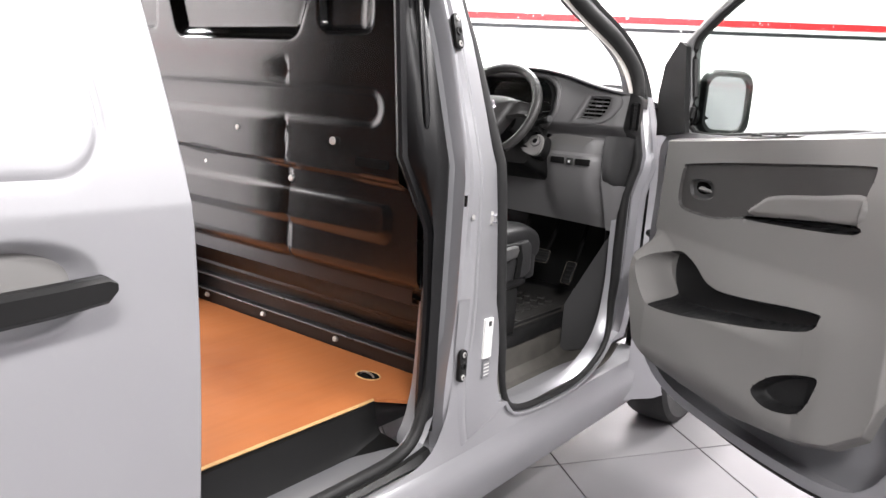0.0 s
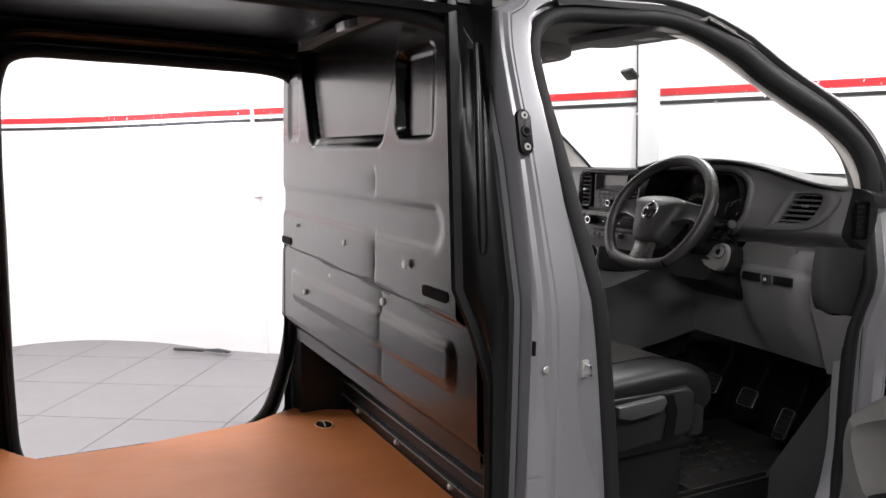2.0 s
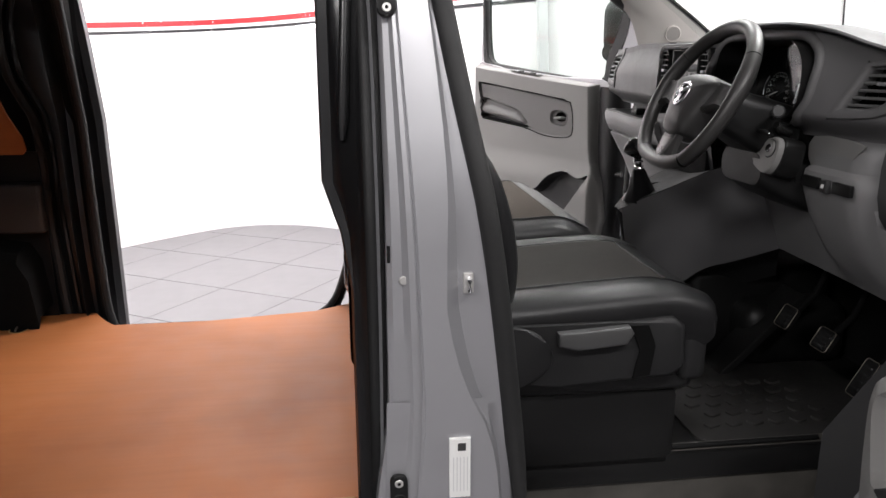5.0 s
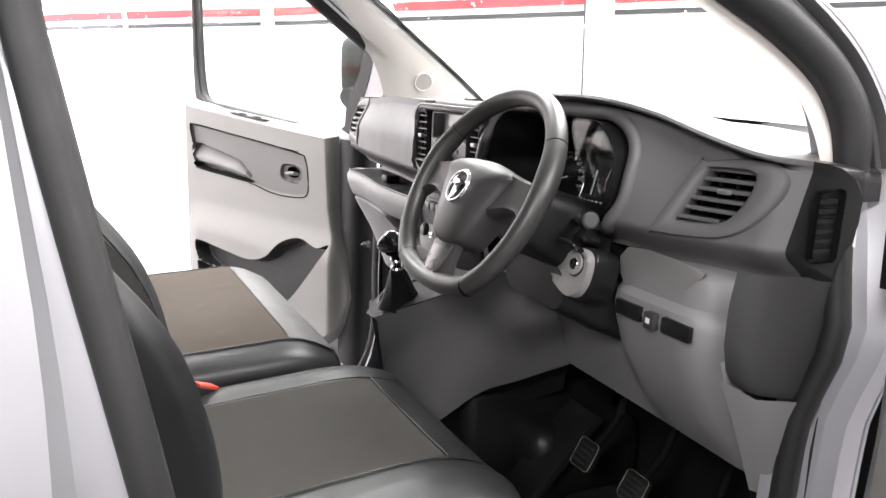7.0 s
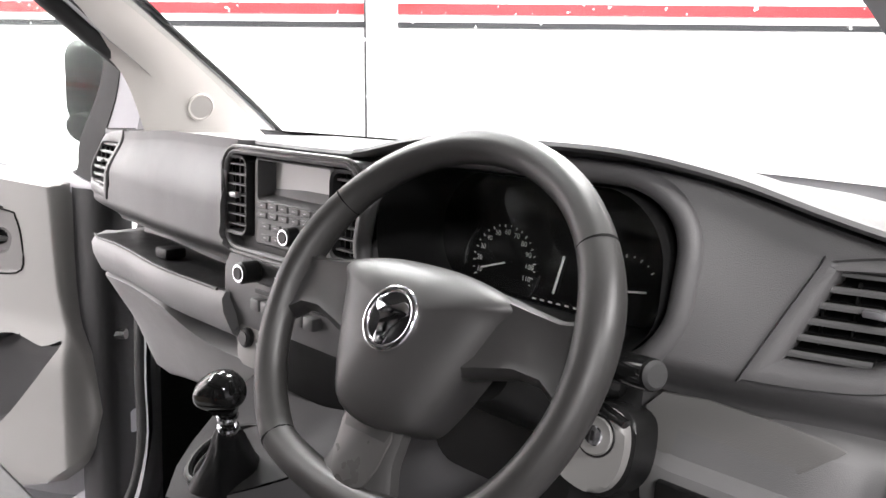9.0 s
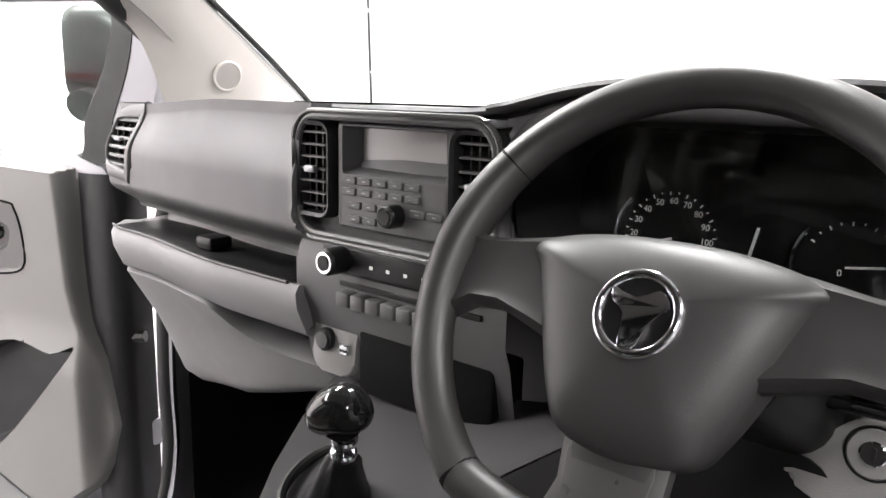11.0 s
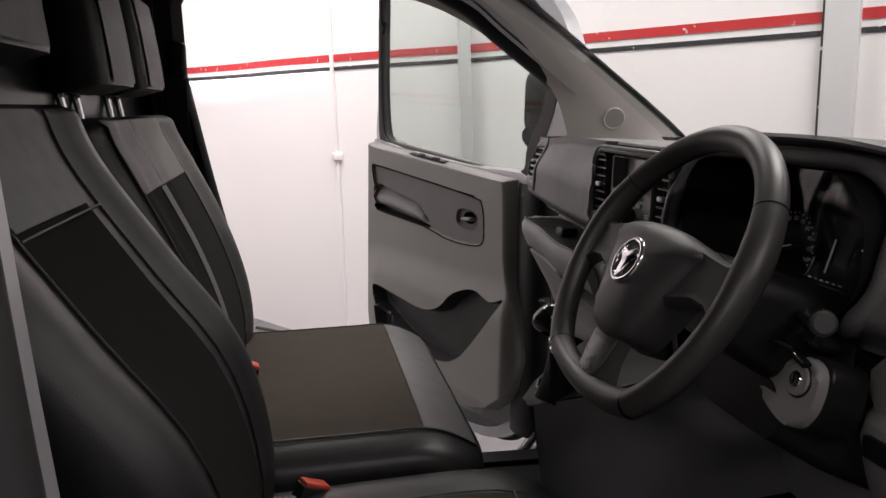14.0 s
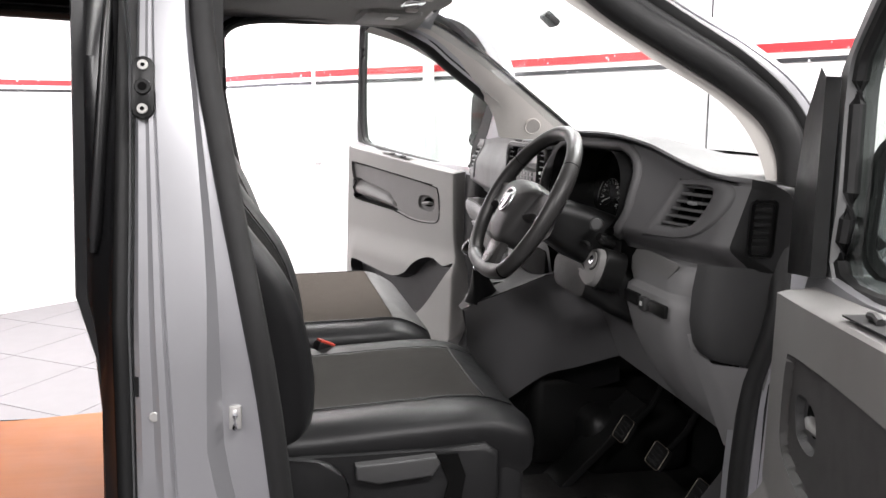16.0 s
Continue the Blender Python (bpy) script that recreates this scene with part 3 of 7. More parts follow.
# end caps that close the shell towards the doors
ring = [Vector(p) for p in rows[0]]
steps = [[Vector((max(p.x, min(p.x + dx, 0.905)), y, p.z + dz)) for p in ring] for dx, y, dz in ((0.0, -0.757, 0.0), (0.004, -0.7595, -0.001), (0.016, -0.7665, -0.003), (0.034, -0.7725, -0.008), (0.060, -0.7755, -0.022), (0.085, -0.776, -0.045))]
part("end_cap", loft(steps, False), BLACK_PLASTIC, dash, "black dashboard end with a side vent")
b = bmesh.new()
b.faces.new([b.verts.new(p) for p in rows[-1]])
part("end_cap", b, BLACK_PLASTIC, dash, "black dashboard end")
cap = thing("side_demister_vent", (0.85, -0.772, 1.35), "black slatted side demister vent in the dashboard end", "vent")
CPM = axes((0.840, -0.7755, 1.342), (0.985, -0.13, 0), (0, 0, 1))
for k in range(6):
    part("slat", slab(rrect(0.030, 0.006, 0.002, 2, 0, -0.032 + 0.0128 * k), -0.010, CPM, 0), BLACK_PLASTIC, cap)
part("frame", loft([[CPM @ Vector((p[0], p[1], z)) for p in rrect(0.036 + g, 0.086 + g, 0.008, 4)] for g, z in ((0.0, 0.004), (0.0, -0.003), (0.008, -0.003), (0.010, 0.004))], True), BLACK_PLASTIC, cap)


def vent(name, cy, cz, hw, hh, x_at, shear, slats, normal_turn, label):
    """A vent with a frame, level slats and a thumb tab, set into the face."""
    v = thing(name, (x_at, cy, cz), label, "air vent", "dashboard vents")
    m = Matrix.Translation((x_at, cy, cz)) @ pose(0, 0, 0, 0, 0, normal_turn)
    def sh(bm):
        for q in bm.verts:
            q.co.y += shear * q.co.z
        bmesh.ops.transform(bm, matrix=m, verts=bm.verts)
        return bm
    ring = [rrect(2 * hw + g, 2 * hh + g, 0.010 + g / 2, 4) for g in (0.0, 0.003, 0.012, 0.018)]
    part("frame", sh(loft([[(x, p[0], p[1]) for p in r] for r, x in zip(ring, (0.014, -0.002, -0.004, 0.018))], True)), DARK_PLASTIC, v, "glossy dark vent surround")
    # sheet coloured near black as the shade inside the duct
    part("duct_shade", sh(box(0.0115, 0.0135, -hw - 0.004, hw + 0.004, -hh - 0.004, hh + 0.004, 0)), BLACK_VOID, v)
    for k in range(slats):
        z = -hh + 2 * hh * (k + 0.5) / slats
        part("slat", sh(box(0.002, 0.011, -hw + 0.003, hw - 0.003, z - 0.0014, z + 0.0014, 0.0006, 1)), DARK_TRIM, v)
        # slat fronts in paler grey: the light on their edges, as colour
        part("slat_edge", sh(box(0.0006, 0.0024, -hw + 0.003, hw - 0.003, z - 0.0012, z + 0.0012, 0.0004, 1)), RADIO_GREY, v)
    for k in (-0.45, 0.0, 0.45):
        part("blade", sh(box(0.007, 0.0118, k * hw - 0.001, k * hw + 0.001, -hh, hh, 0)), BLACK_PLASTIC, v)
    part("tab", sh(box(-0.006, 0.003, -0.009, 0.009, -0.004, 0.004, 0.002)), SATIN, v, "small satin thumb tab")
    return v




def corner_vent(outer, inner, slats, lip, label):
    """A vent in the curved face: a moulded hood between two outlines (y, z), level slats, blades and a tab."""
    o, i = smooth_loop(outer, 5), smooth_loop(inner, 5)
    cy, cz = sum(p.x for p in i) / len(i), sum(p.y for p in i) / len(i)
    v = thing("air_vent", (face_bare(cy, cz), cy, cz), label, "air vent", "dashboard vents")
    mix = lambda f, h: [(face_bare(p.x + (q.x - p.x) * f, p.y + (q.y - p.y) * f) - h, p.x + (q.x - p.x) * f, p.y + (q.y - p.y) * f) for p, q in zip(o, i)]
    part("hood", loft([mix(0.0, -0.004), mix(0.02, 0.002), mix(0.12, lip * 0.8), mix(0.45, lip), mix(0.80, lip * 0.9), mix(0.93, lip * 0.5), mix(1.0, 0.0), mix(1.0, -0.026)], True), DASH_TOP, v, "moulded dark grey vent hood")
    # near-black sheet painted as the duct's shade behind the slats
    part("duct_shade", loft([[(face_bare(p.x, p.y) + 0.022, p.x, p.y) for p in i], [(face_bare(cy, cz) + 0.022, cy, cz)] * len(i)], True), BLACK_VOID, v)
    lo, hi = min(p.y for p in i), max(p.y for p in i)
    def span(z):
        cut = [p.x + (q.x - p.x) * (z - p.y) / (q.y - p.y) for p, q in zip(i, i[1:] + i[:1]) if (p.y - z) * (q.y - z) < 0]
        return min(cut), max(cut)
    for k in range(slats):
        z = lo + (hi - lo) * (k + 0.55) / slats
        y0, y1 = span(z)
        # black slats with a paler front that paints their lit edge
        for nm, d0, d1, h, m in (("slat", 0.003, 0.016, 0.0011, BLACK_PLASTIC), ("slat_edge", 0.0012, 0.0036, 0.0014, RADIO_GREY)):
            part(nm, loft([[(face_bare(y, z) + d0, y, z - h), (face_bare(y, z) + d0, y, z + h), (face_bare(y, z) + d1, y, z + h + 0.0025), (face_bare(y, z) + d1, y, z - h + 0.0025)] for y in np.linspace(y0, y1, 4)], True, True), m, v)
        if k == slats // 2:
            y = y0 + 0.45 * (y1 - y0)
            part("tab", box(face_bare(y, z) - 0.006, face_bare(y, z) + 0.004, y - 0.009, y + 0.009, z - 0.003, z + 0.003, 0.0015), SATIN, v, "small satin thumb tab")
    for f in (0.3, 0.55, 0.8):
        y = min(p.x for p in i) + f * (max(p.x for p in i) - min(p.x for p in i))
        part("blade", box(face_bare(y, cz) + 0.014, face_bare(y, cz) + 0.020, y - 0.001, y + 0.001, lo + 0.012, hi - 0.012, 0), BLACK_PLASTIC, v)
    return v


corner_vent([(-0.583, 1.305), (-0.584, 1.309), (-0.623, 1.405), (-0.627, 1.408), (-0.668, 1.416), (-0.712, 1.417), (-0.738, 1.402), (-0.741, 1.375), (-0.722, 1.338), (-0.690, 1.314), (-0.640, 1.306), (-0.590, 1.304)],
            [(-0.612, 1.327), (-0.613, 1.329), (-0.639, 1.399), (-0.641, 1.401), (-0.664, 1.402), (-0.692, 1.401), (-0.701, 1.394), (-0.701, 1.376), (-0.692, 1.349), (-0.678, 1.333), (-0.652, 1.327), (-0.616, 1.326)], 6, 0.008, "large slatted air vent beside the instruments in a moulded hood")
corner_vent([(0.617, 1.443), (0.622, 1.445), (0.680, 1.440), (0.725, 1.428), (0.748, 1.405), (0.755, 1.375), (0.752, 1.345), (0.738, 1.324), (0.690, 1.318), (0.643, 1.316), (0.638, 1.318), (0.628, 1.380)],
            [(0.636, 1.418), (0.640, 1.420), (0.680, 1.420), (0.718, 1.416), (0.731, 1.404), (0.737, 1.378), (0.737, 1.356), (0.730, 1.344), (0.690, 1.338), (0.656, 1.334), (0.652, 1.336), (0.643, 1.380)], 6, 0.005, "slatted air vent at the dashboard end")
vent("air_vent", 0.128, 1.382, 0.026, 0.050, 0.700, 0.0, 7, 0, "tall slatted air vent beside the radio")
vent("air_vent", -0.114, 1.382, 0.024, 0.050, 0.700, 0.0, 7, 0, "tall slatted air vent beside the radio")

# radio and its panel
radio = thing("car_radio", (0.69, -0.03, 1.37), "grey car radio with a blank display and rows of buttons", "radio", shift=(0.012, 0.030, 0.0))
RX = 0.697
face = lambda w, h, r, x, cy, cz: [(x, q[0], q[1]) for q in rrect(w, h, r, 5, cy, cz)]
part("fascia", loft([face(0.174, 0.120, 0.006, RX + 0.02, -0.029, 1.378), face(0.174, 0.120, 0.006, RX - 0.003, -0.029, 1.378), face(0.168, 0.114, 0.005, RX - 0.006, -0.029, 1.378), face(0.156, 0.056, 0.005, RX - 0.006, -0.029, 1.408), face(0.153, 0.053, 0.005, RX - 0.003, -0.029, 1.4085), face(0.122, 0.042, 0.003, RX + 0.016, -0.027, 1.411)], True), RADIO_GREY, radio, "grey fascia sunk round the display")
part("display", box(RX + 0.0145, RX + 0.018, -0.0885, 0.0345, 1.389, 1.433, 0.0, 1), LCD, radio, "blank pale grey display")
part("bezel", tube([(RX - 0.011, p[0], p[1]) for p in rrect(0.302, 0.150, 0.034, 6, -0.024, 1.375)], 0.0032, 8, True), SATIN_DARK, radio, "satin dark bezel line")
part("bezel_band", tube([(RX - 0.009, p[0], p[1]) for p in rrect(0.290, 0.138, 0.030, 6, -0.024, 1.375)], 0.0045, 8, True), RADIO_GREY, radio, "grey inner bezel")
part("upper_bar", box(RX - 0.010, RX + 0.01, -0.17, 0.116, 1.441, 1.449, 0.003), SATIN, radio, "satin trim bar above the radio")
for r, (n, z) in enumerate(((5, 1.374), (5, 1.361), (6, 1.346), (4, 1.330))):
    for k in range(n):
        y = 0.036 - k * 0.024 - (0.0 if r < 2 else 0.008)
        if r >= 2 and abs(y + 0.039) < 0.016:
            continue
        part("button", box(RX - 0.0085, RX - 0.002, y - 0.0105, y + 0.0105, z - 0.0042, z + 0.0042, 0.001, 1), RADIO_GREY, radio)
        part("mark", box(RX - 0.0089, RX - 0.008, y - 0.0025, y + 0.0025, z - 0.0006, z + 0.0006, 0), SATIN, radio)
part("knob", cyl((RX - 0.006, -0.039, 1.342), (-1, 0, 0), 0.0125, 0.02, 24, 0.002), BLACK_PLASTIC, radio, "black volume knob")
part("knob_ring", cyl((RX - 0.0262, -0.039, 1.342), (-1, 0, 0), 0.0105, 0.0015, 24), CHROME, radio, "chrome knob ring")
part("knob_cap", cyl((RX - 0.0278, -0.039, 1.342), (-1, 0, 0), 0.008, 0.001, 24), BLACK_PLASTIC, radio)

# heater controls, switch row, socket panel: the centre stack
stack = thing("centre_stack", (0.72, 0, 1.2), "grey centre stack with heater strip, switch row and socket", "control panel", shift=(0.014, 0.034, 0.0))
body_rows = []
for y in np.linspace(-0.19, 0.13, 9):
    body_rows.append([(0.80, y, 1.30), (0.705, y, 1.305), (0.690, y, 1.27), (0.690, y, 1.225), (0.700, y, 1.20), (0.715, y, 1.13), (0.76, y, 1.08), (0.82, y, 1.06)])
part("panel", loft(body_rows, False), DASH_TOP, stack)
part("heater_strip", box(0.682, 0.70, -0.16, 0.075, 1.263, 1.300, 0.006, 3), BLACK_PLASTIC, stack, "black heater control strip")
part("heater_knob", cyl((0.684, 0.037, 1.282), (-1, 0, 0), 0.0155, 0.03, 24, 0.003), BLACK_PLASTIC, stack, "black heater knob")
part("knob_ring", cyl((0.6538, 0.037, 1.282), (-1, 0, 0), 0.0125, 0.0015, 24), CHROME, stack, "chrome knob ring")
part("knob_cap", cyl((0.652, 0.037, 1.282), (-1, 0, 0), 0.009, 0.001, 24), BLACK_PLASTIC, stack)
for k in range(4):
    part("mark", box(0.6815, 0.683, -0.012 - 0.026 * k, -0.007 - 0.026 * k, 1.277, 1.281, 0), WHITE_LABEL, stack)
for k in range(6):
    part("switch", box(0.675, 0.695, 0.022 - 0.024 * k, 0.043 - 0.024 * k, 1.226, 1.244, 0.003), RADIO_GREY, stack, "grey push switch")
part("slot", box(0.688, 0.70, -0.16, 0.05, 1.247, 1.254, 0.001, 1), BLACK_PLASTIC, stack)
part("socket_panel", slab(rrect(0.075, 0.075, 0.02, 5), 0.012, axes((0.712, 0.072, 1.165), (0, -1, 0), (0.16, 0, 1)), 0.003), GREY_TRIM, stack, "grey socket panel")
part("socket", cyl((0.704, 0.085, 1.170), (-1, 0, 0.1), 0.0145, 0.012, 24, 0.002), BLACK_PLASTIC, stack, "black round socket cover")
part("socket_ring", cyl((0.692, 0.085, 1.171), (-1, 0, 0.1), 0.010, 0.002, 24), DARK_TRIM, stack)
part("usb_port", box(0.695, 0.704, 0.044, 0.058, 1.158, 1.171, 0.001, 1), CHROME, stack, "small metal usb port")
part("usb_tongue", box(0.6942, 0.696, 0.046, 0.056, 1.162, 1.165, 0), BLACK_PLASTIC, stack)
# solid block; its near black is the cubby's painted shade
part("cubby", box(0.700, 0.76, -0.17, 0.030, 1.115, 1.195, 0.006), BLACK_VOID, stack, "near-black block painted as the shade of an open cubby")

# passenger side of the lower dashboard
lower = thing("glovebox_panel", (0.75, 0.4, 1.1), "grey lower dashboard on the passenger side with an open tray", "dashboard panel")
band, door_rows = [], []
for k in range(31):
    y = 0.15 + (0.738 - 0.15) * k / 30
    e = 0.022 + 0.034 * sstep(0.30, 0.62, y) + 0.05 * sstep(0.68, 0.745, y)
    b = interp(y, [0.15, 0.28, 0.48, 0.64, 0.738], [1.05, 1.02, 0.955, 0.93, 0.94])
    low = lambda z: interp(z, [b, (1.16 + b) / 2 + 0.01, 1.16, 1.205], [0.80, 0.75, 0.690, 0.670]) + e
    band.append([(0.79 + e, y, 1.285), (0.775 + e, y, 1.236), (0.70 + e, y, 1.233), (0.674 + e, y, 1.236), (0.668 + e, y, 1.226), (0.670 + e, y, 1.205), (low(1.170), y, 1.170), (low(1.165) + 0.004, y, 1.165), (low(1.165) + 0.03, y, 1.165)])
    edge = interp(y, [0.15, 0.226, 0.295, 0.34, 0.374, 0.392], [1.098, 1.095, 1.097, 1.114, 1.135, 1.162])
    door_rows.append([(low(edge) + 0.16, y, edge + 0.012), (low(edge) + 0.01, y, edge)] + [(low(z), y, z) for z in np.linspace(edge - 0.006, b + 0.012, 8)] + [(low(b) + 0.008, y, b), (low(b) + 0.06, y, b)])
part("upper_band", loft(band, False), LOWER_GREY, lower, "grey band under the tray")
part("glovebox_lid", loft(door_rows, False), LOWER_GREY, lower, "grey moulded glovebox front", smooth=50)
# flat sheet coloured near black as the shade deep in the shelf
part("shelf_hollow_shade", box(0.83, 0.85, 0.12, 0.44, 1.06, 1.20, 0.0, 1), BLACK_VOID, lower, "near-black sheet painted as the shade of the shelf beside the glovebox")
b = bmesh.new()
b.faces.new([b.verts.new(p) for p in band[0]])
part("end_cap", b, LOWER_GREY, lower)
part("tray_lip", tube([(0.694 + 0.034 * sstep(0.30, 0.62, y) + 0.05 * sstep(0.68, 0.745, y), y, 1.237) for y in np.linspace(0.17, 0.70, 14)], 0.0025, 8), INSET_GREY, lower, "pale tray lip")
part("tray_floor", loft([[(0.700 + 0.034 * sstep(0.30, 0.62, y), y, z), (0.84, y, z)] for y, z in [(v, 1.2375) for v in np.linspace(0.17, 0.69, 14)]], False), BLACK_PLASTIC, lower, "black tray floor")
part("cup_clip", box(0.725, 0.765, 0.385, 0.425, 1.238, 1.258, 0.006), BLACK_PLASTIC, lower, "black clip in the tray")

# driver's knee panel
knee = thing("knee_panel", (0.78, -0.55, 1.1), "grey lower dashboard panel under the steering wheel", "dashboard panel")
KN = 0.016
rows = []
for k in range(25):
    y = -0.215 - (0.712 - 0.215) * k / 24
    e = 0.05 * sstep(-0.64, -0.73, y)
    b = interp(y, [-0.72, -0.6, -0.45, -0.215], [0.93, 0.935, 0.94, 0.945])
    f = 0.035 * sstep(-0.52, -0.46, y)
    rows.append([(0.845 + e, y, 1.268), (0.781 + e + f, y, 1.262), (0.761 + e + f, y, 1.245), (0.758 + e + f, y, 1.205), (0.744 + e + f, y, 1.195), (0.740 + e + f, y, 1.175), (0.746 + e + f, y, 1.150), (0.766 + e + f, y, 1.095), (0.812 + e + f, y, 1.02), (0.868 + e * 0.5 + f * 0.4, y, 0.962), (0.893 + e * 0.3, y, b), (0.94 + e, y, b + 0.004)])
part("panel", loft(rows, False), LOWER_GREY, knee)
part("fuse_lid", slab(smooth_loop([(-0.07, 0.03), (0.08, 0.03), (0.075, 0.012), (0.03, -0.022), (-0.07, -0.028)], 3), 0.003, axes((0.747 + KN, -0.575, 1.232), (0, -1, 0), (0.02, 0, 1)), 0.001), GREY_TRIM, knee, "grey storage lid")
for y0, y1 in ((-0.574, -0.519), (-0.673, -0.618)):
    part("switch_blank", box(0.7345, 0.744, y0, y1, 1.163, 1.186, 0.002), BLACK_PLASTIC, knee, "black switch recess")
part("level_switch", box(0.730, 0.744, -0.608, -0.586, 1.160, 1.186, 0.003), DARK_TRIM, knee, "small headlamp level switch")
part("switch_mark", box(0.7292, 0.731, -0.601, -0.593, 1.170, 1.178, 0.0), WHITE_LABEL, knee)

kick = thing("kick_panel", (0.86, -0.74, 1.0), "grey kick panel beside the driver's footwell", "trim panel", shift=(0.008, -0.008, 0.0))
part("upper_infill", loft([[Vector(p) for p in smooth_loop(r, 4, False)] for r in ([(0.762, -0.702, 1.272), (0.79, -0.735, 1.272), (0.885, -0.775, 1.272)], [(0.757, -0.700, 1.225), (0.786, -0.735, 1.22), (0.885, -0.775, 1.22)], [(0.757, -0.700, 1.17), (0.786, -0.736, 1.165), (0.885, -0.774, 1.16)], [(0.767, -0.700, 1.132), (0.792, -0.735, 1.122), (0.885, -0.772, 1.115)], [(0.782, -0.698, 1.112), (0.803, -0.730, 1.102), (0.885, -0.768, 1.095)])], False), DARK_TRIM, kick, "dark infill panel")
part("lower_panel", loft([[(0.757, -0.700, 1.120), (0.776, -0.720, 1.110), (0.79, -0.735, 1.10), (0.872, -0.775, 1.098)], [(0.79, -0.700, 1.06), (0.80, -0.718, 1.06), (0.82, -0.742, 1.05), (0.872, -0.764, 1.05)], [(0.855, -0.695, 0.93), (0.862, -0.715, 0.93), (0.872, -0.735, 0.925), (0.885, -0.757, 0.925)]], False), LOWER_GREY, kick, "mid-grey lower kick panel")
part("inner_face", loft([[(0.755, -0.700, 1.145), (0.79, -0.700, 1.06), (0.855, -0.695, 0.93)], [(0.86, -0.69, 1.145), (0.88, -0.69, 1.06), (0.92, -0.69, 0.93)]], False), LOWER_GREY, kick)

rows = []
for z in np.linspace(1.285, 0.60, 12):
    x = interp(z, [0.60, 0.92, 1.10, 1.285], [0.862, 0.868, 0.868, 0.885])
    rows.append([(x - 0.006, -0.752, z), (x + 0.004, -0.760, z), (x + 0.014, -0.766, z)])
part("pillar_edge", loft(rows, False), DARK_PLASTIC, kick, "dark trim edge beside the door seal", smooth=60)

# instruments
clus = thing("instrument_cluster", (0.8, -0.35, 1.37), "instrument cluster with two round dials behind a glossy lens", "instrument cluster", shift=(0.012, 0.012, 0.008))
part("dial_plate", slab(rrect(0.345, 0.15, 0.055, 6), 0.004, axes((0.808, -0.350, 1.365), (0, -1, 0), (0.12, 0, 1)), 0.001), SHINY_BLACK, clus, "glossy black dial plate")
CM = axes((0.803, -0.350, 1.365), (0, -1, 0), (0.12, 0, 1))


def on_dial(bm, u, v):
    bmesh.ops.transform(bm, matrix=CM @ pose(u, v, 0), verts=bm.verts)
    return bm


for u, v, r, a0, a1, n, needle, marks in ((-0.068, -0.034, 0.050, 205, -25, 22, 198, 12), (0.092, -0.036, 0.042, 150, 40, 9, 8, 4)):
    arc = [(r * 1.10 * math.cos(radians(a)), r * 1.10 * math.sin(radians(a)), 0.004) for a in np.linspace(140, 190, 10)]
    part("dial_arc", on_dial(tube(arc, 0.0022, 6), u, v), CHROME, clus, "bright dial surround")
    if u < 0:
        arc = [(r * 1.10 * math.cos(radians(a)), r * 1.10 * math.sin(radians(a)), 0.004) for a in np.linspace(-35, -5, 8)]
        part("dial_arc", on_dial(tube(arc, 0.0015, 6), u, v), CHROME, clus, "bright dial surround")
    for k in range(n):
        a = radians(a0 + (a1 - a0) * k / (n - 1))
        q = 0.0035 if k % 2 == 0 else 0.002
        part("tick", on_dial(box(r * 0.92 - q, r * 0.92, -0.0005, 0.0005, 0.001, 0.002, 0, m=pose(0, 0, 0, 0, 0, math.degrees(a))), u, v), WHITE_LABEL, clus)
    a = radians(needle)
    part("needle", on_dial(box(-0.004, r * 0.62, -0.0011, 0.0011, 0.003, 0.0045, 0.0004, 1, m=pose(0, 0, 0, 0, 0, needle)), u, v), WHITE_LABEL, clus, "white needle")
part("gauge_bar", on_dial(box(-0.0014, 0.0014, -0.022, 0.022, 0.001, 0.002, 0, m=pose(0, 0, 0, 0, 0, -10)), 0.010, -0.034), WHITE_LABEL, clus, "pale bar between the dials")
for k in range(6):
    part("warning_mark", on_dial(box(-0.0025, 0.0025, -0.001, 0.001, 0.001, 0.002, 0), -0.018 + 0.011 * k, -0.066), WHITE_LABEL, clus)


def letters(text, size, m, material, parent, name="lettering"):
    cu = bpy.data.curves.new("tmp_text", "FONT")
    cu.body, cu.size, cu.align_x, cu.align_y = text, size, "CENTER", "CENTER"
    ob = bpy.data.objects.new("tmp_text", cu)
    scene.collection.objects.link(ob)
    me = bpy.data.meshes.new_from_object(ob.evaluated_get(bpy.context.evaluated_depsgraph_get()))
    bpy.data.objects.remove(ob)
    bm = bmesh.new()
    bm.from_mesh(me)
    bpy.data.meshes.remove(me)
    bmesh.ops.transform(bm, matrix=m, verts=bm.verts)
    return part(name, bm, material, parent, smooth=0)


for k, text in enumerate(("10", "20", "30", "40", "50", "60", "70", "80", "90", "100", "110")):
    a = radians(200 - 220 * k / 10)
    letters(text, 0.0085, CM @ pose(-0.068 + 0.037 * math.cos(a), -0.034 + 0.037 * math.sin(a), 0.0012), WHITE_LABEL, clus)
letters("0", 0.008, CM @ pose(0.092 - 0.008, -0.042, 0.0012), WHITE_LABEL, clus)
lens = part("lens", loft([[CM @ Vector((u, v, 0.016 + 0.012 * (v / 0.08))) for u in np.linspace(-0.165, 0.165, 7)] for v in np.linspace(-0.078, 0.075, 5)], False), GLASS, clus, "clear cluster lens")
lens.visible_shadow = False
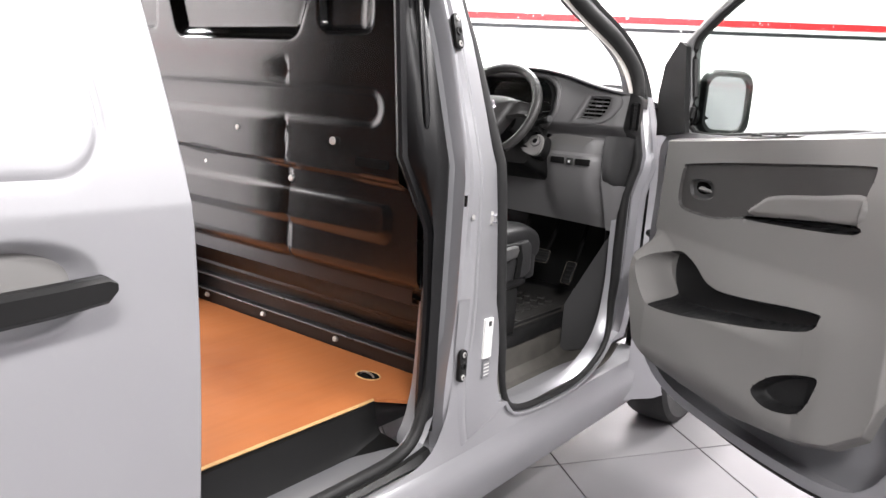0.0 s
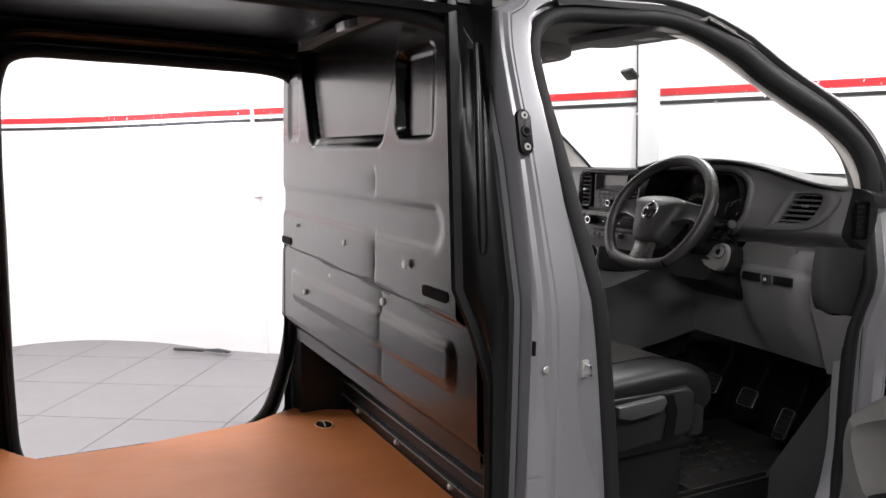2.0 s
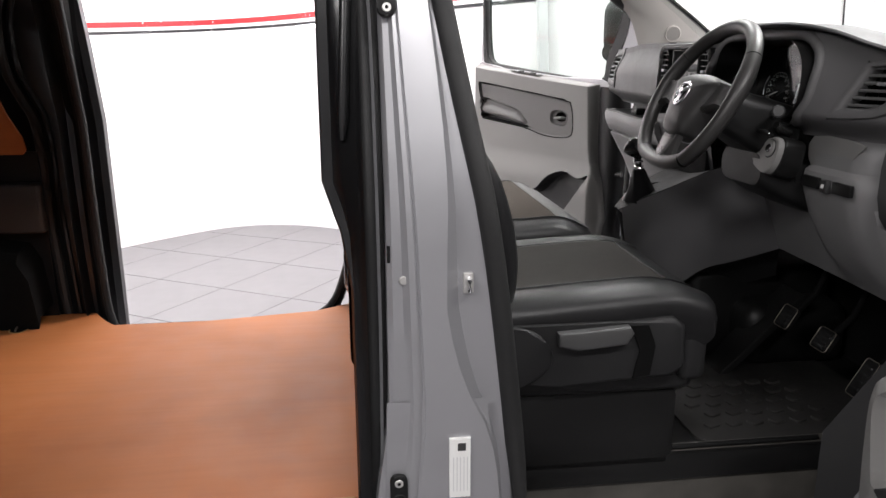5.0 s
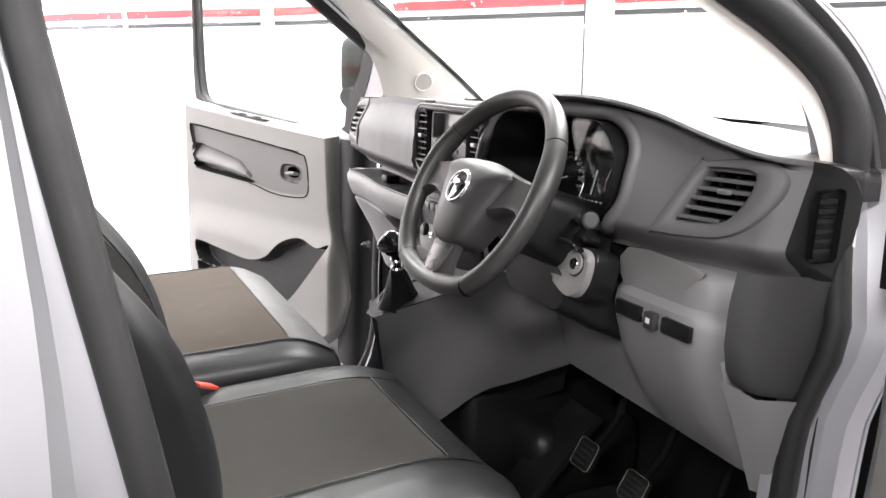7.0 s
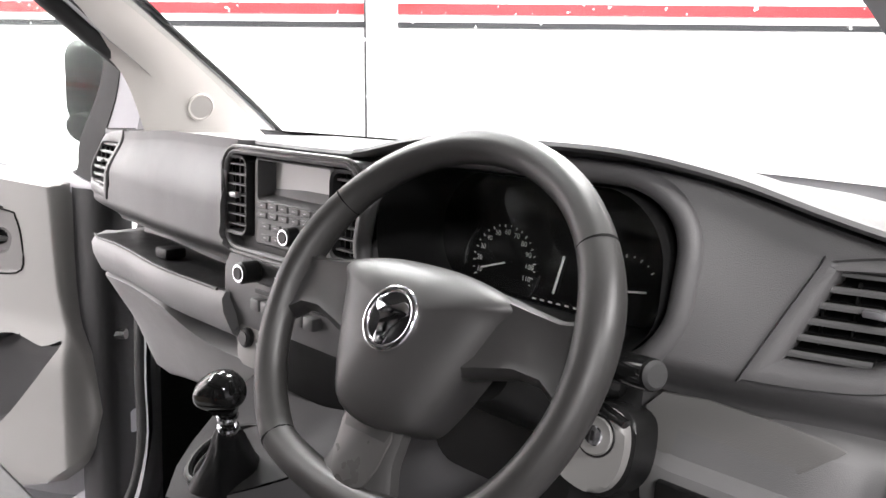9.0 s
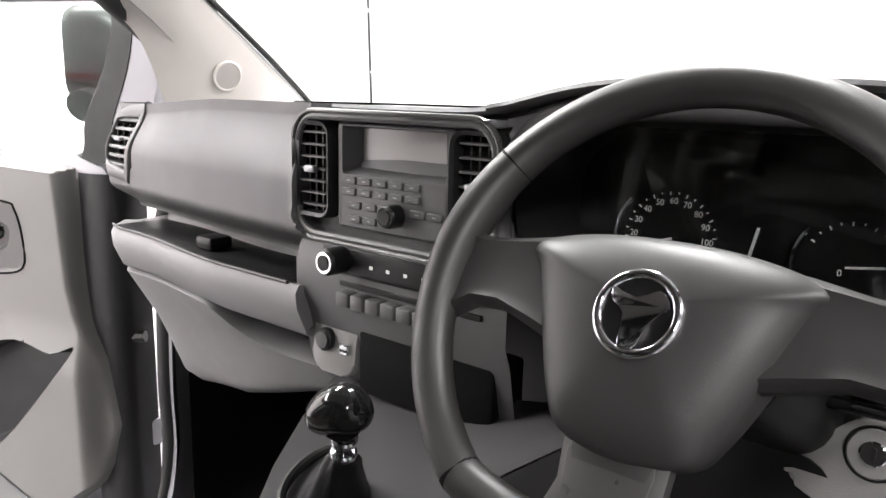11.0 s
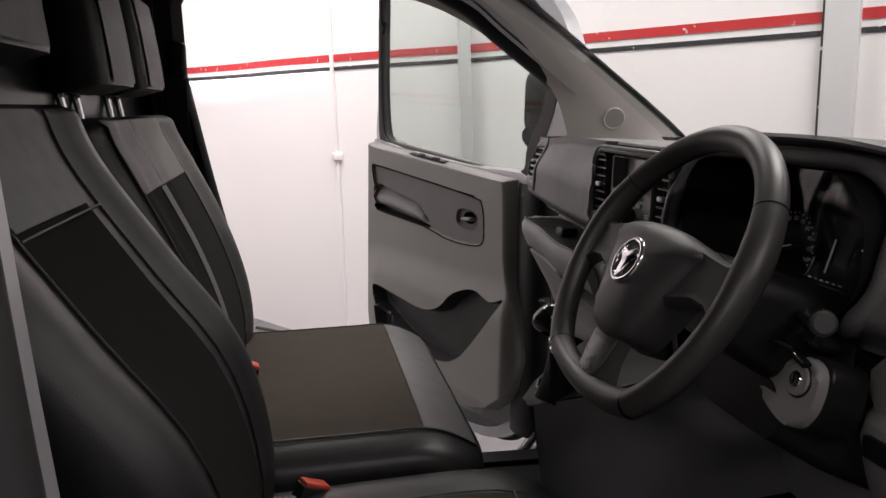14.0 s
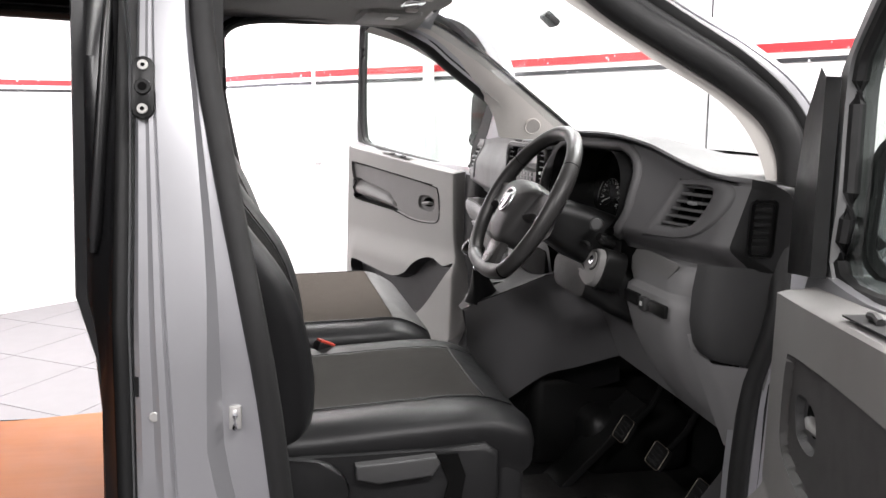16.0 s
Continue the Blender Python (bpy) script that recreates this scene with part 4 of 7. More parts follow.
part("inner_hood", loft([[(x, -0.350 + p[0], 1.366 + p[1]) for p in rrect(w, h, 0.066, 10)] for x, w, h in ((0.822, 0.340, 0.140), (0.76, 0.348, 0.148), (0.715, 0.354, 0.154), (0.697, 0.359, 0.159))], True), BLACK_PLASTIC, clus, "black inner cowl", smooth=60)

# column shroud, stalks, ignition lock
col = thing("steering_column", (0.68, -0.385, 1.25), "black steering column shroud with stalks and ignition lock", "steering column", shift=(0.014, 0.004, 0.005))
rows = []
for t, w, h in ((0.0, 0.055, 0.045), (0.06, 0.075, 0.055), (0.14, 0.085, 0.065), (0.24, 0.09, 0.075)):
    c = Vector((0.60 + t, -0.385, 1.305 - 0.45 * t))
    rows.append([c + Vector((0.25 * p[1], p[0], p[1])) for p in rrect(2 * w, 2 * h, 0.03, 5)])
part("shroud", loft(rows, True, True), BLACK_PLASTIC, col)
part("lower_cover", loft([[(x, -0.385 + p[0], 1.175 - 0.3 * (x - 0.68) + p[1]) for p in rrect(w, h, 0.03, 5)] for x, w, h in ((0.66, 0.17, 0.07), (0.72, 0.22, 0.10), (0.80, 0.23, 0.12))], True, True), BLACK_PLASTIC, col, "black lower column cover")
part("surround", loft([[(0.716, -0.505, 1.270), (0.712, -0.49, 1.272), (0.708, -0.38, 1.275), (0.712, -0.26, 1.272)], [(0.716, -0.503, 1.20), (0.706, -0.488, 1.20), (0.690, -0.38, 1.20), (0.706, -0.27, 1.20)], [(0.736, -0.490, 1.115), (0.722, -0.478, 1.115), (0.706, -0.38, 1.15), (0.712, -0.28, 1.17)], [(0.79, -0.485, 1.10), (0.78, -0.47, 1.10), (0.77, -0.38, 1.13), (0.78, -0.28, 1.15)]], False), BLACK_PLASTIC, col, "black surround below the instruments", smooth=60)
KM = axes((0.676, -0.480, 1.228), (0, -1, 0.0), (0.25, 0, 1))
part("lock_housing", slab(smooth_loop([(-0.046, -0.030), (-0.044, -0.020), (-0.012, 0.016), (0.010, 0.026), (0.030, 0.018), (0.037, -0.004), (0.034, -0.030), (0.020, -0.049), (-0.004, -0.050), (-0.038, -0.038)], 4), 0.015, KM @ pose(0, 0, -0.005), 0.006, 3), GREY_TRIM, col, "pale grey ignition lock plate")
part("lock_body", slab(smooth_loop([(-0.050, -0.034), (-0.048, -0.018), (-0.014, 0.020), (0.010, 0.030), (0.034, 0.022), (0.041, -0.004), (0.038, -0.034), (0.022, -0.053), (-0.006, -0.054), (-0.042, -0.042)], 4), 0.045, KM @ pose(0, 0, -0.048), 0.004, 2), BLACK_PLASTIC, col, "black lock body")
part("lock_foot", tube([KM @ Vector((-0.052, 0.006, -0.03)), KM @ Vector((-0.050, 0.010, 0.0)), KM @ Vector((-0.048, 0.012, 0.008))], [0.016, 0.015, 0.010], 16), SHINY_BLACK, col, "glossy black switch boss")
part("lock_foot", tube([KM @ Vector((-0.004, 0.044, -0.03)), KM @ Vector((-0.002, 0.046, 0.0)), KM @ Vector((0.0, 0.048, 0.010))], [0.015, 0.013, 0.008], 16), SHINY_BLACK, col, "glossy black switch boss")
part("lock_ring", cyl(KM @ Vector((0.008, 0, 0.010)), KM.to_3x3() @ Vector((0, 0, 1)), 0.0175, 0.004, 24, 0.001), GREY_TRIM, col)
part("lock_groove", tube([KM @ Vector((0.008 + 0.0185 * math.cos(a), 0.0185 * math.sin(a), 0.0105)) for a in np.linspace(0, 2 * math.pi, 28, endpoint=False)], 0.0012, 6, True), BLACK_PLASTIC, col)
part("lock_barrel", cyl(KM @ Vector((0.008, 0, 0.013)), KM.to_3x3() @ Vector((0, 0, 1)), 0.009, 0.003, 20, 0.001), CHROME, col, "metal lock barrel")
part("key_slot", slab(rrect(0.003, 0.009, 0.001, 2), 0.0006, KM @ pose(0.008, 0, 0.016), 0), BLACK_PLASTIC, col)
for a, b in ((Vector((0.690, -0.440, 1.290)), Vector((0.638, -0.549, 1.311))), (Vector((0.690, -0.330, 1.290)), Vector((0.640, -0.218, 1.300)))):
    part("stalk", tube([a, a.lerp(b, 0.3), a.lerp(b, 0.5), a.lerp(b, 0.56), a.lerp(b, 0.9), b], [0.007, 0.0075, 0.009, 0.0125, 0.0140, 0.0135], 16), SHINY_BLACK, col, "black control stalk")
    part("stalk_cap", cyl(b, (b - a).normalized(), 0.0125, 0.006, 20, 0.003), DARK_TRIM, col, "grey stalk end cap")
part("adjust_lever", tube([(0.66, -0.44, 1.262), (0.645, -0.50, 1.268), (0.64, -0.53, 1.262)], [0.008, 0.007, 0.006], 10, flat=0.6), SHINY_BLACK, col, "black lever")

# steering wheel
WC, WN = Vector((0.562, -0.369, 1.334)), Vector((-math.cos(radians(29)), 0, math.sin(radians(29))))
wheel = thing("steering_wheel", WC, "black steering wheel, flat at the bottom, with a plain chrome badge", "steering wheel")
WM = axes(WC, (0, -1, 0), (math.sin(radians(29)), 0, math.cos(radians(29))))
R = 0.172
rim, rads = [], []
for a in np.linspace(0, 2 * math.pi, 96, endpoint=False):
    u, v = R * math.cos(a), R * math.sin(a)
    if v < -0.8 * R:
        v = -0.8 * R + (v + 0.8 * R) * 0.45
    rim.append(WM @ Vector((u, v, 0.004 * math.cos(2 * a))))
    rads.append(0.0158 + 0.0022 * math.exp(-((math.sin(a) - 0.25) / 0.3) ** 2))
part("rim", tube(rim, rads, 18, True, up=WN), RIM_BLACK, wheel, "black grained rim")
for k in (9, 39, 62, 82):
    part("rim_joint", tube([rim[k - 1].lerp(rim[k], 0.92), rim[k], rim[k].lerp(rim[k + 1], 0.08)], [rads[k] + 0.0002] * 3, 18, caps=False), BLACK_VOID, wheel, "fine joint line in the rim")
hub_pts = smooth_loop([(-0.100, 0.032), (-0.085, 0.042), (-0.045, 0.050), (0.0, 0.052), (0.045, 0.050), (0.085, 0.042), (0.100, 0.032), (0.091, 0.018), (0.076, -0.022), (0.058, -0.064), (0.040, -0.088), (0.0, -0.096), (-0.040, -0.088), (-0.058, -0.064), (-0.076, -0.022), (-0.091, 0.018)], 4)
rows = [[WM @ Vector((q.x * f, q.y * f, z)) for q in hub_pts] for f, z in ((0.95, -0.035), (0.985, -0.004), (0.985, 0.004), (0.972, 0.0095), (0.945, 0.0135), (0.90, 0.017), (0.82, 0.0210), (0.70, 0.0250), (0.55, 0.0280), (0.4, 0.0300), (0.2, 0.0312), (0.02, 0.0316))]
part("airbag_cover", loft(rows, True, True), HUB_GREY, wheel, "dark grey airbag cover")
for s in (-1, 1):
    path = [(s * 0.055, 0.004), (s * 0.085, 0.008), (s * 0.115, 0.010), (s * 0.140, 0.008), (s * 0.166, 0.002)]
    secs = []
    for i, (u, v) in enumerate(path):
        h = (0.040, 0.034, 0.027, 0.026, 0.038)[i]
        secs.append([WM @ Vector((u, v + h * q[0], -0.002 + 0.011 * q[1] + 0.004 * (4 - i) / 4)) for q in ((-1, -0.7), (-0.6, -1), (0.6, -1), (1, -0.7), (1, 0.4), (0.82, 1), (0.55, 0.72), (-0.55, 0.72), (-0.82, 1), (-1, 0.4))])
    part("spoke", loft(secs, True, True), HUB_GREY, wheel, "dark grey side spoke")
secs = []
for v, w, z in ((-0.055, 0.040, 0.006), (-0.085, 0.036, 0.004), (-0.115, 0.034, 0.000), (-0.150, 0.046, -0.004)):
    secs.append([WM @ Vector((w * q[0], v, z - 0.004 + 0.010 * q[1])) for q in ((-1, -0.7), (-0.6, -1), (0.6, -1), (1, -0.7), (1, 0.4), (0.7, 1), (-0.7, 1), (-1, 0.4))])
part("lower_spoke", loft(secs, True, True), HUB_GREY, wheel, "dark grey lower spoke")
part("spoke_inlay", slab(smooth_loop([(-0.026, 0.03), (0.026, 0.03), (0.02, -0.03), (-0.02, -0.03)], 3), 0.002, WM @ pose(0, -0.108, 0.006), 0.001), SATIN_DARK, wheel, "satin dark inlay in the lower spoke")
BM = WM @ pose(0, -0.006, 0.0315)
part("badge_ring", tube([BM @ Vector((0.0255 * math.cos(a), 0.0255 * math.sin(a), 0)) for a in np.linspace(0, 2 * math.pi, 40, endpoint=False)], 0.0036, 10, True, up=WN), CHROME, wheel, "chrome badge ring")
part("badge_disc", slab([(0.024 * math.cos(a), 0.024 * math.sin(a)) for a in np.linspace(0, 2 * math.pi, 32, endpoint=False)], 0.001, BM @ pose(0, 0, -0.001), 0), BLACK_PLASTIC, wheel)
part("badge_shape", slab(smooth_loop([(-0.006, -0.022), (0.006, -0.020), (0.010, -0.004), (0.020, 0.006), (0.012, 0.016), (-0.002, 0.008), (-0.018, 0.014), (-0.016, 0.004), (-0.006, -0.002)], 4), 0.004, BM, 0.0012), CHROME, wheel, "plain chrome emblem shape")

# gear console
con = thing("gear_console", (0.6, 0, 0.6), "grey gear lever console joining the dashboard", "console")
A = [(0.550, 0.000, 1.016), (0.575, -0.085, 1.058), (0.61, -0.155, 1.096), (0.68, -0.235, 1.152), (0.80, -0.31, 1.20)]
B = [(0.60, -0.010, 0.72), (0.66, -0.075, 0.79), (0.734, -0.129, 0.870), (0.80, -0.165, 0.900), (0.893, -0.216, 0.944)]
A, B = smooth_loop(A, 6, False), smooth_loop(B, 6, False)
part("side_face", loft([[Vector(a).lerp(Vector(b), t) + Vector((-0.008 * math.sin(math.pi * t), -0.012 * math.sin(math.pi * t), 0)) for a, b in zip(A, B)] for t in np.linspace(0, 1, 7)], False), CONSOLE_GREY, con, "grey console side")
# charcoal colour carries the shade under the console
part("under_edge", loft([[b + Vector((0.012 * k, 0.02 * k, -0.006 * k * k)) for b in B] for k in (0, 0.5, 1, 2, 4)], False), DARK_PLASTIC, con, "console underside, its shade put into a charcoal colour")
part("side_face", loft([[(0.556, 0.052, 1.012), (0.59, 0.085, 1.028), (0.66, 0.115, 1.06), (0.80, 0.15, 1.11)], [(0.62, 0.055, 0.72), (0.66, 0.085, 0.72), (0.72, 0.11, 0.74), (0.86, 0.15, 0.78)]], False), CONSOLE_GREY, con)
part("front_face", loft([[(0.550, 0.000, 1.016), (0.543, 0.026, 1.015), (0.556, 0.052, 1.012)], [(0.59, -0.012, 0.98), (0.585, 0.022, 0.978), (0.592, 0.052, 0.972)], [(0.598, -0.011, 0.86), (0.592, 0.020, 0.86), (0.606, 0.053, 0.86)], [(0.60, -0.010, 0.72), (0.598, 0.022, 0.72), (0.62, 0.055, 0.72)]], False), CONSOLE_GREY, con)
rows = []
for x, y0, z0, y1, z1 in ((0.543, 0.010, 1.012, 0.044, 1.010), (0.551, -0.004, 1.018, 0.052, 1.015), (0.575, -0.085, 1.060, 0.075, 1.030), (0.61, -0.155, 1.098, 0.095, 1.048), (0.68, -0.235, 1.154, 0.12, 1.085), (0.76, -0.29, 1.188, 0.14, 1.115)):
    rows.append([(x, y0 + (y1 - y0) * t, z1 + (z0 - z1) * (1 - t) ** 2 + 0.004 * math.sin(math.pi * t)) for t in np.linspace(0, 1, 9)])
part("top", loft(rows, False), CONSOLE_TOP_TONED, con, "console top, grey toned darker against glare")
part("boot_surround", tube([(0.612 + 0.052 * math.cos(a), 0.006 + 0.045 * math.sin(a), 1.060 + 0.02 * math.cos(a)) for a in np.linspace(0, 2 * math.pi, 28, endpoint=False)], 0.006, 8, True), BLACK_PLASTIC, con, "black boot surround")

gear = thing("gear_lever", (0.575, 0.0, 1.06), "black gear lever with a leather boot and glossy knob", "gear lever")
rows = []
for k, (z, rx, ry) in enumerate(((1.040, 0.054, 0.050), (1.060, 0.041, 0.038), (1.085, 0.030, 0.028), (1.110, 0.022, 0.021), (1.130, 0.017, 0.017), (1.138, 0.013, 0.013))):
    c = Vector((0.600, -0.020, z)).lerp(Vector((0.561, -0.076, z)), (z - 1.040) / 0.10)
    rows.append([c + Vector(((rx + 0.002 * math.cos(6 * a + k)) * math.cos(a), (ry + 0.002 * math.sin(5 * a + k)) * math.sin(a), 0)) for a in np.linspace(0, 2 * math.pi, 28, endpoint=False)])
part("boot", loft(rows, True, True), LEATHER, gear, "creased leather boot")
foot, neck = Vector((0.564, -0.072, 1.126)), Vector((0.552, -0.088, 1.172))
rise = (neck - foot).normalized()
part("rod", tube([foot, neck], 0.008, 12), SHINY_BLACK, gear)
for f in (0.25, 0.62):
    part("collar", cyl(foot.lerp(neck, f), rise, 0.0125, 0.008, 20, 0.002), CHROME, gear, "chrome collar")
# a fist-shaped knob, longer across the cab than it is deep
GM = axes((0.540, -0.092, 1.196), (0.10, -0.93, 0.34), (-0.25, 0.34, 0.91))
rows = []
for t in np.linspace(-1, 1, 15):
    w = max(0.02, 1 - abs(t) ** 2.6) ** 0.5
    rows.append([GM @ Vector((0.034 * t, 0.0225 * w * (1 + 0.16 * t) * math.sin(a) - 0.004 * t * t, 0.025 * w * (1 - 0.10 * t) * math.cos(a))) for a in np.linspace(0, 2 * math.pi, 24, endpoint=False)])
part("knob", loft(rows, True, True), SHINY_BLACK, gear, "glossy black fist-shaped gear knob", smooth=70)
part("knob_neck", tube([neck - rise * 0.004, neck + rise * 0.008, GM @ Vector((0.0, -0.010, 0))], [0.0125, 0.015, 0.021], 18), SHINY_BLACK, gear, "glossy black knob neck")

# pedals and floor mat
for nm, y, x, z, w, h, lab in (("clutch_pedal", -0.325, 0.872, 0.795, 0.026, 0.028, "worn clutch pedal with a steel-edged pad"), ("brake_pedal", -0.438, 0.898, 0.778, 0.028, 0.026, "worn brake pedal with a steel-edged pad"), ("accelerator_pedal", -0.542, 0.93, 0.725, 0.020, 0.045, "slim black accelerator pedal in the footwell")):
    p = thing(nm, (x, y, z), lab, "pedal", "pedals")
    pm = axes((x, y, z), (0, -1, 0), (0.5, 0, 0.86))
    part("pad", slab(rrect(2 * w, 2 * h, 0.008, 4), 0.014, pm, 0.004), BLACK_PLASTIC, p, "black rubber pad")
    part("pad_edge", tube([pm @ Vector((q[0], q[1], 0.012)) for q in rrect(2 * w + 0.002, 2 * h + 0.002, 0.009, 4)], 0.0009, 6, True), STEEL, p, "worn steel edge")
    for k in range(4):
        part("rib", slab(rrect(2 * w - 0.014, 0.004, 0.001, 2, 0, -h * 0.6 + k * h * 0.4), 0.003, pm @ pose(0, 0, 0.014), 0), RUBBER, p)
    part("arm", tube([pm @ Vector((0, 0, 0)), (x + 0.06, y, z + 0.06), (x + 0.12, y, z + 0.2), (x + 0.14, y, z + 0.34)], 0.008, 10), BLACK_VOID, p, "black pedal arm")
mat_t = thing("rubber_floor_mat", (0.75, -0.36, 0.611), "dusty black rubber floor mat with raised blocks", "floor mat")
part("sheet", slab(rrect(0.52, 0.42, 0.05, 5), 0.006, pose(0.80, -0.37, 0.611), 0.002), MAT_RUBBER, mat_t)
for i in range(6):
    for j in range(5):
        part("block", slab(rrect(0.036, 0.026, 0.008, 3), 0.005, pose(0.60 + 0.052 * i + (0.026 if j % 2 else 0), -0.50 + 0.05 * j, 0.617, 0, 0, 20), 0.0015, 1), MAT_RUBBER, mat_t)
part("tunnel", box(0.72, 1.14, -0.10, 0.12, 0.60, 0.86, 0.03, 3), BLACK_PLASTIC, body, "black lower console")
part("hump", box(0.84, 1.14, -0.20, 0.12, 0.60, 0.78, 0.05, 4), BLACK_PLASTIC, body, "black engine tunnel")
part("dead_pedal", slab([(-0.05, -0.16), (0.05, -0.16), (0.05, 0.16), (-0.05, 0.16)], 0.02, axes((0.86, -0.19, 0.70), (0, -1, 0), (0.7, 0, 0.7)), 0.006), BLACK_PLASTIC, body, "black foot rest")


# ---- seats ----
class Pad:
    """A stuffed pad along a spine in the x-z plane: half width w(t), half thickness h(t), raised sides."""

    def __init__(self, spine, cy, w, h, rise, n=24, sag=0.0, face=1):
        self.sp = smooth_loop([Vector((p[0], 0, p[1])) for p in spine], 6, False)
        self.face = face
        self.cy, self.w, self.h, self.rise, self.sag = cy, w, h, rise, sag

    def at(self, t, y, side=1, lift=0.0):
        f = min(max(t, 0), 1) * (len(self.sp) - 1)
        i = min(int(f), len(self.sp) - 2)
        p = self.sp[i].lerp(self.sp[i + 1], f - i)
        d = (self.sp[min(i + 2, len(self.sp) - 1)] - self.sp[max(i - 1, 0)]).normalized()
        n = Vector((-d.z, 0, d.x)) * self.face
        end = min(1.0, (min(t, 1 - t) + 0.004) / 0.10)
        hh = self.h * (1 - (1 - end) ** 3) ** 0.5
        q = min(0.9999, abs(y) / self.w)
        k = hh * (1 - q ** 5) ** 0.3
        if side > 0:
            k += self.rise * (sstep(0.5, 0.85, q) - 0.0) * min(1, end * 1.2) - self.sag * (1 - q * q) * min(1, end)
        q3 = p + Vector((0, self.cy + y, 0)) + n * (side * k + (lift if side > 0 else 0))
        return Vector((max(q3.x, -0.158 + 0.1 * max(0.0, 0.003 + lift) * (side > 0)), q3.y, q3.z))

    def mesh(self, rows=30, cols=22):
        out = []
        for r in range(rows + 1):
            t = r / rows
            ys = [self.w * math.sin(math.pi / 2 * (2 * c / cols - 1)) for c in range(cols + 1)]
            ring = [self.at(t, y, 1) for y in ys] + [self.at(t, y, -1) for y in reversed(ys)]
            out.append(ring)
        return loft(out, True, True)

    def patch(self, t0, t1, y0, y1, lift=0.002, rows=12, cols=10, skew=0.0):
        return loft([[self.at(t0 + (t1 - t0) * r / rows + skew * (c / cols - 0.5), y0 + (y1 - y0) * c / cols, 1, lift) for c in range(cols + 1)] for r in range(rows + 1)], False)

    def seam(self, pts, lift=0.002, r=0.0016):
        return tube([self.at(t, y, 1, lift) for t, y in pts], r, 6)


def headrest(name, x, cy, z, w, parent_label):
    h = thing(name, (x, cy, z), parent_label, "headrest", "headrests")
    pad = Pad([(x + 0.010, z), (x - 0.0, z + 0.08), (x - 0.015, z + 0.165)], cy, w, 0.055, 0.004, face=-1)
    part("pad", pad.mesh(16, 16), LEATHER, h)
    part("front_panel", pad.patch(0.10, 0.90, -w * 0.66, w * 0.66, 0.003), GREY_LEATHER, h, "grey leatherette front panel")
    for s in (-0.6, 0.6):
        part("post", tube([(x - 0.02, cy + s * w * 0.62, z + 0.03), (x - 0.005, cy + s * w * 0.62, z - 0.055)], 0.006, 10), CHROME, h, "chrome post")
        part("post_guide", cyl((x - 0.006, cy + s * w * 0.62, z - 0.062), (0.1, 0, 1), 0.012, 0.012, 14, 0.003), SATIN, h, "pale post guide")
    return h


def backrest(parent, cy, w, spine, stripe, upper):
    """A backrest with bolsters, grey upper panel and a grey stripe over dark fabric."""
    pad = Pad(spine, cy, w, 0.058, 0.022, face=-1)
    b = part("backrest", pad.mesh(), LEATHER, parent, "black leatherette backrest with padded sides")
    part("fabric", pad.patch(0.10, 0.63, -w * 0.50, w * 0.36), FABRIC, b, "charcoal fabric centre")
    part("upper_panel", pad.patch(0.63, 0.945, -w * 0.50, w * 0.36, 0.004), upper, b, "leatherette upper panel")
    if stripe:
        part("stripe", pad.patch(0.12, 0.60, -w * 0.10, w * 0.06, 0.0035), GREY_LEATHER, b, "grey leatherette stripe")
    for s in (-1, 1):
        part("piping", pad.seam([(t, s * w * 0.51) for t in np.linspace(0.10, 0.945, 20)]), BLACK_PLASTIC, b)
    part("piping", pad.seam([(0.62, y) for y in np.linspace(-w * 0.5, w * 0.5, 8)], 0.003), BLACK_PLASTIC, b)
    return b


ds = thing("driver_seat", (0.25, -0.38, 0.58), "black leatherette driver seat with a charcoal fabric centre", "seat", "cab seats")
pad = Pad([(-0.06, 0.90), (0.10, 0.90), (0.30, 0.912), (0.43, 0.915), (0.515, 0.885)], -0.372, 0.262, 0.062, 0.014, sag=0.004)
cush = part("cushion", pad.mesh(34, 24), LEATHER, ds, "black leatherette cushion with raised sides")
part("fabric", pad.patch(0.16, 0.78, -0.142, 0.160, 0.002), SEAT_FABRIC_LIT, cush, "charcoal fabric insert")
part("front_panel", pad.patch(0.785, 0.90, -0.146, 0.165, 0.003), LEATHER, cush, "leatherette front panel")
for y in (-0.146, 0.165):
    part("piping", pad.seam([(t, y) for t in np.linspace(0.12, 0.90, 16)], 0.003), BLACK_PLASTIC, cush)
part("piping", pad.seam([(0.785, y) for y in np.linspace(-0.146, 0.165, 8)], 0.003, 0.002), BLACK_PLASTIC, cush)
part("piping", tube([(x, -0.618, z) for x, z in ((0.02, 0.868), (0.2, 0.872), (0.4, 0.882), (0.50, 0.89))], 0.0025, 6), SATIN_DARK, cush)
backrest(ds, -0.385, 0.245, [(0.035, 0.93), (0.055, 1.03), (0.025, 1.17), (-0.05, 1.28), (-0.125, 1.39), (-0.155, 1.45), (-0.168, 1.50)], False, GREEN_GREY)
part("seat_box", box(0.05, 0.47, -0.60, -0.14, 0.575, 0.765, 0.02), BLACK_PLASTIC, ds, "black seat pedestal")
part("seat_pan", box(0.05, 0.495, -0.615, -0.13, 0.76, 0.88, 0.025, 3), DARK_PLASTIC, ds, "dark plastic seat pan")
V = [(0.03, 0.918), (0.10, 0.928), (0.33, 0.928), (0.425, 0.934), (0.450, 0.915), (0.455, 0.83), (0.43, 0.808), (0.2, 0.803), (0.06, 0.806), (0.02, 0.84)]
val = part("side_valance", slab([(p[0], p[1]) for p in V], 0.035, axes((0, -0.612, 0), (1, 0, 0), (0, 0, 1)), 0.012, 3), DARK_PLASTIC, ds, "dark plastic side valance")
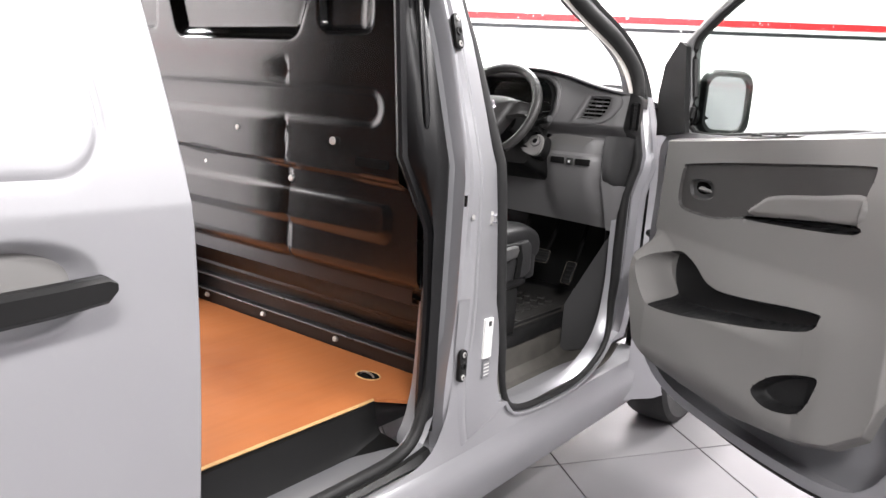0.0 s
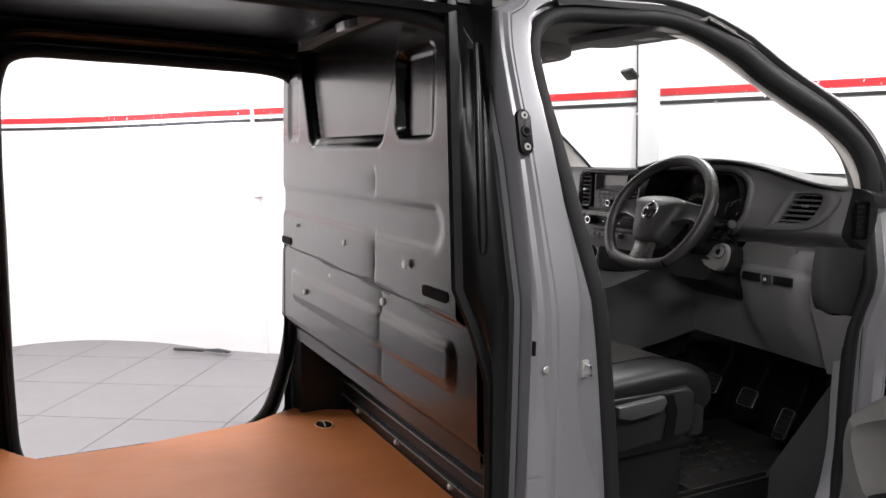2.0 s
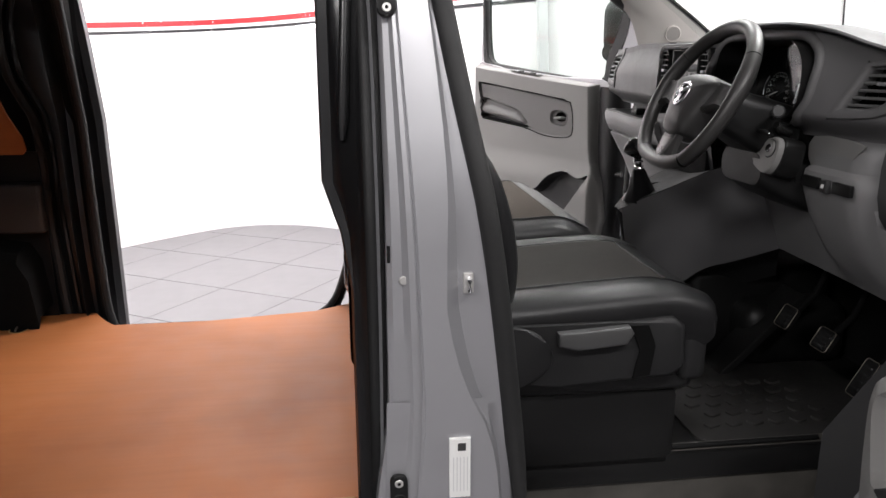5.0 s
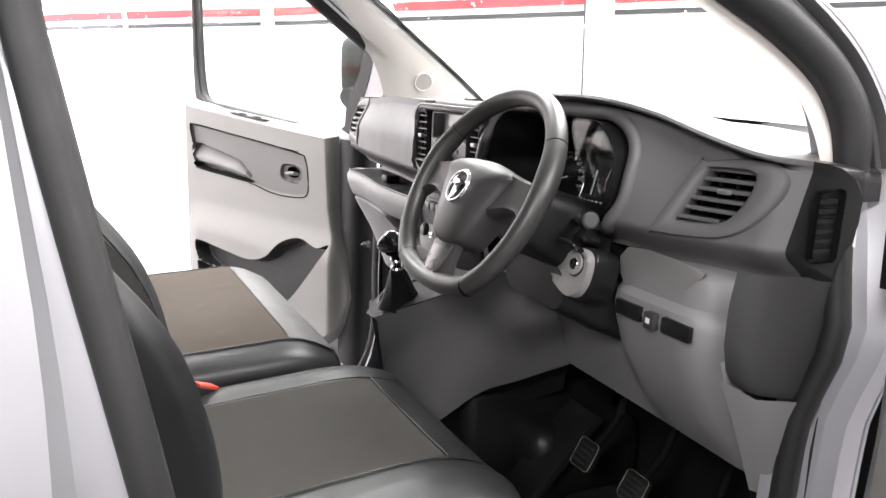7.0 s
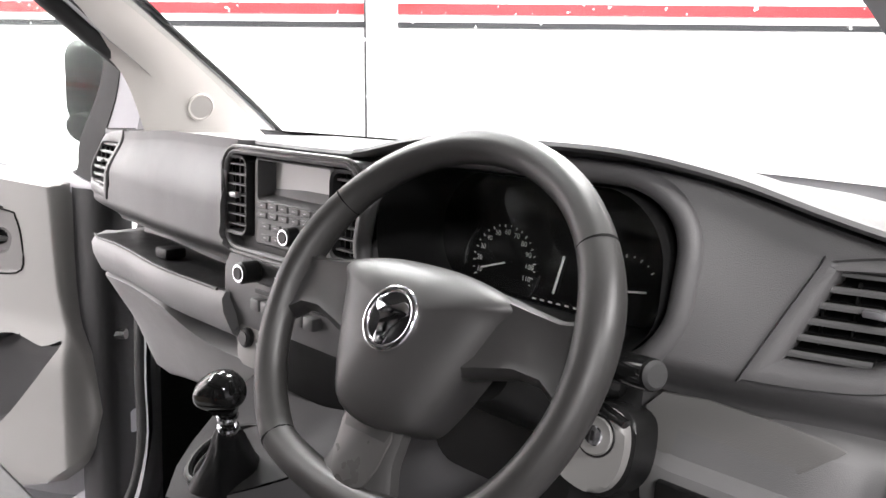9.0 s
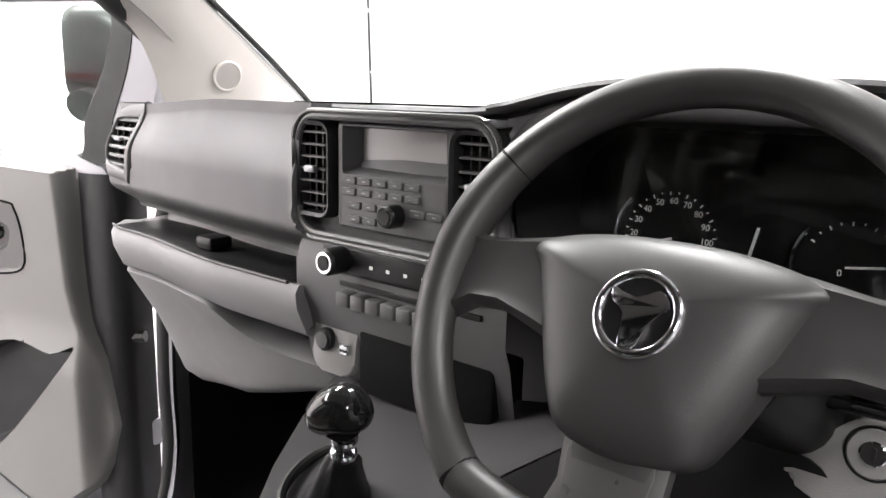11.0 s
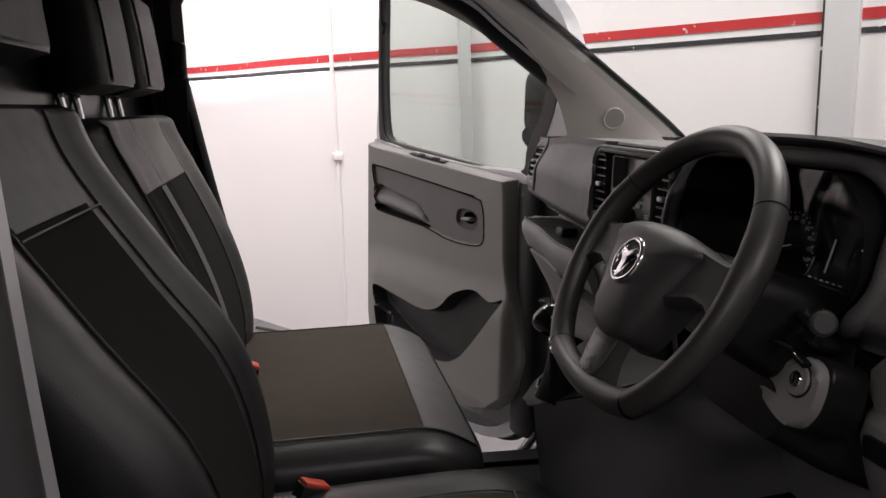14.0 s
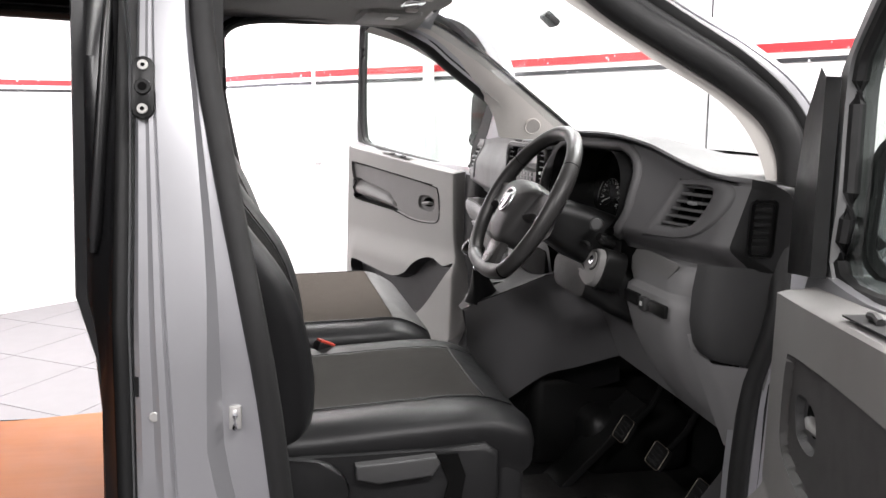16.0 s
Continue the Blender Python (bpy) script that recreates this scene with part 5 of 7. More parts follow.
part("recliner_cover", slab(smooth_loop([(0.02, 0.925), (0.13, 0.925), (0.175, 0.89), (0.178, 0.85), (0.13, 0.815), (0.03, 0.812)], 4), 0.014, axes((0, -0.646, 0), (1, 0, 0), (0, 0, 1)), 0.006, 3), DARK_PLASTIC, val, "rounded recliner cover")
part("height_lever", slab([(0.190, 0.918), (0.33, 0.926), (0.338, 0.912), (0.325, 0.89), (0.23, 0.882), (0.192, 0.892)], 0.018, axes((0, -0.650, 0), (1, 0, 0), (0, 0, 1)), 0.005, 3), SEAT_LEVER, val, "grey height lever")
# flat plate, the recess's shade put into its colour
part("lever_recess", slab([(0.335, 0.922), (0.372, 0.922), (0.388, 0.88), (0.380, 0.818), (0.345, 0.812), (0.357, 0.87)], 0.003, axes((0, -0.6475, 0), (1, 0, 0), (0, 0, 1)), 0), BLACK_VOID, val, "near-black plate painted as the shade of a recess")
part("front_valance", box(0.45, 0.508, -0.632, -0.14, 0.79, 0.915, 0.018, 3), DARK_PLASTIC, ds, "dark front valance")
headrest("headrest", -0.150, -0.385, 1.545, 0.125, "black driver headrest with a grey front panel")

ps = thing("passenger_bench", (0.2, 0.25, 0.58), "two-place passenger bench in black leatherette with grey bands", "seat", "cab seats")
pad = Pad([(-0.09, 0.935), (0.08, 0.937), (0.28, 0.945), (0.36, 0.945), (0.432, 0.905)], 0.245, 0.350, 0.062, 0.006)
cush = part("cushion", pad.mesh(34, 24), LEATHER, ps, "black leatherette bench cushion")
part("fabric", pad.patch(0.12, 0.70, -0.290, 0.290, 0.002), BROWN_FABRIC, cush, "dark brown fabric top")
part("front_band", pad.patch(0.705, 0.895, -0.290, 0.290, 0.003), GREY_LEATHER, cush, "grey leatherette front band")
for y in (-0.293, 0.293):
    part("piping", pad.seam([(t, y) for t in np.linspace(0.1, 0.9, 16)], 0.003), BLACK_PLASTIC, cush)
part("seat_box", box(0.05, 0.39, -0.09, 0.58, 0.575, 0.88, 0.03, 3), BLACK_PLASTIC, ps, "black bench base")
BENCH = [(-0.03, 0.95), (-0.012, 1.02), (-0.022, 1.12), (-0.062, 1.24), (-0.120, 1.36), (-0.155, 1.43), (-0.168, 1.48)]
pad = Pad(BENCH, 0.245, 0.335, 0.058, 0.020, face=-1)
bb = part("backrest", pad.mesh(32, 34), LEATHER, ps, "wide black leatherette backrest")
part("fabric", pad.patch(0.10, 0.65, -0.285, 0.155, 0.002, 14, 14), FABRIC, bb, "charcoal fabric centre")
part("upper_panel", pad.patch(0.65, 0.95, -0.285, -0.090, 0.004, 12, 8), GREY_LEATHER, bb, "grey leatherette upper panel")
part("upper_panel", pad.patch(0.65, 0.95, -0.086, 0.155, 0.004, 12, 8), GREY_LEATHER, bb, "grey leatherette upper panel")
part("stripe", pad.patch(0.12, 0.645, -0.108, -0.070, 0.0036, 14, 3), GREY_LEATHER, bb, "grey leatherette stripe")
for y in (-0.288, -0.088, 0.158):
    part("piping", pad.seam([(t, y) for t in np.linspace(0.10 if y != -0.088 else 0.65, 0.95, 20)], 0.003), BLACK_PLASTIC, bb)
part("piping", pad.seam([(0.65, y) for y in np.linspace(-0.285, 0.155, 12)], 0.003), BLACK_PLASTIC, bb)
headrest("headrest", -0.150, 0.035, 1.52, 0.105, "black passenger headrest with a grey front panel")
headrest("headrest", -0.150, 0.300, 1.52, 0.105, "black passenger headrest with a grey front panel")
for (x, y, z), turn in (((0.064, 0.190, 1.046), 8), ((0.096, 0.165, 0.985), 4), ((0.176, -0.152, 0.980), 25)):
    bk = thing("belt_buckle", (x, y, z), "black seat belt buckle with a red release button", "belt buckle", "belt buckles")
    bmx = Matrix.Translation((x, y, z)) @ pose(0, 0, 0, 0, 24, turn)
    part("case", box(-0.020, 0.026, -0.015, 0.015, -0.085, 0.0, 0.005, 2, m=bmx), BLACK_PLASTIC, bk)
    part("button", box(-0.017, 0.023, -0.012, 0.012, -0.002, 0.005, 0.002, 2, m=bmx), RED, bk, "red release button")
    part("stem", box(-0.010, 0.010, -0.006, 0.006, -0.13, -0.05, 0.003, 1, m=bmx), BLACK_PLASTIC, bk)

for s in (-1, 1):
    bt = thing("seat_belt", (-0.09, s * 0.66, 1.3), "black webbing seat belt hanging on the door pillar", "seat belt", "seat belts")
    part("guide", box(-0.115, -0.075, s * 0.60 - 0.012, s * 0.60 + 0.012, 1.56, 1.64, 0.01, 3), BLACK_PLASTIC, bt, "black belt guide")
    path = [(-0.10, s * 0.61, 1.60), (-0.105, s * 0.655, 1.3), (-0.09, s * 0.69, 1.0), (-0.07, s * 0.69, 0.75)]
    part("webbing", loft([[Vector(p) + Vector((a, 0, 0)) for a in (-0.023, 0.023)] + [Vector(p) + Vector((a, s * 0.002, 0)) for a in (0.023, -0.023)] for p in smooth_loop(path, 6, False)], True, True), RUBBER, bt)


# ---- front doors, standing open ----
INSET = curve2([(0.207, 1.214), (0.40, 1.236), (0.605, 1.253), (0.85, 1.272), (0.878, 1.262), (0.862, 1.205), (0.843, 1.118), (0.82, 1.107), (0.676, 1.097), (0.481, 1.086), (0.36, 1.066), (0.25, 1.064), (0.172, 1.080), (0.166, 1.145), (0.18, 1.20)])
CUP = curve2([(0.481, 1.102), (0.515, 1.139), (0.572, 1.166), (0.73, 1.188), (0.856, 1.202), (0.846, 1.135), (0.672, 1.120)])
STRIP = curve2([(0.476, 1.096), (0.672, 1.118), (0.842, 1.132), (0.838, 1.110), (0.677, 1.096), (0.482, 1.086)])
POCKET = curve2([(0.793, 0.894), (0.763, 0.853), (0.602, 0.813), (0.45, 0.79), (0.337, 0.774), (0.218, 0.770), (0.163, 0.807), (0.128, 0.855), (0.122, 0.890), (0.142, 0.918), (0.185, 0.934), (0.231, 0.938), (0.301, 0.914), (0.374, 0.875), (0.473, 0.869), (0.701, 0.897), (0.784, 0.903)])
POCKET_END = curve2([(0.222, 0.756), (0.153, 0.795), (0.114, 0.852), (0.106, 0.895), (0.130, 0.935), (0.178, 0.952), (0.165, 0.880), (0.178, 0.820)])
POCKET_P = curve2([(0.83, 0.829), (0.645, 0.821), (0.473, 0.81), (0.37, 0.838), (0.295, 0.9), (0.203, 0.931), (0.11, 0.912), (0.053, 0.927), (0.147, 0.807), (0.265, 0.689), (0.387, 0.654), (0.545, 0.668), (0.692, 0.707), (0.808, 0.757)])
BIN = curve2([(a + 0.022, b) for a, b in [(0.606, 0.650), (0.669, 0.711), (0.785, 0.750), (0.794, 0.721), (0.754, 0.642), (0.66, 0.618)]])
POD = curve2([(0.209, 1.160), (0.26, 1.174), (0.314, 1.166), (0.318, 1.125), (0.27, 1.110), (0.22, 1.116)])


HOLE = [(0.262 + 0.034 * math.cos(a), 1.146 + 0.019 * math.sin(a)) for a in np.linspace(0, 2 * math.pi, 24, endpoint=False)]


def door_trim(s, z, cavity, pocket):
    """How far the trim stands out from the door's inner plane, for arrays of places; the driver's map pocket is a deep bin, proudest at the hinge end."""
    d = 0.012 + 0.03 * ramp_all(0.0, 0.05, s) * ramp_all(1.03, 0.97, s)
    d = d - 0.010 * ramp_all(0.0, -0.005, inside_all(s, z, INSET))
    crease = 1.219 + 0.075 * (s - 0.2)
    d = d - 0.003 * ramp_all(0.004, 0.0, np.abs(z - crease)) * ramp_all(0.0, -0.01, inside_all(s, z, INSET))
    cup = inside_all(s, z, CUP)
    low, high = 1.098 + 0.095 * (s - 0.48), np.interp(s, [0.481, 0.515, 0.572, 0.73, 0.856], [1.104, 1.139, 1.166, 1.188, 1.202])
    v = np.clip((z - low) / (high - low + 1e-6), 0, 1)
    d = d + (0.008 - cavity * ramp_all(0.25, 0.95, v)) * ramp_all(0.0, -0.010, cup)
    d = d - 0.024 * ramp_all(0.0, -0.006, inside_all(s, z, STRIP))
    d = d - 0.010 * ramp_all(0.0, -0.006, inside_all(s, z, POD)) - 0.022 * ramp_all(0.0, -0.008, inside_all(s, z, HOLE))
    belly = ramp_all(0.99, 0.86, z) * ramp_all(0.50, 0.60, z)
    d = d + 0.022 * belly * ramp_all(-0.06, 0.05, s) * ramp_all(0.95, 0.80, s)
    hollow = ramp_all(0.0, -0.014, inside_all(s, z, pocket))
    if pocket is POCKET:
        top, low = np.interp(s, [0.10, 0.15, 0.25, 0.35], [0.985, 0.965, 0.90, 0.86]), np.interp(s, [0.10, 0.15, 0.25, 0.35], [0.90, 0.87, 0.79, 0.78])
        v = np.clip((top - z) / (top - low), 0, 1)
        d = d + np.interp(s, [0.0, 0.2, 0.337, 0.6, 0.76], [0.095, 0.100, 0.075, 0.030, 0.0]) * v * v * (3 - 2 * v) * ramp_all(0.48, 0.64, z)
        d = d + 0.05 * np.clip(z - 0.98, 0, 0.4)
        d = d * (1 - hollow) + 0.018 * hollow
    else:
        d = d - 0.055 * hollow
    return d - 0.045 * ramp_all(0.0, -0.014, inside_all(s, z, BIN))


def trim_low(s):
    return interp(s, [-0.02, 0.03, 0.1, 0.2, 0.42, 0.7, 0.85, 0.95, 1.0], [0.76, 0.62, 0.555, 0.52, 0.505, 0.535, 0.575, 0.64, 0.78])


def trim_high(s):
    return 1.283 + 0.075 * s


def front_door(side, hinge, open_dir, label):
    d = thing("front_door", (hinge[0], side * hinge[1], 0.42), label, "door", "front doors")
    m = axes((hinge[0], -hinge[1], 0), open_dir, (0, 0, 1))
    inward = 1 if (m.to_3x3() @ Vector((0, 0, 1))).x < 0 else -1

    def P(s, z, out):
        if side > 0:
            s = interp(s, [-1.0, 0.5, 0.878, 1.085, 1.5], [-1.0, 0.5, 0.846, 0.917, 1.2])
        else:
            z = z - 0.10 * s * (1.3 - z)
            s = interp(s, [-1.0, 0.0, 0.2, 0.5, 0.85, 1.08, 1.5], [-0.84, 0.0, 0.170, 0.436, 0.763, 0.990, 1.40])
        v = m @ Vector((s, z, 0)) + (m.to_3x3() @ Vector((0, 0, 1))) * inward * out
        return v if side < 0 else Vector((v.x, -v.y, v.z + 0.03))

    def edge_s(z):
        """Where the trim starts on the hinge side."""
        if side < 0:
            return interp(z, [0.5, 0.56, 0.62, 0.70, 0.77, 0.84, 0.91, 0.955, 0.99, 1.05, 1.28, 1.4], [0.20, 0.16, 0.13, 0.10, 0.075, 0.062, 0.066, 0.06, 0.025, 0.035, 0.06, 0.065])
        return interp(z, [0.5, 0.62, 0.76, 0.9, 0.98, 1.05, 1.28, 1.4], [0.03, 0.0, -0.035, -0.015, 0.03, 0.045, 0.06, 0.065])

    NS, NZ = 230, 190
    i, j = np.meshgrid(np.arange(NS + 1), np.arange(NZ + 1), indexing="ij")
    s0 = i / NS
    lo, hi = np.vectorize(trim_low)(s0), trim_high(s0)
    z = lo + (hi - lo) * j / NZ
    s = np.vectorize(edge_s)(z)
    s = s + (1.0 - s) * i / NS
    # passenger inset, cup and handle recess: shade put in as darker greys
    regions = [("dark_inset", INSET, INSET_GREY if side < 0 else DOOR_INSET_SHADED, "inset panel"), ("armrest_cup", CUP, DOOR_GREY if side < 0 else DOOR_INSET_SHADED, "grey pull cup"), ("pull_slot", STRIP, BLACK_PLASTIC, "black pull slot"),
               # the hole's shade is painted near black on both doors
               ("handle_recess", POD, DARK_TRIM if side < 0 else INSET_GREY, "handle recess"), ("handle_hole", HOLE, BLACK_VOID, "hole behind the handle, its shade coloured near black"),
               # pocket and bin hollows are coloured darker than the trim round them
               ("door_pocket", POCKET if side < 0 else POCKET_P, DARK_PLASTIC, "map pocket, its hollow darker than the trim"), ("bottle_bin", BIN, DARK_PLASTIC, "lower bin, its hollow darker than the trim")]
    if side < 0:
        regions.append(("pocket_end", POCKET_END, DOOR_GREY, "grey inner end of the map pocket"))
    rim = np.minimum(np.minimum(i / NS, 1 - i / NS), np.minimum((z - lo) * 1.2, (hi - z) * 2.5 + 0.004))
    for nm, poly, material, lab in regions:
        d0 = inside_all(s, z, poly)
        gs, gz = (inside_all(s + 1e-4, z, poly) - d0) / 1e-4, (inside_all(s, z + 1e-4, poly) - d0) / 1e-4
        near = (np.abs(d0) < 0.0032) & (i > 2) & (i < NS - 2) & (j > 2) & (j < NZ - 2)
        s, z = np.where(near, s - d0 * gs, s), np.where(near, z - d0 * gz, z)
    out = door_trim(s, z, 0.0 if side < 0 else 0.030, POCKET if side < 0 else POCKET_P) * ramp_all(0.0, 0.03, rim)
    which = np.zeros((NS, NZ), int)
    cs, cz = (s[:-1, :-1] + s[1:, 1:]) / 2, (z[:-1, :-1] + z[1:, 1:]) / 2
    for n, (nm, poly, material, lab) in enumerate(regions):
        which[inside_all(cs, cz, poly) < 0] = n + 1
    pts = [[P(s[a, b], z[a, b], out[a, b]) for b in range(NZ + 1)] for a in range(NS + 1)]

    def patch(n):
        bm, vs = bmesh.new(), {}
        for a, b in zip(*np.nonzero(which == n)):
            ks = ((a, b), (a + 1, b), (a + 1, b + 1), (a, b + 1))
            for k in ks:
                if k not in vs:
                    vs[k] = bm.verts.new(pts[k[0]][k[1]])
            try:
                bm.faces.new([vs[k] for k in ks])
            except ValueError:
                pass
        return bm

    trim = part("trim_panel", patch(0), DOOR_GREY, d, "grey plastic inner trim")
    for n, (nm, poly, material, lab) in enumerate(regions):
        part(nm, patch(n + 1), material, trim, lab)
    # joint lines round the inset and along its crease
    if side > 0:
        rel = lambda q: door_trim(np.array(q[0]), np.array(q[1]), 0.030, POCKET_P)
        part("inset_joint", tube([P(q[0], q[1], float(rel(q)) + 0.0005) for q in INSET], 0.0022, 6, True), BLACK_VOID, trim, "dark joint round the inset")
        crease = [(v, 1.219 + 0.075 * (v - 0.2)) for v in np.linspace(0.215, 0.855, 24)]
        part("inset_joint", tube([P(q[0], q[1], float(rel(q)) + 0.0005) for q in crease], 0.0020, 6), BLACK_VOID, trim, "dark joint across the inset")
    # steel shell behind the trim
    out_line = smooth_loop([(-0.03, 0.80), (-0.02, 0.60), (0.05, 0.50), (0.2, 0.44), (0.5, 0.425), (0.85, 0.44), (1.0, 0.50), (1.075, 0.65), (1.085, 0.9), (1.07, 1.2), (1.05, 1.36), (0.7, 1.335), (0.3, 1.305), (0.0, 1.285), (-0.02, 1.1)], 4)
    cen = Vector((0.5, 0.85))
    loops = []
    for f, o in ((0.93, 0.002), (1.0, 0.0), (1.015, -0.03), (1.0, -0.085), (0.985, -0.10)):
        loops.append([P(cen.x + (p.x - cen.x) * f, cen.y + (p.y - cen.y) * f, o) for p in out_line])
    bm = loft(loops, True)
    bm.faces.new([v for v in bm.verts[-len(out_line):]])
    part("shell", bm, SILVER, d, "silver painted door shell")
    part("bottom_seal", tube([P(p[0], p[1], -0.03) for p in smooth_loop([(0.0, 0.53), (0.12, 0.455), (0.5, 0.41), (0.85, 0.425), (1.02, 0.50)], 6, False)], 0.008, 8), RUBBER, d, "black rubber weatherstrip")
    # window frame and glass
    win_out = smooth_loop([(-0.03, 1.285), (-0.048, 1.42), (-0.03, 1.53), (0.06, 1.618), (0.24, 1.735), (0.50, 1.845), (0.72, 1.88), (0.94, 1.88), (1.025, 1.85), (1.05, 1.74), (1.06, 1.50), (1.05, 1.36), (0.75, 1.338), (0.40, 1.312)], 4)
    win_in = smooth_loop([(0.125, 1.305), (0.10, 1.42), (0.074, 1.57), (0.12, 1.628), (0.29, 1.72), (0.52, 1.81), (0.72, 1.84), (0.90, 1.84), (0.968, 1.815), (0.985, 1.70), (0.97, 1.50), (0.88, 1.36), (0.70, 1.338), (0.45, 1.318)], 4)
    if side > 0:
        win_out = smooth_loop([(-0.07, 1.285), (-0.105, 1.38), (-0.135, 1.50), (-0.13, 1.62), (-0.05, 1.76), (0.12, 1.87), (0.40, 1.93), (0.72, 1.94), (0.95, 1.93), (1.0, 1.92), (1.01, 1.86), (1.02, 1.70), (1.03, 1.50), (1.04, 1.36), (0.75, 1.338), (0.40, 1.312)], 4)
        win_in = smooth_loop([(0.080, 1.293), (0.035, 1.38), (-0.025, 1.50), (-0.035, 1.60), (0.015, 1.72), (0.15, 1.82), (0.42, 1.88), (0.70, 1.895), (0.90, 1.885), (0.945, 1.875), (0.955, 1.82), (0.952, 1.65), (0.93, 1.47), (0.85, 1.36), (0.70, 1.338), (0.40, 1.312)], 4)
    win_mid = [p.lerp(q, 0.55) for p, q in zip(win_out, win_in)]
    part("window_frame", loft([[P(p.x, p.y, o) for p in loop] for loop, o in ((win_in, -0.045), (win_out, -0.06), (win_out, -0.01), (win_mid, -0.004))], True), FRAME_GREY if side < 0 else SILVER, d, "grey window frame" if side < 0 else "silver window frame")
    part("frame_liner", loft([[P(p.x, p.y, o) for p in loop] for loop, o in ((win_mid, -0.008), (win_mid, -0.002), (win_in, -0.004), (win_in, -0.045))], True), FRAME_GREY if side < 0 else RUBBER, d, "dark window surround")
    part("frame_seal", tube([P(p.x, p.y, -0.02) for p in win_in], 0.011, 8, True, up=(0, 0, 1)), RUBBER, d, "black glass run channel")
    if side < 0:
        part("quarter_panel", slab_pts([P(x, z, 0.004) for x, z in ((-0.028, 1.287), (0.125, 1.305), (0.10, 1.42), (0.076, 1.575), (0.04, 1.592), (-0.026, 1.52), (-0.044, 1.42))], 0.02), BLACK_PLASTIC, d, "black plastic mirror corner")
    g = part("glass", loft([[P(p.x, p.y, o) for p in win_in] for o in (-0.024, -0.028)], True, True), GREEN_GLASS, d, "green tinted door glass", smooth=0)
    g.visible_shadow = False
    # inner handle
    part("inner_handle", tube([P(0.244, 1.140, 0.012), P(0.252, 1.143, 0.030), P(0.275, 1.142, 0.034), P(0.300, 1.139, 0.026)], [0.006, 0.009, 0.008, 0.005], 10, flat=0.8), GREY_TRIM, d, "grey inner handle")
    o0, o1 = (0.020, 0.050) if side < 0 else (0.012, 0.030)
    part("switch_plate", slab_pts([P(x, trim_high(x) + dz, o) for x, dz, o in ((0.40, -0.0012, o0), (0.62, -0.0012, o0), (0.62, -0.0042, o1), (0.40, -0.0042, o1))], 0.002), BLACK_PLASTIC, d, "dark window switch plate")
    for x in (0.46, 0.55):
        part("window_switch", tube([P(x - 0.018, trim_high(x) + 0.0005, (o0 + o1) / 2), P(x, trim_high(x) + 0.003, (o0 + o1) / 2), P(x + 0.018, trim_high(x) + 0.0005, (o0 + o1) / 2)], 0.0045, 8), DARK_TRIM, d, "dark rocker switch")
    # door mirror
    ds_, dz_, do_ = (-0.040, 0.100, -0.045) if side > 0 else (-0.06, 0.0, 0.0)

    def Q(s, z, out):
        return P(s + ds_, z + dz_, out + do_)

    mir = part("mirror_housing", mirror_shell(Q, 0.95 if side > 0 else 1.0), BLACK_PLASTIC, d, "black door mirror housing")
    part("mirror_glass", slab_pts([Q(*mirror_pt(q, 0.95 if side > 0 else 1.0)) for q in rrect(0.150, 0.170, 0.035, 6)], 0.002), MIRROR, mir, "mirror glass")
    part("mirror_arm", tube([Q(0.14, 1.36 - dz_ * 0.6, -0.03), Q(0.15, 1.355 - dz_ * 0.4, -0.07), Q(0.16, 1.36 - dz_ * 0.2, -0.10)], [0.035, 0.028, 0.024], 12), BLACK_PLASTIC, d, "black mirror arm")
    # hinge side
    if side > 0:
        # added strip, coloured charcoal as the shade on the trim's hinge side
        part("hinge_shade_strip", loft([[P(v, z, o) for v, o in ((0.055, 0.004), (0.03, 0.014), (0.0, 0.016), (-0.03, 0.010), (-0.045, -0.01), (-0.05, -0.06))] for z in np.linspace(0.52, 1.275, 14)], False), DARK_PLASTIC, d, "added dark strip painted as the shade on the trim's hinge side", smooth=60)
    for z in (0.72, 1.12):
        part("hinge", box(-0.03, 0.03, -0.02, 0.02, -0.03, 0.03, 0.006, 2, m=Matrix.Translation(P(-0.035, z, -0.06))), SILVER, d, "silver painted hinge")
    part("check_strap", tube([P(-0.02, 0.94, -0.01), P(-0.06, 0.945, -0.02)], 0.012, 8), BLACK_PLASTIC, d, "black door check strap")
    part("latch", slab_pts([P(1.087, z, o) for z, o in ((1.0, -0.02), (1.12, -0.02), (1.12, -0.06), (1.0, -0.06))], 0.004), ZINC, d, "zinc latch plate")
    return d


def slab_pts(pts, thick):
    """A plate over a planar ring of points."""
    pts = [Vector(p) for p in pts]
    n = (pts[1] - pts[0]).cross(pts[2] - pts[0]).normalized()
    return loft([pts, [p + n * thick for p in pts]], True, True)


def mirror_pt(q, f=1.0, deep=0.0):
    """A point of the mirror's glass, which looks back past the door; deep: ahead of it, in its housing."""
    return (0.20 - 0.30 * q[0] * f - deep, 1.405 + q[1] * f, -0.125 + 0.95 * q[0] * f - 0.3 * deep)


def mirror_shell(P, k=1.0):
    return loft([[P(*mirror_pt(q, f * k, deep)) for q in rrect(0.150, 0.170, 0.04, 6)] for f, deep in ((0.98, 0.004), (1.0, -0.012), (1.14, -0.016), (1.24, 0.0), (1.22, 0.03), (1.08, 0.065), (0.7, 0.095), (0.1, 0.105))], True, True)


front_door(-1, (0.837, 0.898), (-0.434, -0.901, 0), "open silver front door, grey plastic trim, black mirror")
front_door(1, (0.813, 0.878), (-0.407, -0.914, 0), "open silver passenger door with grey plastic trim")

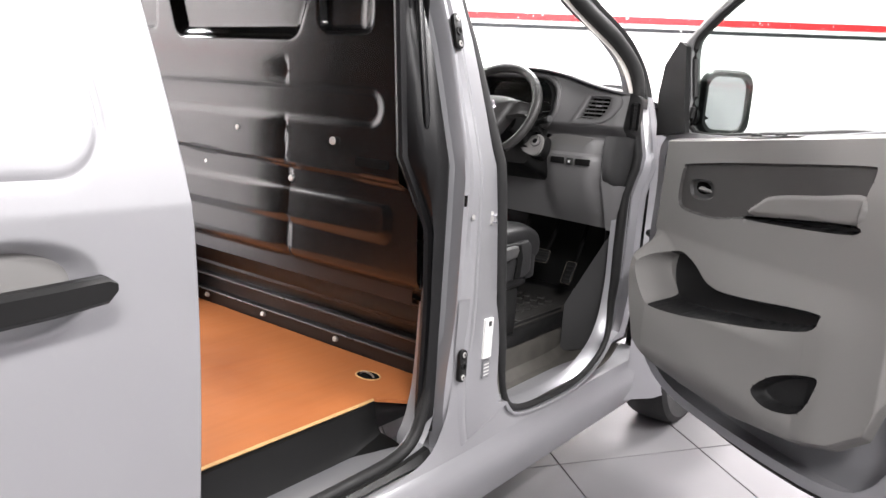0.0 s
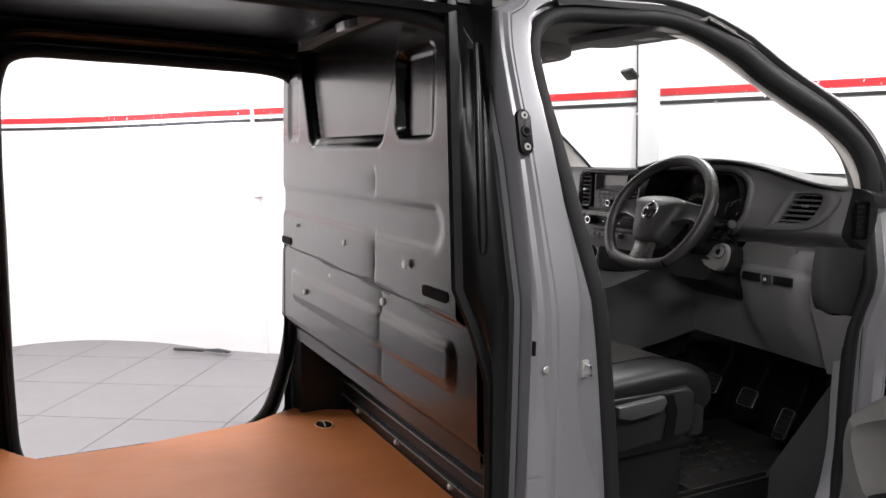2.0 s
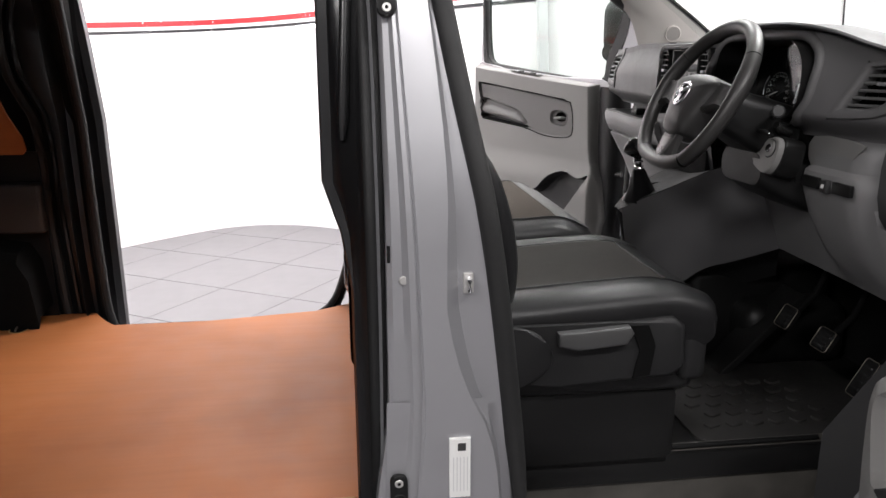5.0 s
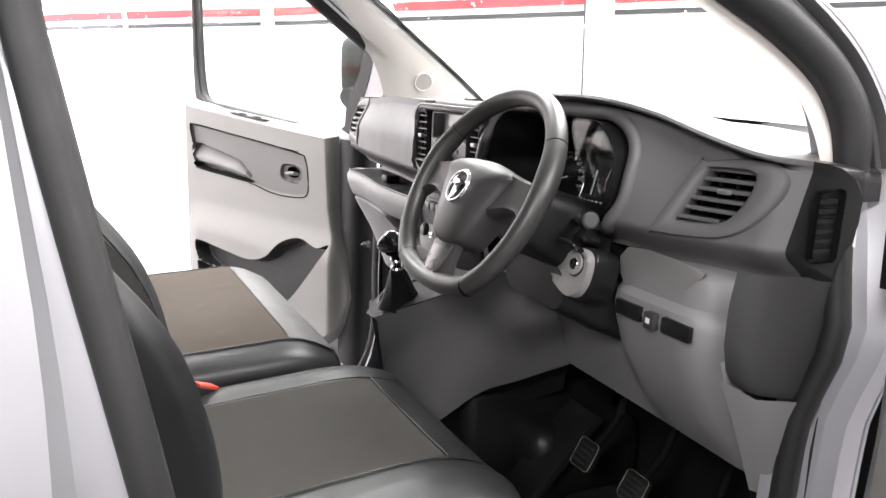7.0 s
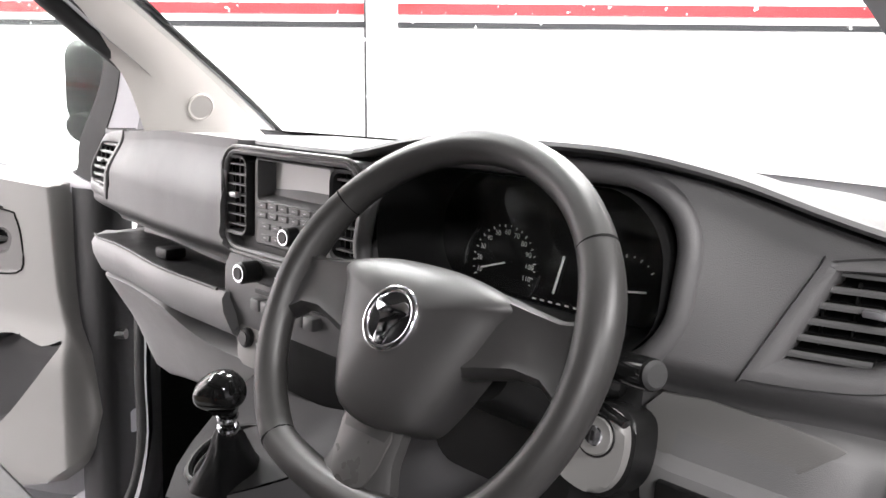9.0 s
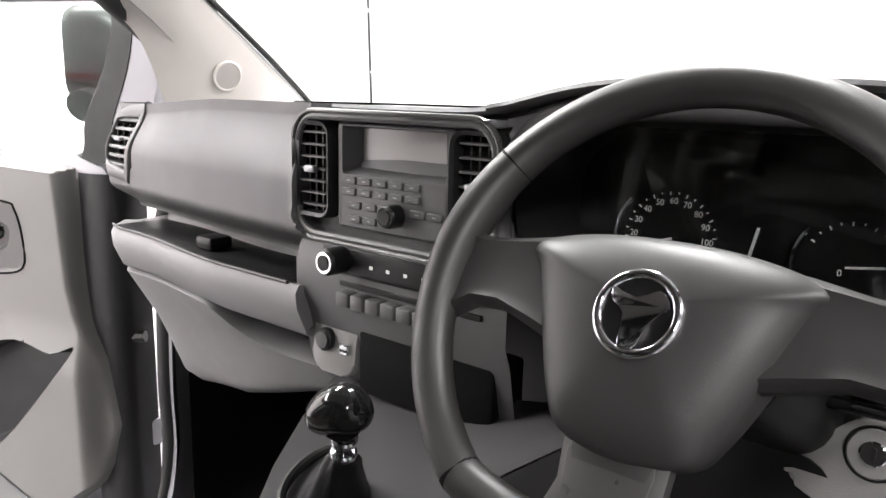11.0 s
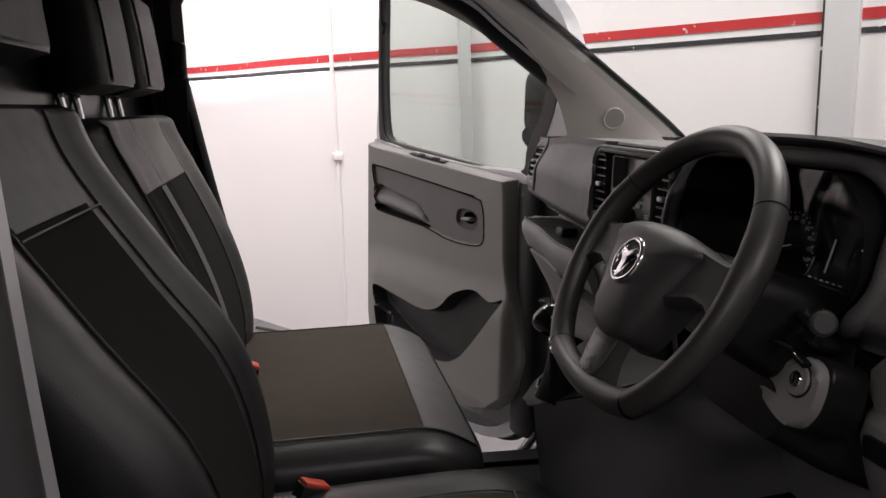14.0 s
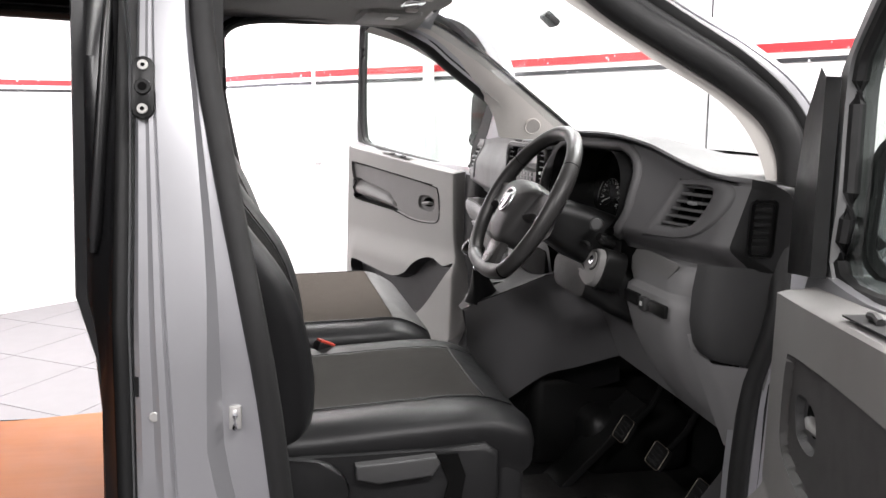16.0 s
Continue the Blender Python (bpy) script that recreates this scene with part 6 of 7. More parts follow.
# ---- cab shell ----
for s in (-1, 1):
    if s < 0:
        dr = [on_side(p, 0.030, s) for p in ((0.872, 1.33), (0.872, 1.40), (0.862, 1.455), (0.828, 1.515), (0.775, 1.560), (0.68, 1.615), (0.58, 1.68), (0.46, 1.745), (0.36, 1.772))]
    else:
        dr = [Vector((x + 0.036 * sstep(1.80, 1.65, z), 0.694 - 0.25 * max(0, z - 1.60), z)) for x, z in ((0.835, 1.33), (0.825, 1.40), (0.807, 1.462), (0.784, 1.526), (0.755, 1.571), (0.687, 1.62), (0.62, 1.664), (0.50, 1.735), (0.36, 1.775))]
    wd = [(1.125, s * 0.60, 1.40), (1.09, s * 0.585, 1.44), (1.02, s * 0.577, 1.495), (0.93, s * 0.568, 1.56), (0.85, s * 0.56, 1.62), (0.70, s * 0.545, 1.715), (0.60, s * 0.535, 1.77), (0.52, s * 0.525, 1.80), (0.46, s * 0.52, 1.82)]
    se = [on_side(p, 0.022, s) for p in ((0.905, 1.31), (0.922, 1.38), (0.918, 1.46), (0.88, 1.533), (0.81, 1.588), (0.72, 1.642), (0.63, 1.697), (0.50, 1.77), (0.38, 1.803))]
    wd = [(x, y - 0.09, z) for x, y, z in wd] if s < 0 else [(1.15, 0.655, 1.43), (1.09, 0.65, 1.478), (1.01, 0.635, 1.533), (0.93, 0.625, 1.587), (0.844, 0.615, 1.645), (0.72, 0.60, 1.725), (0.62, 0.585, 1.78), (0.53, 0.56, 1.81), (0.46, 0.54, 1.825)]
    W, D, S = smooth_loop(wd, 5, False), smooth_loop(dr, 5, False), smooth_loop(se, 5, False)
    bulge = Vector((-0.006 if s < 0 else -0.018, -s * 0.012, 0.0))
    rows = [[w.lerp(d, t) + bulge * math.sin(math.pi * t * 0.85) for t in np.linspace(0, 1, 9)] + [d.lerp(e, t) + bulge * 0.45 * (1 - t) for t in (0.35, 0.7, 1.0)] for w, d, e in zip(W, D, S)]
    part("pillar_trim", loft(rows, False), LIGHT_TRIM, body, "light grey windscreen pillar trim", smooth=60)
    part("screen_seal", tube([p + (Vector((0.012, 0.004, 0.006)) if s > 0 else Vector((-0.004, 0.0, -0.010))) for p in W], 0.006, 8), BLACK_PLASTIC, body, "black windscreen edge")
    out = [p + (Vector((0.012, 0.012, 0.002)) if s > 0 else Vector((0.006, 0.0, -0.002))) for p in W]
    D2 = [on_side((q.x + 0.022, q.z + 0.015), 0.004, s) if s > 0 else on_side((q.x + 0.03, q.z + 0.035), 0.03, s) for q in S]
    part("pillar_skin", loft([[a, a.lerp(b, 0.5) + (Vector((0.012, s * 0.008, 0.008)) if s < 0 else Vector((0.004, 0.004, 0.0))), b] for a, b in zip(out, D2)], False), SILVER, body, "silver outer windscreen pillar")
    best = min(((abs(rows[i][j].x - (0.89 if s < 0 else 0.943)) + abs(rows[i][j].z - 1.503), i, j) for i in range(2, len(rows) - 2) for j in range(2, 8)))
    c = rows[best[1]][best[2]].copy()
    nrm = (rows[best[1] + 2][best[2]] - rows[best[1] - 2][best[2]]).cross(rows[best[1]][best[2] + 1] - rows[best[1]][best[2] - 1]).normalized()
    nrm = nrm if nrm.x < 0 else -nrm
    sp = thing("tweeter_grille", c, "round light grey tweeter grille in the pillar trim", "speaker grille", "tweeter grilles")
    part("rim", tube([c + nrm * 0.002 + 0.026 * (math.cos(a) * nrm.orthogonal().normalized() + math.sin(a) * nrm.cross(nrm.orthogonal().normalized())) for a in np.linspace(0, 2 * math.pi, 28, endpoint=False)], 0.003, 8, True), LIGHT_TRIM, sp)
    part("mesh_disc", cyl(c - nrm * 0.006, nrm, 0.0245, 0.009, 24), GRILLE, sp)

ws_rows = []
for y in np.linspace(-0.63, 0.63, 15):
    b = 1.16 - 0.22 * y * y
    ws_rows.append([(b + (0.50 - 0.08 * y * y - b) * t, y * (1 - 0.11 * t) - 0.045, 1.435 + (1.85 - 0.09 * y * y - 1.435) * t + 0.03 * math.sin(math.pi * t)) for t in np.linspace(0, 1, 9)])
wind = thing("windscreen", (0.85, 0, 1.6), "clear laminated windscreen with a narrow black printed edge", "windscreen")
wsg = part("glass", loft(ws_rows, False), SCREEN_GLASS, wind, "lightly tinted windscreen glass")
part("edge_band", loft([[Vector(row[0]) + Vector((-0.004, 0, -0.002)), Vector(row[0]).lerp(Vector(row[1]), 0.35) + Vector((-0.004, 0, -0.002))] for row in ws_rows], False), SHINY_BLACK, wind, "black printed lower edge")
part("edge_band", loft([[Vector(row[-1]) + Vector((-0.004, 0, -0.004)), Vector(row[-1]).lerp(Vector(row[-2]), 0.5) + Vector((-0.004, 0, -0.004))] for row in ws_rows[2:-2]], False), SHINY_BLACK, wind, "black printed upper edge")
sens = thing("rain_sensor", (0.72, -0.04, 1.75), "small black rain sensor stuck on the windscreen", "sensor")
part("case", box(-0.022, 0.022, -0.026, 0.026, -0.009, 0.009, 0.006, 3, m=Matrix.Translation((0.725, -0.038, 1.757)) @ pose(0, 0, 0, 0, 38, 0)), BLACK_PLASTIC, sens)

# overhead console, grab handle, visor
oh = thing("overhead_console", (0.36, 0.0, 1.80), "grey overhead console with a reading lamp", "overhead console")
part("body", slab(smooth_loop([(-0.15, -0.10), (-0.16, 0.05), (-0.10, 0.12), (0.10, 0.12), (0.16, 0.05), (0.15, -0.10)], 4), 0.03, axes((0.36, 0.06, 1.815), (0, 1, 0), (1, 0, 0)), 0.01, 3), HEADLINER, oh)
part("lamp", slab(rrect(0.10, 0.05, 0.012, 4), 0.004, axes((0.40, 0.06, 1.785), (0, 1, 0), (1, 0, 0)), 0.001), CHROME, oh, "clear reading lamp")
for y in (-0.04, 0.16):
    part("switch", box(0.40, 0.43, y - 0.015, y + 0.015, 1.778, 1.79, 0.003), LIGHT_TRIM, oh, "pale square switch")
visor = thing("sun_visor", (0.40, 0.36, 1.79), "grey folded sun visor", "sun visor", "sun visors")
part("panel", slab(rrect(0.34, 0.15, 0.03, 5), 0.018, axes((0.38, 0.36, 1.798), (0, 1, 0.03), (1, 0, 0.02)), 0.007, 3), HEADLINER, visor)
part("label", slab(rrect(0.07, 0.03, 0.002, 2), 0.001, axes((0.385, 0.30, 1.777), (0, 1, 0.03), (1, 0, 0.02)), 0), WHITE_LABEL, visor, "small white label")
copy = copy_thing(visor, VAN @ Matrix.Translation((0.40, -0.42, 1.79)))

# ---- load bay ----
def bulk_x(y, z):
    """The pressed bulkhead's surface: raised and sunk fields in a flat sheet."""
    x = -0.236
    # window pressing, sunk, with a shelf along its foot, open to the top
    w = rbox(y, z, 0.062 + 0.0 * z, 1.70, 0.285 + 0.36 * (z - 1.50), 0.205, 0.035)
    x += 0.018 * sstep(0.004, -0.018, w) + 0.012 * sstep(-0.022, -0.034, w)
    # small pressing beside it, with a slanting outer flank
    w = rbox(y, z, -0.405, 1.61, 0.100 + 0.2 * (z - 1.6) * 0.2, 0.098, 0.03)
    x += 0.022 * sstep(0.002, -0.010, w) * sstep(-0.515, -0.440, y)
    w = rbox(y, z, 0.52, 1.62, 0.060, 0.10, 0.025)
    x += 0.008 * sstep(0.003, -0.012, w)
    # a broad sunk band, closed round at the driver's end, and two folds
    w = rbox(y, z, 0.45, 1.322, 1.0, 0.052, 0.05)
    x += 0.007 * sstep(0.006, -0.024, w)
    f = max(0.0, y + 0.178)
    if y > -0.184:
        k = math.exp(-f / 0.05) * sstep(-0.184, -0.178, y)
        x += 0.010 * k * sstep(1.29, 1.25, z) + 0.007 * k * sstep(1.37, 1.39, z) * sstep(1.45, 1.42, z)
    # lower sheet, standing proud, with its own long swage
    x += 0.022 * sstep(1.158, 1.140, z - 0.02 * y)
    w = rbox(y, z, 0.02, 1.03, 0.60, 0.055, 0.035)
    x -= 0.008 * sstep(0.0, -0.022, w)
    x += 0.045 * sstep(0.90, 0.835, z)
    return x


bulk = thing("bulkhead", (-0.235, 0, 0.5), "dark grey painted steel bulkhead with pressed ribs and bolts", "bulkhead", shift=(0.016, -0.018, 0.004))


def bulk_edge(z):
    """The sheet's half widths to the two sides at a height."""
    left = interp(z, [0.83, 0.86, 1.14, 1.16, 1.70, 1.76, 1.80], [0.70, 0.752, 0.735, 0.648, 0.640, 0.62, 0.55])
    right = interp(z, [0.83, 1.10, 1.14, 1.76, 1.80], [0.68, 0.662, 0.615, 0.555, 0.54])
    return left, right


rows = []
NZ, NY = 130, 150
for j in range(NZ + 1):
    z = 0.832 + (1.815 - 0.832) * j / NZ
    l, r = bulk_edge(z)
    rows.append([(bulk_x(-r + (l + r) * i / NY, z), -r + (l + r) * i / NY, z) for i in range(NY + 1)])
front = [[(x + 0.004, y, z) for x, y, z in row] for row in rows]
bm = loft(rows, False)
part("upper_panel", bm, BULKHEAD, bulk, "pressed dark grey upper sheet")
part("cab_side_panel", loft([[(-0.185, -0.64, z), (-0.185, 0.66, z)] for z in (0.82, 1.82)], False), BLACK_PAINT, bulk, "black cab side of the bulkhead")
# the foot of the bulkhead, with long ribs
prof = [(-0.165, 0.838), (-0.135, 0.825), (-0.118, 0.806), (-0.116, 0.794), (-0.098, 0.786), (-0.040, 0.712), (-0.040, 0.700), (-0.018, 0.690), (-0.002, 0.660), (0.003, 0.648), (-0.007, 0.641), (-0.008, 0.632), (0.006, 0.624), (0.010, 0.578), (0.000, 0.571), (-0.001, 0.562), (0.016, 0.553), (0.020, 0.495)]
prof = [(x - 0.012, z + 0.10 * (0.838 - z)) for x, z in prof]
part("foot", loft([[(x, y, z) for x, z in prof] for y in (-0.70, -0.3, 0.2, 0.66)], False), BLACK_PAINT, bulk, "black ribbed foot of the bulkhead", smooth=30)
# tubes along the black ribs, paler to paint the reflections on them
for x, z in ((-0.129, 0.805), (-0.021, 0.657), (-0.014, 0.594)):
    part("rib", tube([(x, -0.69, z), (x, -0.2, z), (x, 0.655, z)], 0.0042, 8), SATIN_DARK, bulk, "rib of the foot, its highlight put into a paler colour")
part("foot_end", loft([[(-0.17, 0.66, z), (-0.17, 0.775, z)] for z in (0.49, 0.84)] , False), BLACK_PAINT, bulk)
part("foot_return", loft([[(-0.17, 0.66, z), (0.03, 0.66, z)] for z in (0.49, 0.84)], False), BLACK_PAINT, bulk)
for y in (0.52, 0.19, -0.175, -0.532):
    part("floor_bolt", cyl((0.010, y, 0.566), (-1, 0, 0.25), 0.0095, 0.016, 12, 0.002), ZINC, bulk, "zinc bolt")
for x, y, z, r in ((-0.232, 0.034, 1.234, 0.008), (-0.24, -0.383, 1.229, 0.011), (-0.188, -0.603, 1.097, 0.013), (-0.212, -0.19, 1.106, 0.010), (-0.206, 0.224, 1.113, 0.008), (-0.236, 0.47, 1.245, 0.006), (-0.190, -0.312, 0.99, 0.012), (-0.222, 0.43, 1.03, 0.010)):
    b = part("bolt", cyl((x - 0.002, y, z), (-1, 0, 0), r, 0.006, 10, 0.0015), ZINC, bulk, "zinc bolt")
for y, w in ((-0.521, 0.058), (0.602, 0.055)):
    # the slots' dark depth is painted on as near-black plates
    part("slot", slab(rrect(w * 2, 0.024, 0.009, 4), 0.003, axes((bulk_x(y, 1.183) - 0.003, y, 1.183), (0, 1, 0), (0, 0, 1)), 0), BLACK_VOID, bulk, "oval slot")
lamp = thing("load_bay_lamp", (-0.25, -0.208, 1.775), "small clear load bay lamp under the roof", "lamp")
part("lens", slab(rrect(0.075, 0.035, 0.012, 4), 0.02, axes((-0.30, -0.205, 1.792), (0, 1, 0), (1, 0, 0.25)), 0.006, 3), SATIN, lamp)

# black inner pillars beside the bulkhead
for s in (-1, 1):
    zz = np.linspace(0.5, 1.84, 16)
    if s < 0:
        part("pillar_rib", tube([(-0.176, -0.612, 1.70), (-0.182, -0.635, 1.60), (-0.190, -0.665, 1.45), (-0.197, -0.692, 1.32), (-0.199, -0.697, 1.29)], [0.006, 0.0095, 0.0095, 0.0095, 0.005], 10), BLACK_PAINT, body, "black pillar rib")
        rows = []
        for z in zz:
            e = -bulk_edge(max(z, 0.84))[1] - 0.020
            lowz = 0.014 + 0.045 * sstep(1.15, 1.11, z)
            far = -(side_y(z) - 0.05)
            rows.append([(-0.230 + lowz, e + 0.004, z), (-0.246 + lowz, e - 0.004, z), (-0.252 + lowz, e - 0.016, z), (-0.248 + lowz, e - 0.026, z), (-0.232 + lowz, e - 0.030, z), (-0.222 + lowz * 0.7, e - 0.026 + 0.2 * (far - e), z), (-0.205 + lowz * 0.3, e + 0.62 * (far - e) - 0.004, z), (-0.178, e + 0.8 * (far - e), z), (-0.168, far, z)])
        part("inner_pillar", loft(rows, False), BLACK_PAINT, body, "black painted inner door pillar")
    else:
        part("inner_pillar", loft([[(-0.20, (side_y(z) - 0.105), z), (-0.172, (side_y(z) - 0.085), z), (-0.168, (side_y(z) - 0.05), z)] for z in zz], False), BLACK_PAINT, body, "black painted inner door pillar")
    # closing sheet between the pillar and the cab
    part("pillar_trim_panel", loft([[(-0.165, s * (side_y(z) - 0.06), z), (-0.10, s * (side_y(z) - 0.075), z), (-0.02 - (0.058 if s > 0 else 0), s * (side_y(z) - 0.06), z)] for z in zz[:-1]], False), DARK_TRIM, body, "dark inner pillar trim")

# door pillar fittings on the driver's side
for z0, y0, lab in ((1.525, -0.708, "upper"), (0.685, -0.796, "lower")):
    g = thing("door_guide_plate", (-0.127, y0, z0), "black door guide plate held by two screws", "door guide", "door guides")
    n = Vector((0, -1, 0.25 if lab == "upper" else 0.0)).normalized()
    gm = axes((-0.123, y0, z0), (1, 0, 0), Vector((0, 0.25 if lab == "upper" else 0.0, 1)))
    if (gm.to_3x3() @ Vector((0, 0, 1))).y > 0:
        gm = gm @ pose(0, 0, 0, 0, 180, 0)
    part("plate", slab(rrect(0.030, 0.088, 0.013, 6), 0.010, gm, 0.003), BLACK_PLASTIC, g)
    for v in (-0.031, 0.031):
        part("screw", cyl(gm @ Vector((0, v, 0.010)), gm.to_3x3() @ Vector((0, 0, 1)), 0.0075, 0.003, 14, 0.001), ZINC, g, "zinc screw")
        # shade in the screw sockets and bush hole is near-black discs
        part("screw_socket", cyl(gm @ Vector((0, v, 0.0125)), gm.to_3x3() @ Vector((0, 0, 1)), 0.0032, 0.001, 6), BLACK_VOID, g)
    part("bush", cyl(gm @ Vector((0, 0, 0.009)), gm.to_3x3() @ Vector((0, 0, 1)), 0.011, 0.005, 18, 0.001), BLACK_PLASTIC, g)
    part("bush_hole", cyl(gm @ Vector((0, 0, 0.0135)), gm.to_3x3() @ Vector((0, 0, 1)), 0.006, 0.001, 14), BLACK_VOID, g)
strk = thing("door_striker", (0.005, -0.815, 1.06), "bright steel door striker on the door pillar", "striker", shift=(0.0, 0.030, 0.0))
part("plate", box(-0.009, 0.009, -0.808, -0.78, 1.042, 1.078, 0.003), ZINC, strk)
part("loop", tube([(0.0, -0.80, 1.070), (0.0, -0.822, 1.068), (0.0, -0.824, 1.052), (0.0, -0.80, 1.050)], 0.0038, 10), CHROME, strk, "bright steel loop")
stk = thing("pillar_sticker", (-0.02, -0.806, 0.83), "white printed label stuck on the door pillar", "label", shift=(-0.002, 0.0, 0.015))
part("sheet", box(-0.034, 0.002, -0.8085, -0.80, 0.668, 0.779, 0), WHITE_LABEL, stk)
part("print_bar", box(-0.020, -0.006, -0.8092, -0.808, 0.757, 0.771, 0), DARK_TRIM, stk, "dark printed block")
for k in range(5):
    part("print_bar", box(-0.028 + 0.006 * k, -0.0265 + 0.006 * k, -0.8092, -0.808, 0.68, 0.745, 0), POST_GREY, stk, "grey printed bar")
stk2 = thing("pillar_sticker", (-0.01, -0.806, 0.68), "small grey printed label on the door pillar", "label", shift=(-0.002, 0.0, 0.012))
part("sheet", box(-0.030, 0.0, -0.8085, -0.80, 0.615, 0.662, 0), SATIN, stk2)
for k in range(4):
    part("print_bar", box(-0.027, -0.004, -0.8092, -0.808, 0.622 + 0.010 * k, 0.625 + 0.010 * k, 0), WHITE_LABEL, stk2)
stop_ = thing("door_stop", (0.913, -0.80, 1.2), "black rubber plug in the silver hinge pillar", "plug")
part("plug", cyl((0.925, -0.790, 1.203), (-0.25, -1, 0.12), 0.0135, 0.010, 20, 0.004), BLACK_PLASTIC, stop_)
lt = thing("black_tape_patch", (-0.13, -0.8, 1.06), "black patch on the door pillar edge", "patch", shift=(0.012, 0.012, 0.052))
part("patch", box(-0.146, -0.112, -0.797, -0.790, 1.05, 1.078, 0), BLACK_PLASTIC, lt)
part("rivet", cyl((-0.12, -0.803, 1.022), (0, -1, 0), 0.008, 0.004, 12, 0.002), ZINC, lt, "steel rivet")

# the pillar's foot, running into the sill
for s in (-1, 1):
    left = smooth_loop([(-0.140, 0.86, 0), (-0.143, 0.74, 0), (-0.150, 0.62, 0), (-0.172, 0.53, 0), (-0.24, 0.455, 0), (-0.42, 0.428, 0), (-0.66, 0.425, 0)], 4, False)
    right = smooth_loop([(0.030, 0.86, 0), (0.046, 0.74, 0), (0.062, 0.62, 0), (0.105, 0.515, 0), (0.20, 0.455, 0), (0.36, 0.428, 0), (0.62, 0.42, 0)], 4, False)
    rows = [[on_side(a.lerp(b, t), 0.0115 - 0.009 * math.sin(math.pi * t), s) for t in np.linspace(0, 1, 9)] for a, b in zip(left, right)]
    rows += [[p + Vector((0, s * dy, dz)) for p in rows[-1]] for dy, dz in ((0.012, -0.02), (0.017, -0.05))]
    part("pillar_foot", loft(rows, False), SILVER, body, "silver pillar foot running into the sill", smooth=60)

# cab step and scuff plate
for s in (-1, 1):
    rows = []
    for x in np.linspace(0.10, 0.90, 14):
        e = 0.06 * (abs((x - 0.5) / 0.4) ** 6)
        rows.append([(x, s * 0.575, 0.622), (x, s * 0.587, 0.612), (x, s * 0.594, 0.465 + e), (x, s * 0.62, 0.437 + e), (x, s * 0.72, 0.432 + e), (x, s * 0.75, 0.437 + e), (x, s * 0.775, 0.452 + e), (x, s * 0.79, 0.45 + e)])
    part("cab_step", loft(rows, False), STEP_PLASTIC, body, "scuffed dark plastic cab step")
part("step_edge", tube([(0.12, -0.585, 0.620), (0.5, -0.585, 0.620), (0.80, -0.585, 0.620)], 0.006, 8), BLACK_PLASTIC, body)
part("side_foot_trim", loft([[(0.80, -0.60, 0.455), (0.80, -0.60, 0.64)], [(0.88, -0.72, 0.48), (0.885, -0.72, 0.93)], [(0.93, -0.70, 0.5), (0.93, -0.69, 0.93)]], False), DARK_TRIM, body, "dark trim beside the footwell")

# black plastic step inside the side door
rows = []
for x in list(np.linspace(-1.04, -0.42, 10)) + [-0.36, -0.30, -0.26, -0.235, -0.215, -0.20]:
    e = 0.03 * sstep(-0.40, -0.22, x) ** 2 + 0.02 * sstep(-0.235, -0.178, x)
    rows.append([(x, -0.558, 0.532), (x, -0.572, 0.527 + e * 0.3), (x, -0.584, 0.435 + e), (x, -0.60, 0.412 + e), (x, -0.70, 0.402 + e), (x, -0.735, 0.412 + e), (x, -0.752, 0.448 + e * 0.5), (x, -0.77, 0.455 + e * 0.3), (x, -0.785, 0.445)])
part("load_step", loft(rows, False), BLACK_PLASTIC, body, "black plastic load step")
for i in range(3):
    for k in range(13):
        part("grip", box(-0.98 + 0.05 * k, -0.95 + 0.05 * k, -0.630 - 0.032 * i - 0.004, -0.630 - 0.032 * i + 0.004, 0.403, 0.4105, 0.002, 1), BLACK_PLASTIC, body)
# same well on the far side, plain
part("load_step", loft([[(x, 0.60, 0.532), (x, 0.64, 0.44), (x, 0.76, 0.43), (x, 0.79, 0.445)] for x in (-1.06, -0.25)], False), BLACK_PLASTIC, body, "black plastic load step")

# roof bows, header rail, wall lining, wheel arch, rear pillar
for x in (-1.45,):
    part("roof_bow", box(x - 0.035, x + 0.035, -0.56, 0.56, 1.80, 1.842, 0.010, 3), BLACK_PAINT, body, "black roof bow")
for s in (-1, 1):
    prof = [(0.50, 1.86), (0.515, 1.81), (0.55, 1.785), (0.585, 1.765), (0.60, 1.755), (0.61, 1.77)]
    part("roof_rail", loft([[(x, s * y, z) for y, z in prof] for x in (-2.35, -1.0, -0.20)], False), BLACK_PAINT, body, "black painted roof rail")
    part("cant_skin", loft([[(x, s * y, z) for y, z in ((0.640, 1.785), (0.625, 1.81), (0.60, 1.845), (0.58, 1.87), (0.56, 1.89))] for x in (-2.4, -1.0, -0.24)], False), SILVER, body, "silver roof edge")
    part("quarter_skin", loft([[on_side((x, z), 0.03 if s < 0 else -0.035, s) for z in (0.45, 0.8, 1.2, 1.5, 1.75)] for x in (-2.4, -1.14)], False), SILVER, body, "silver side panel behind the side door")
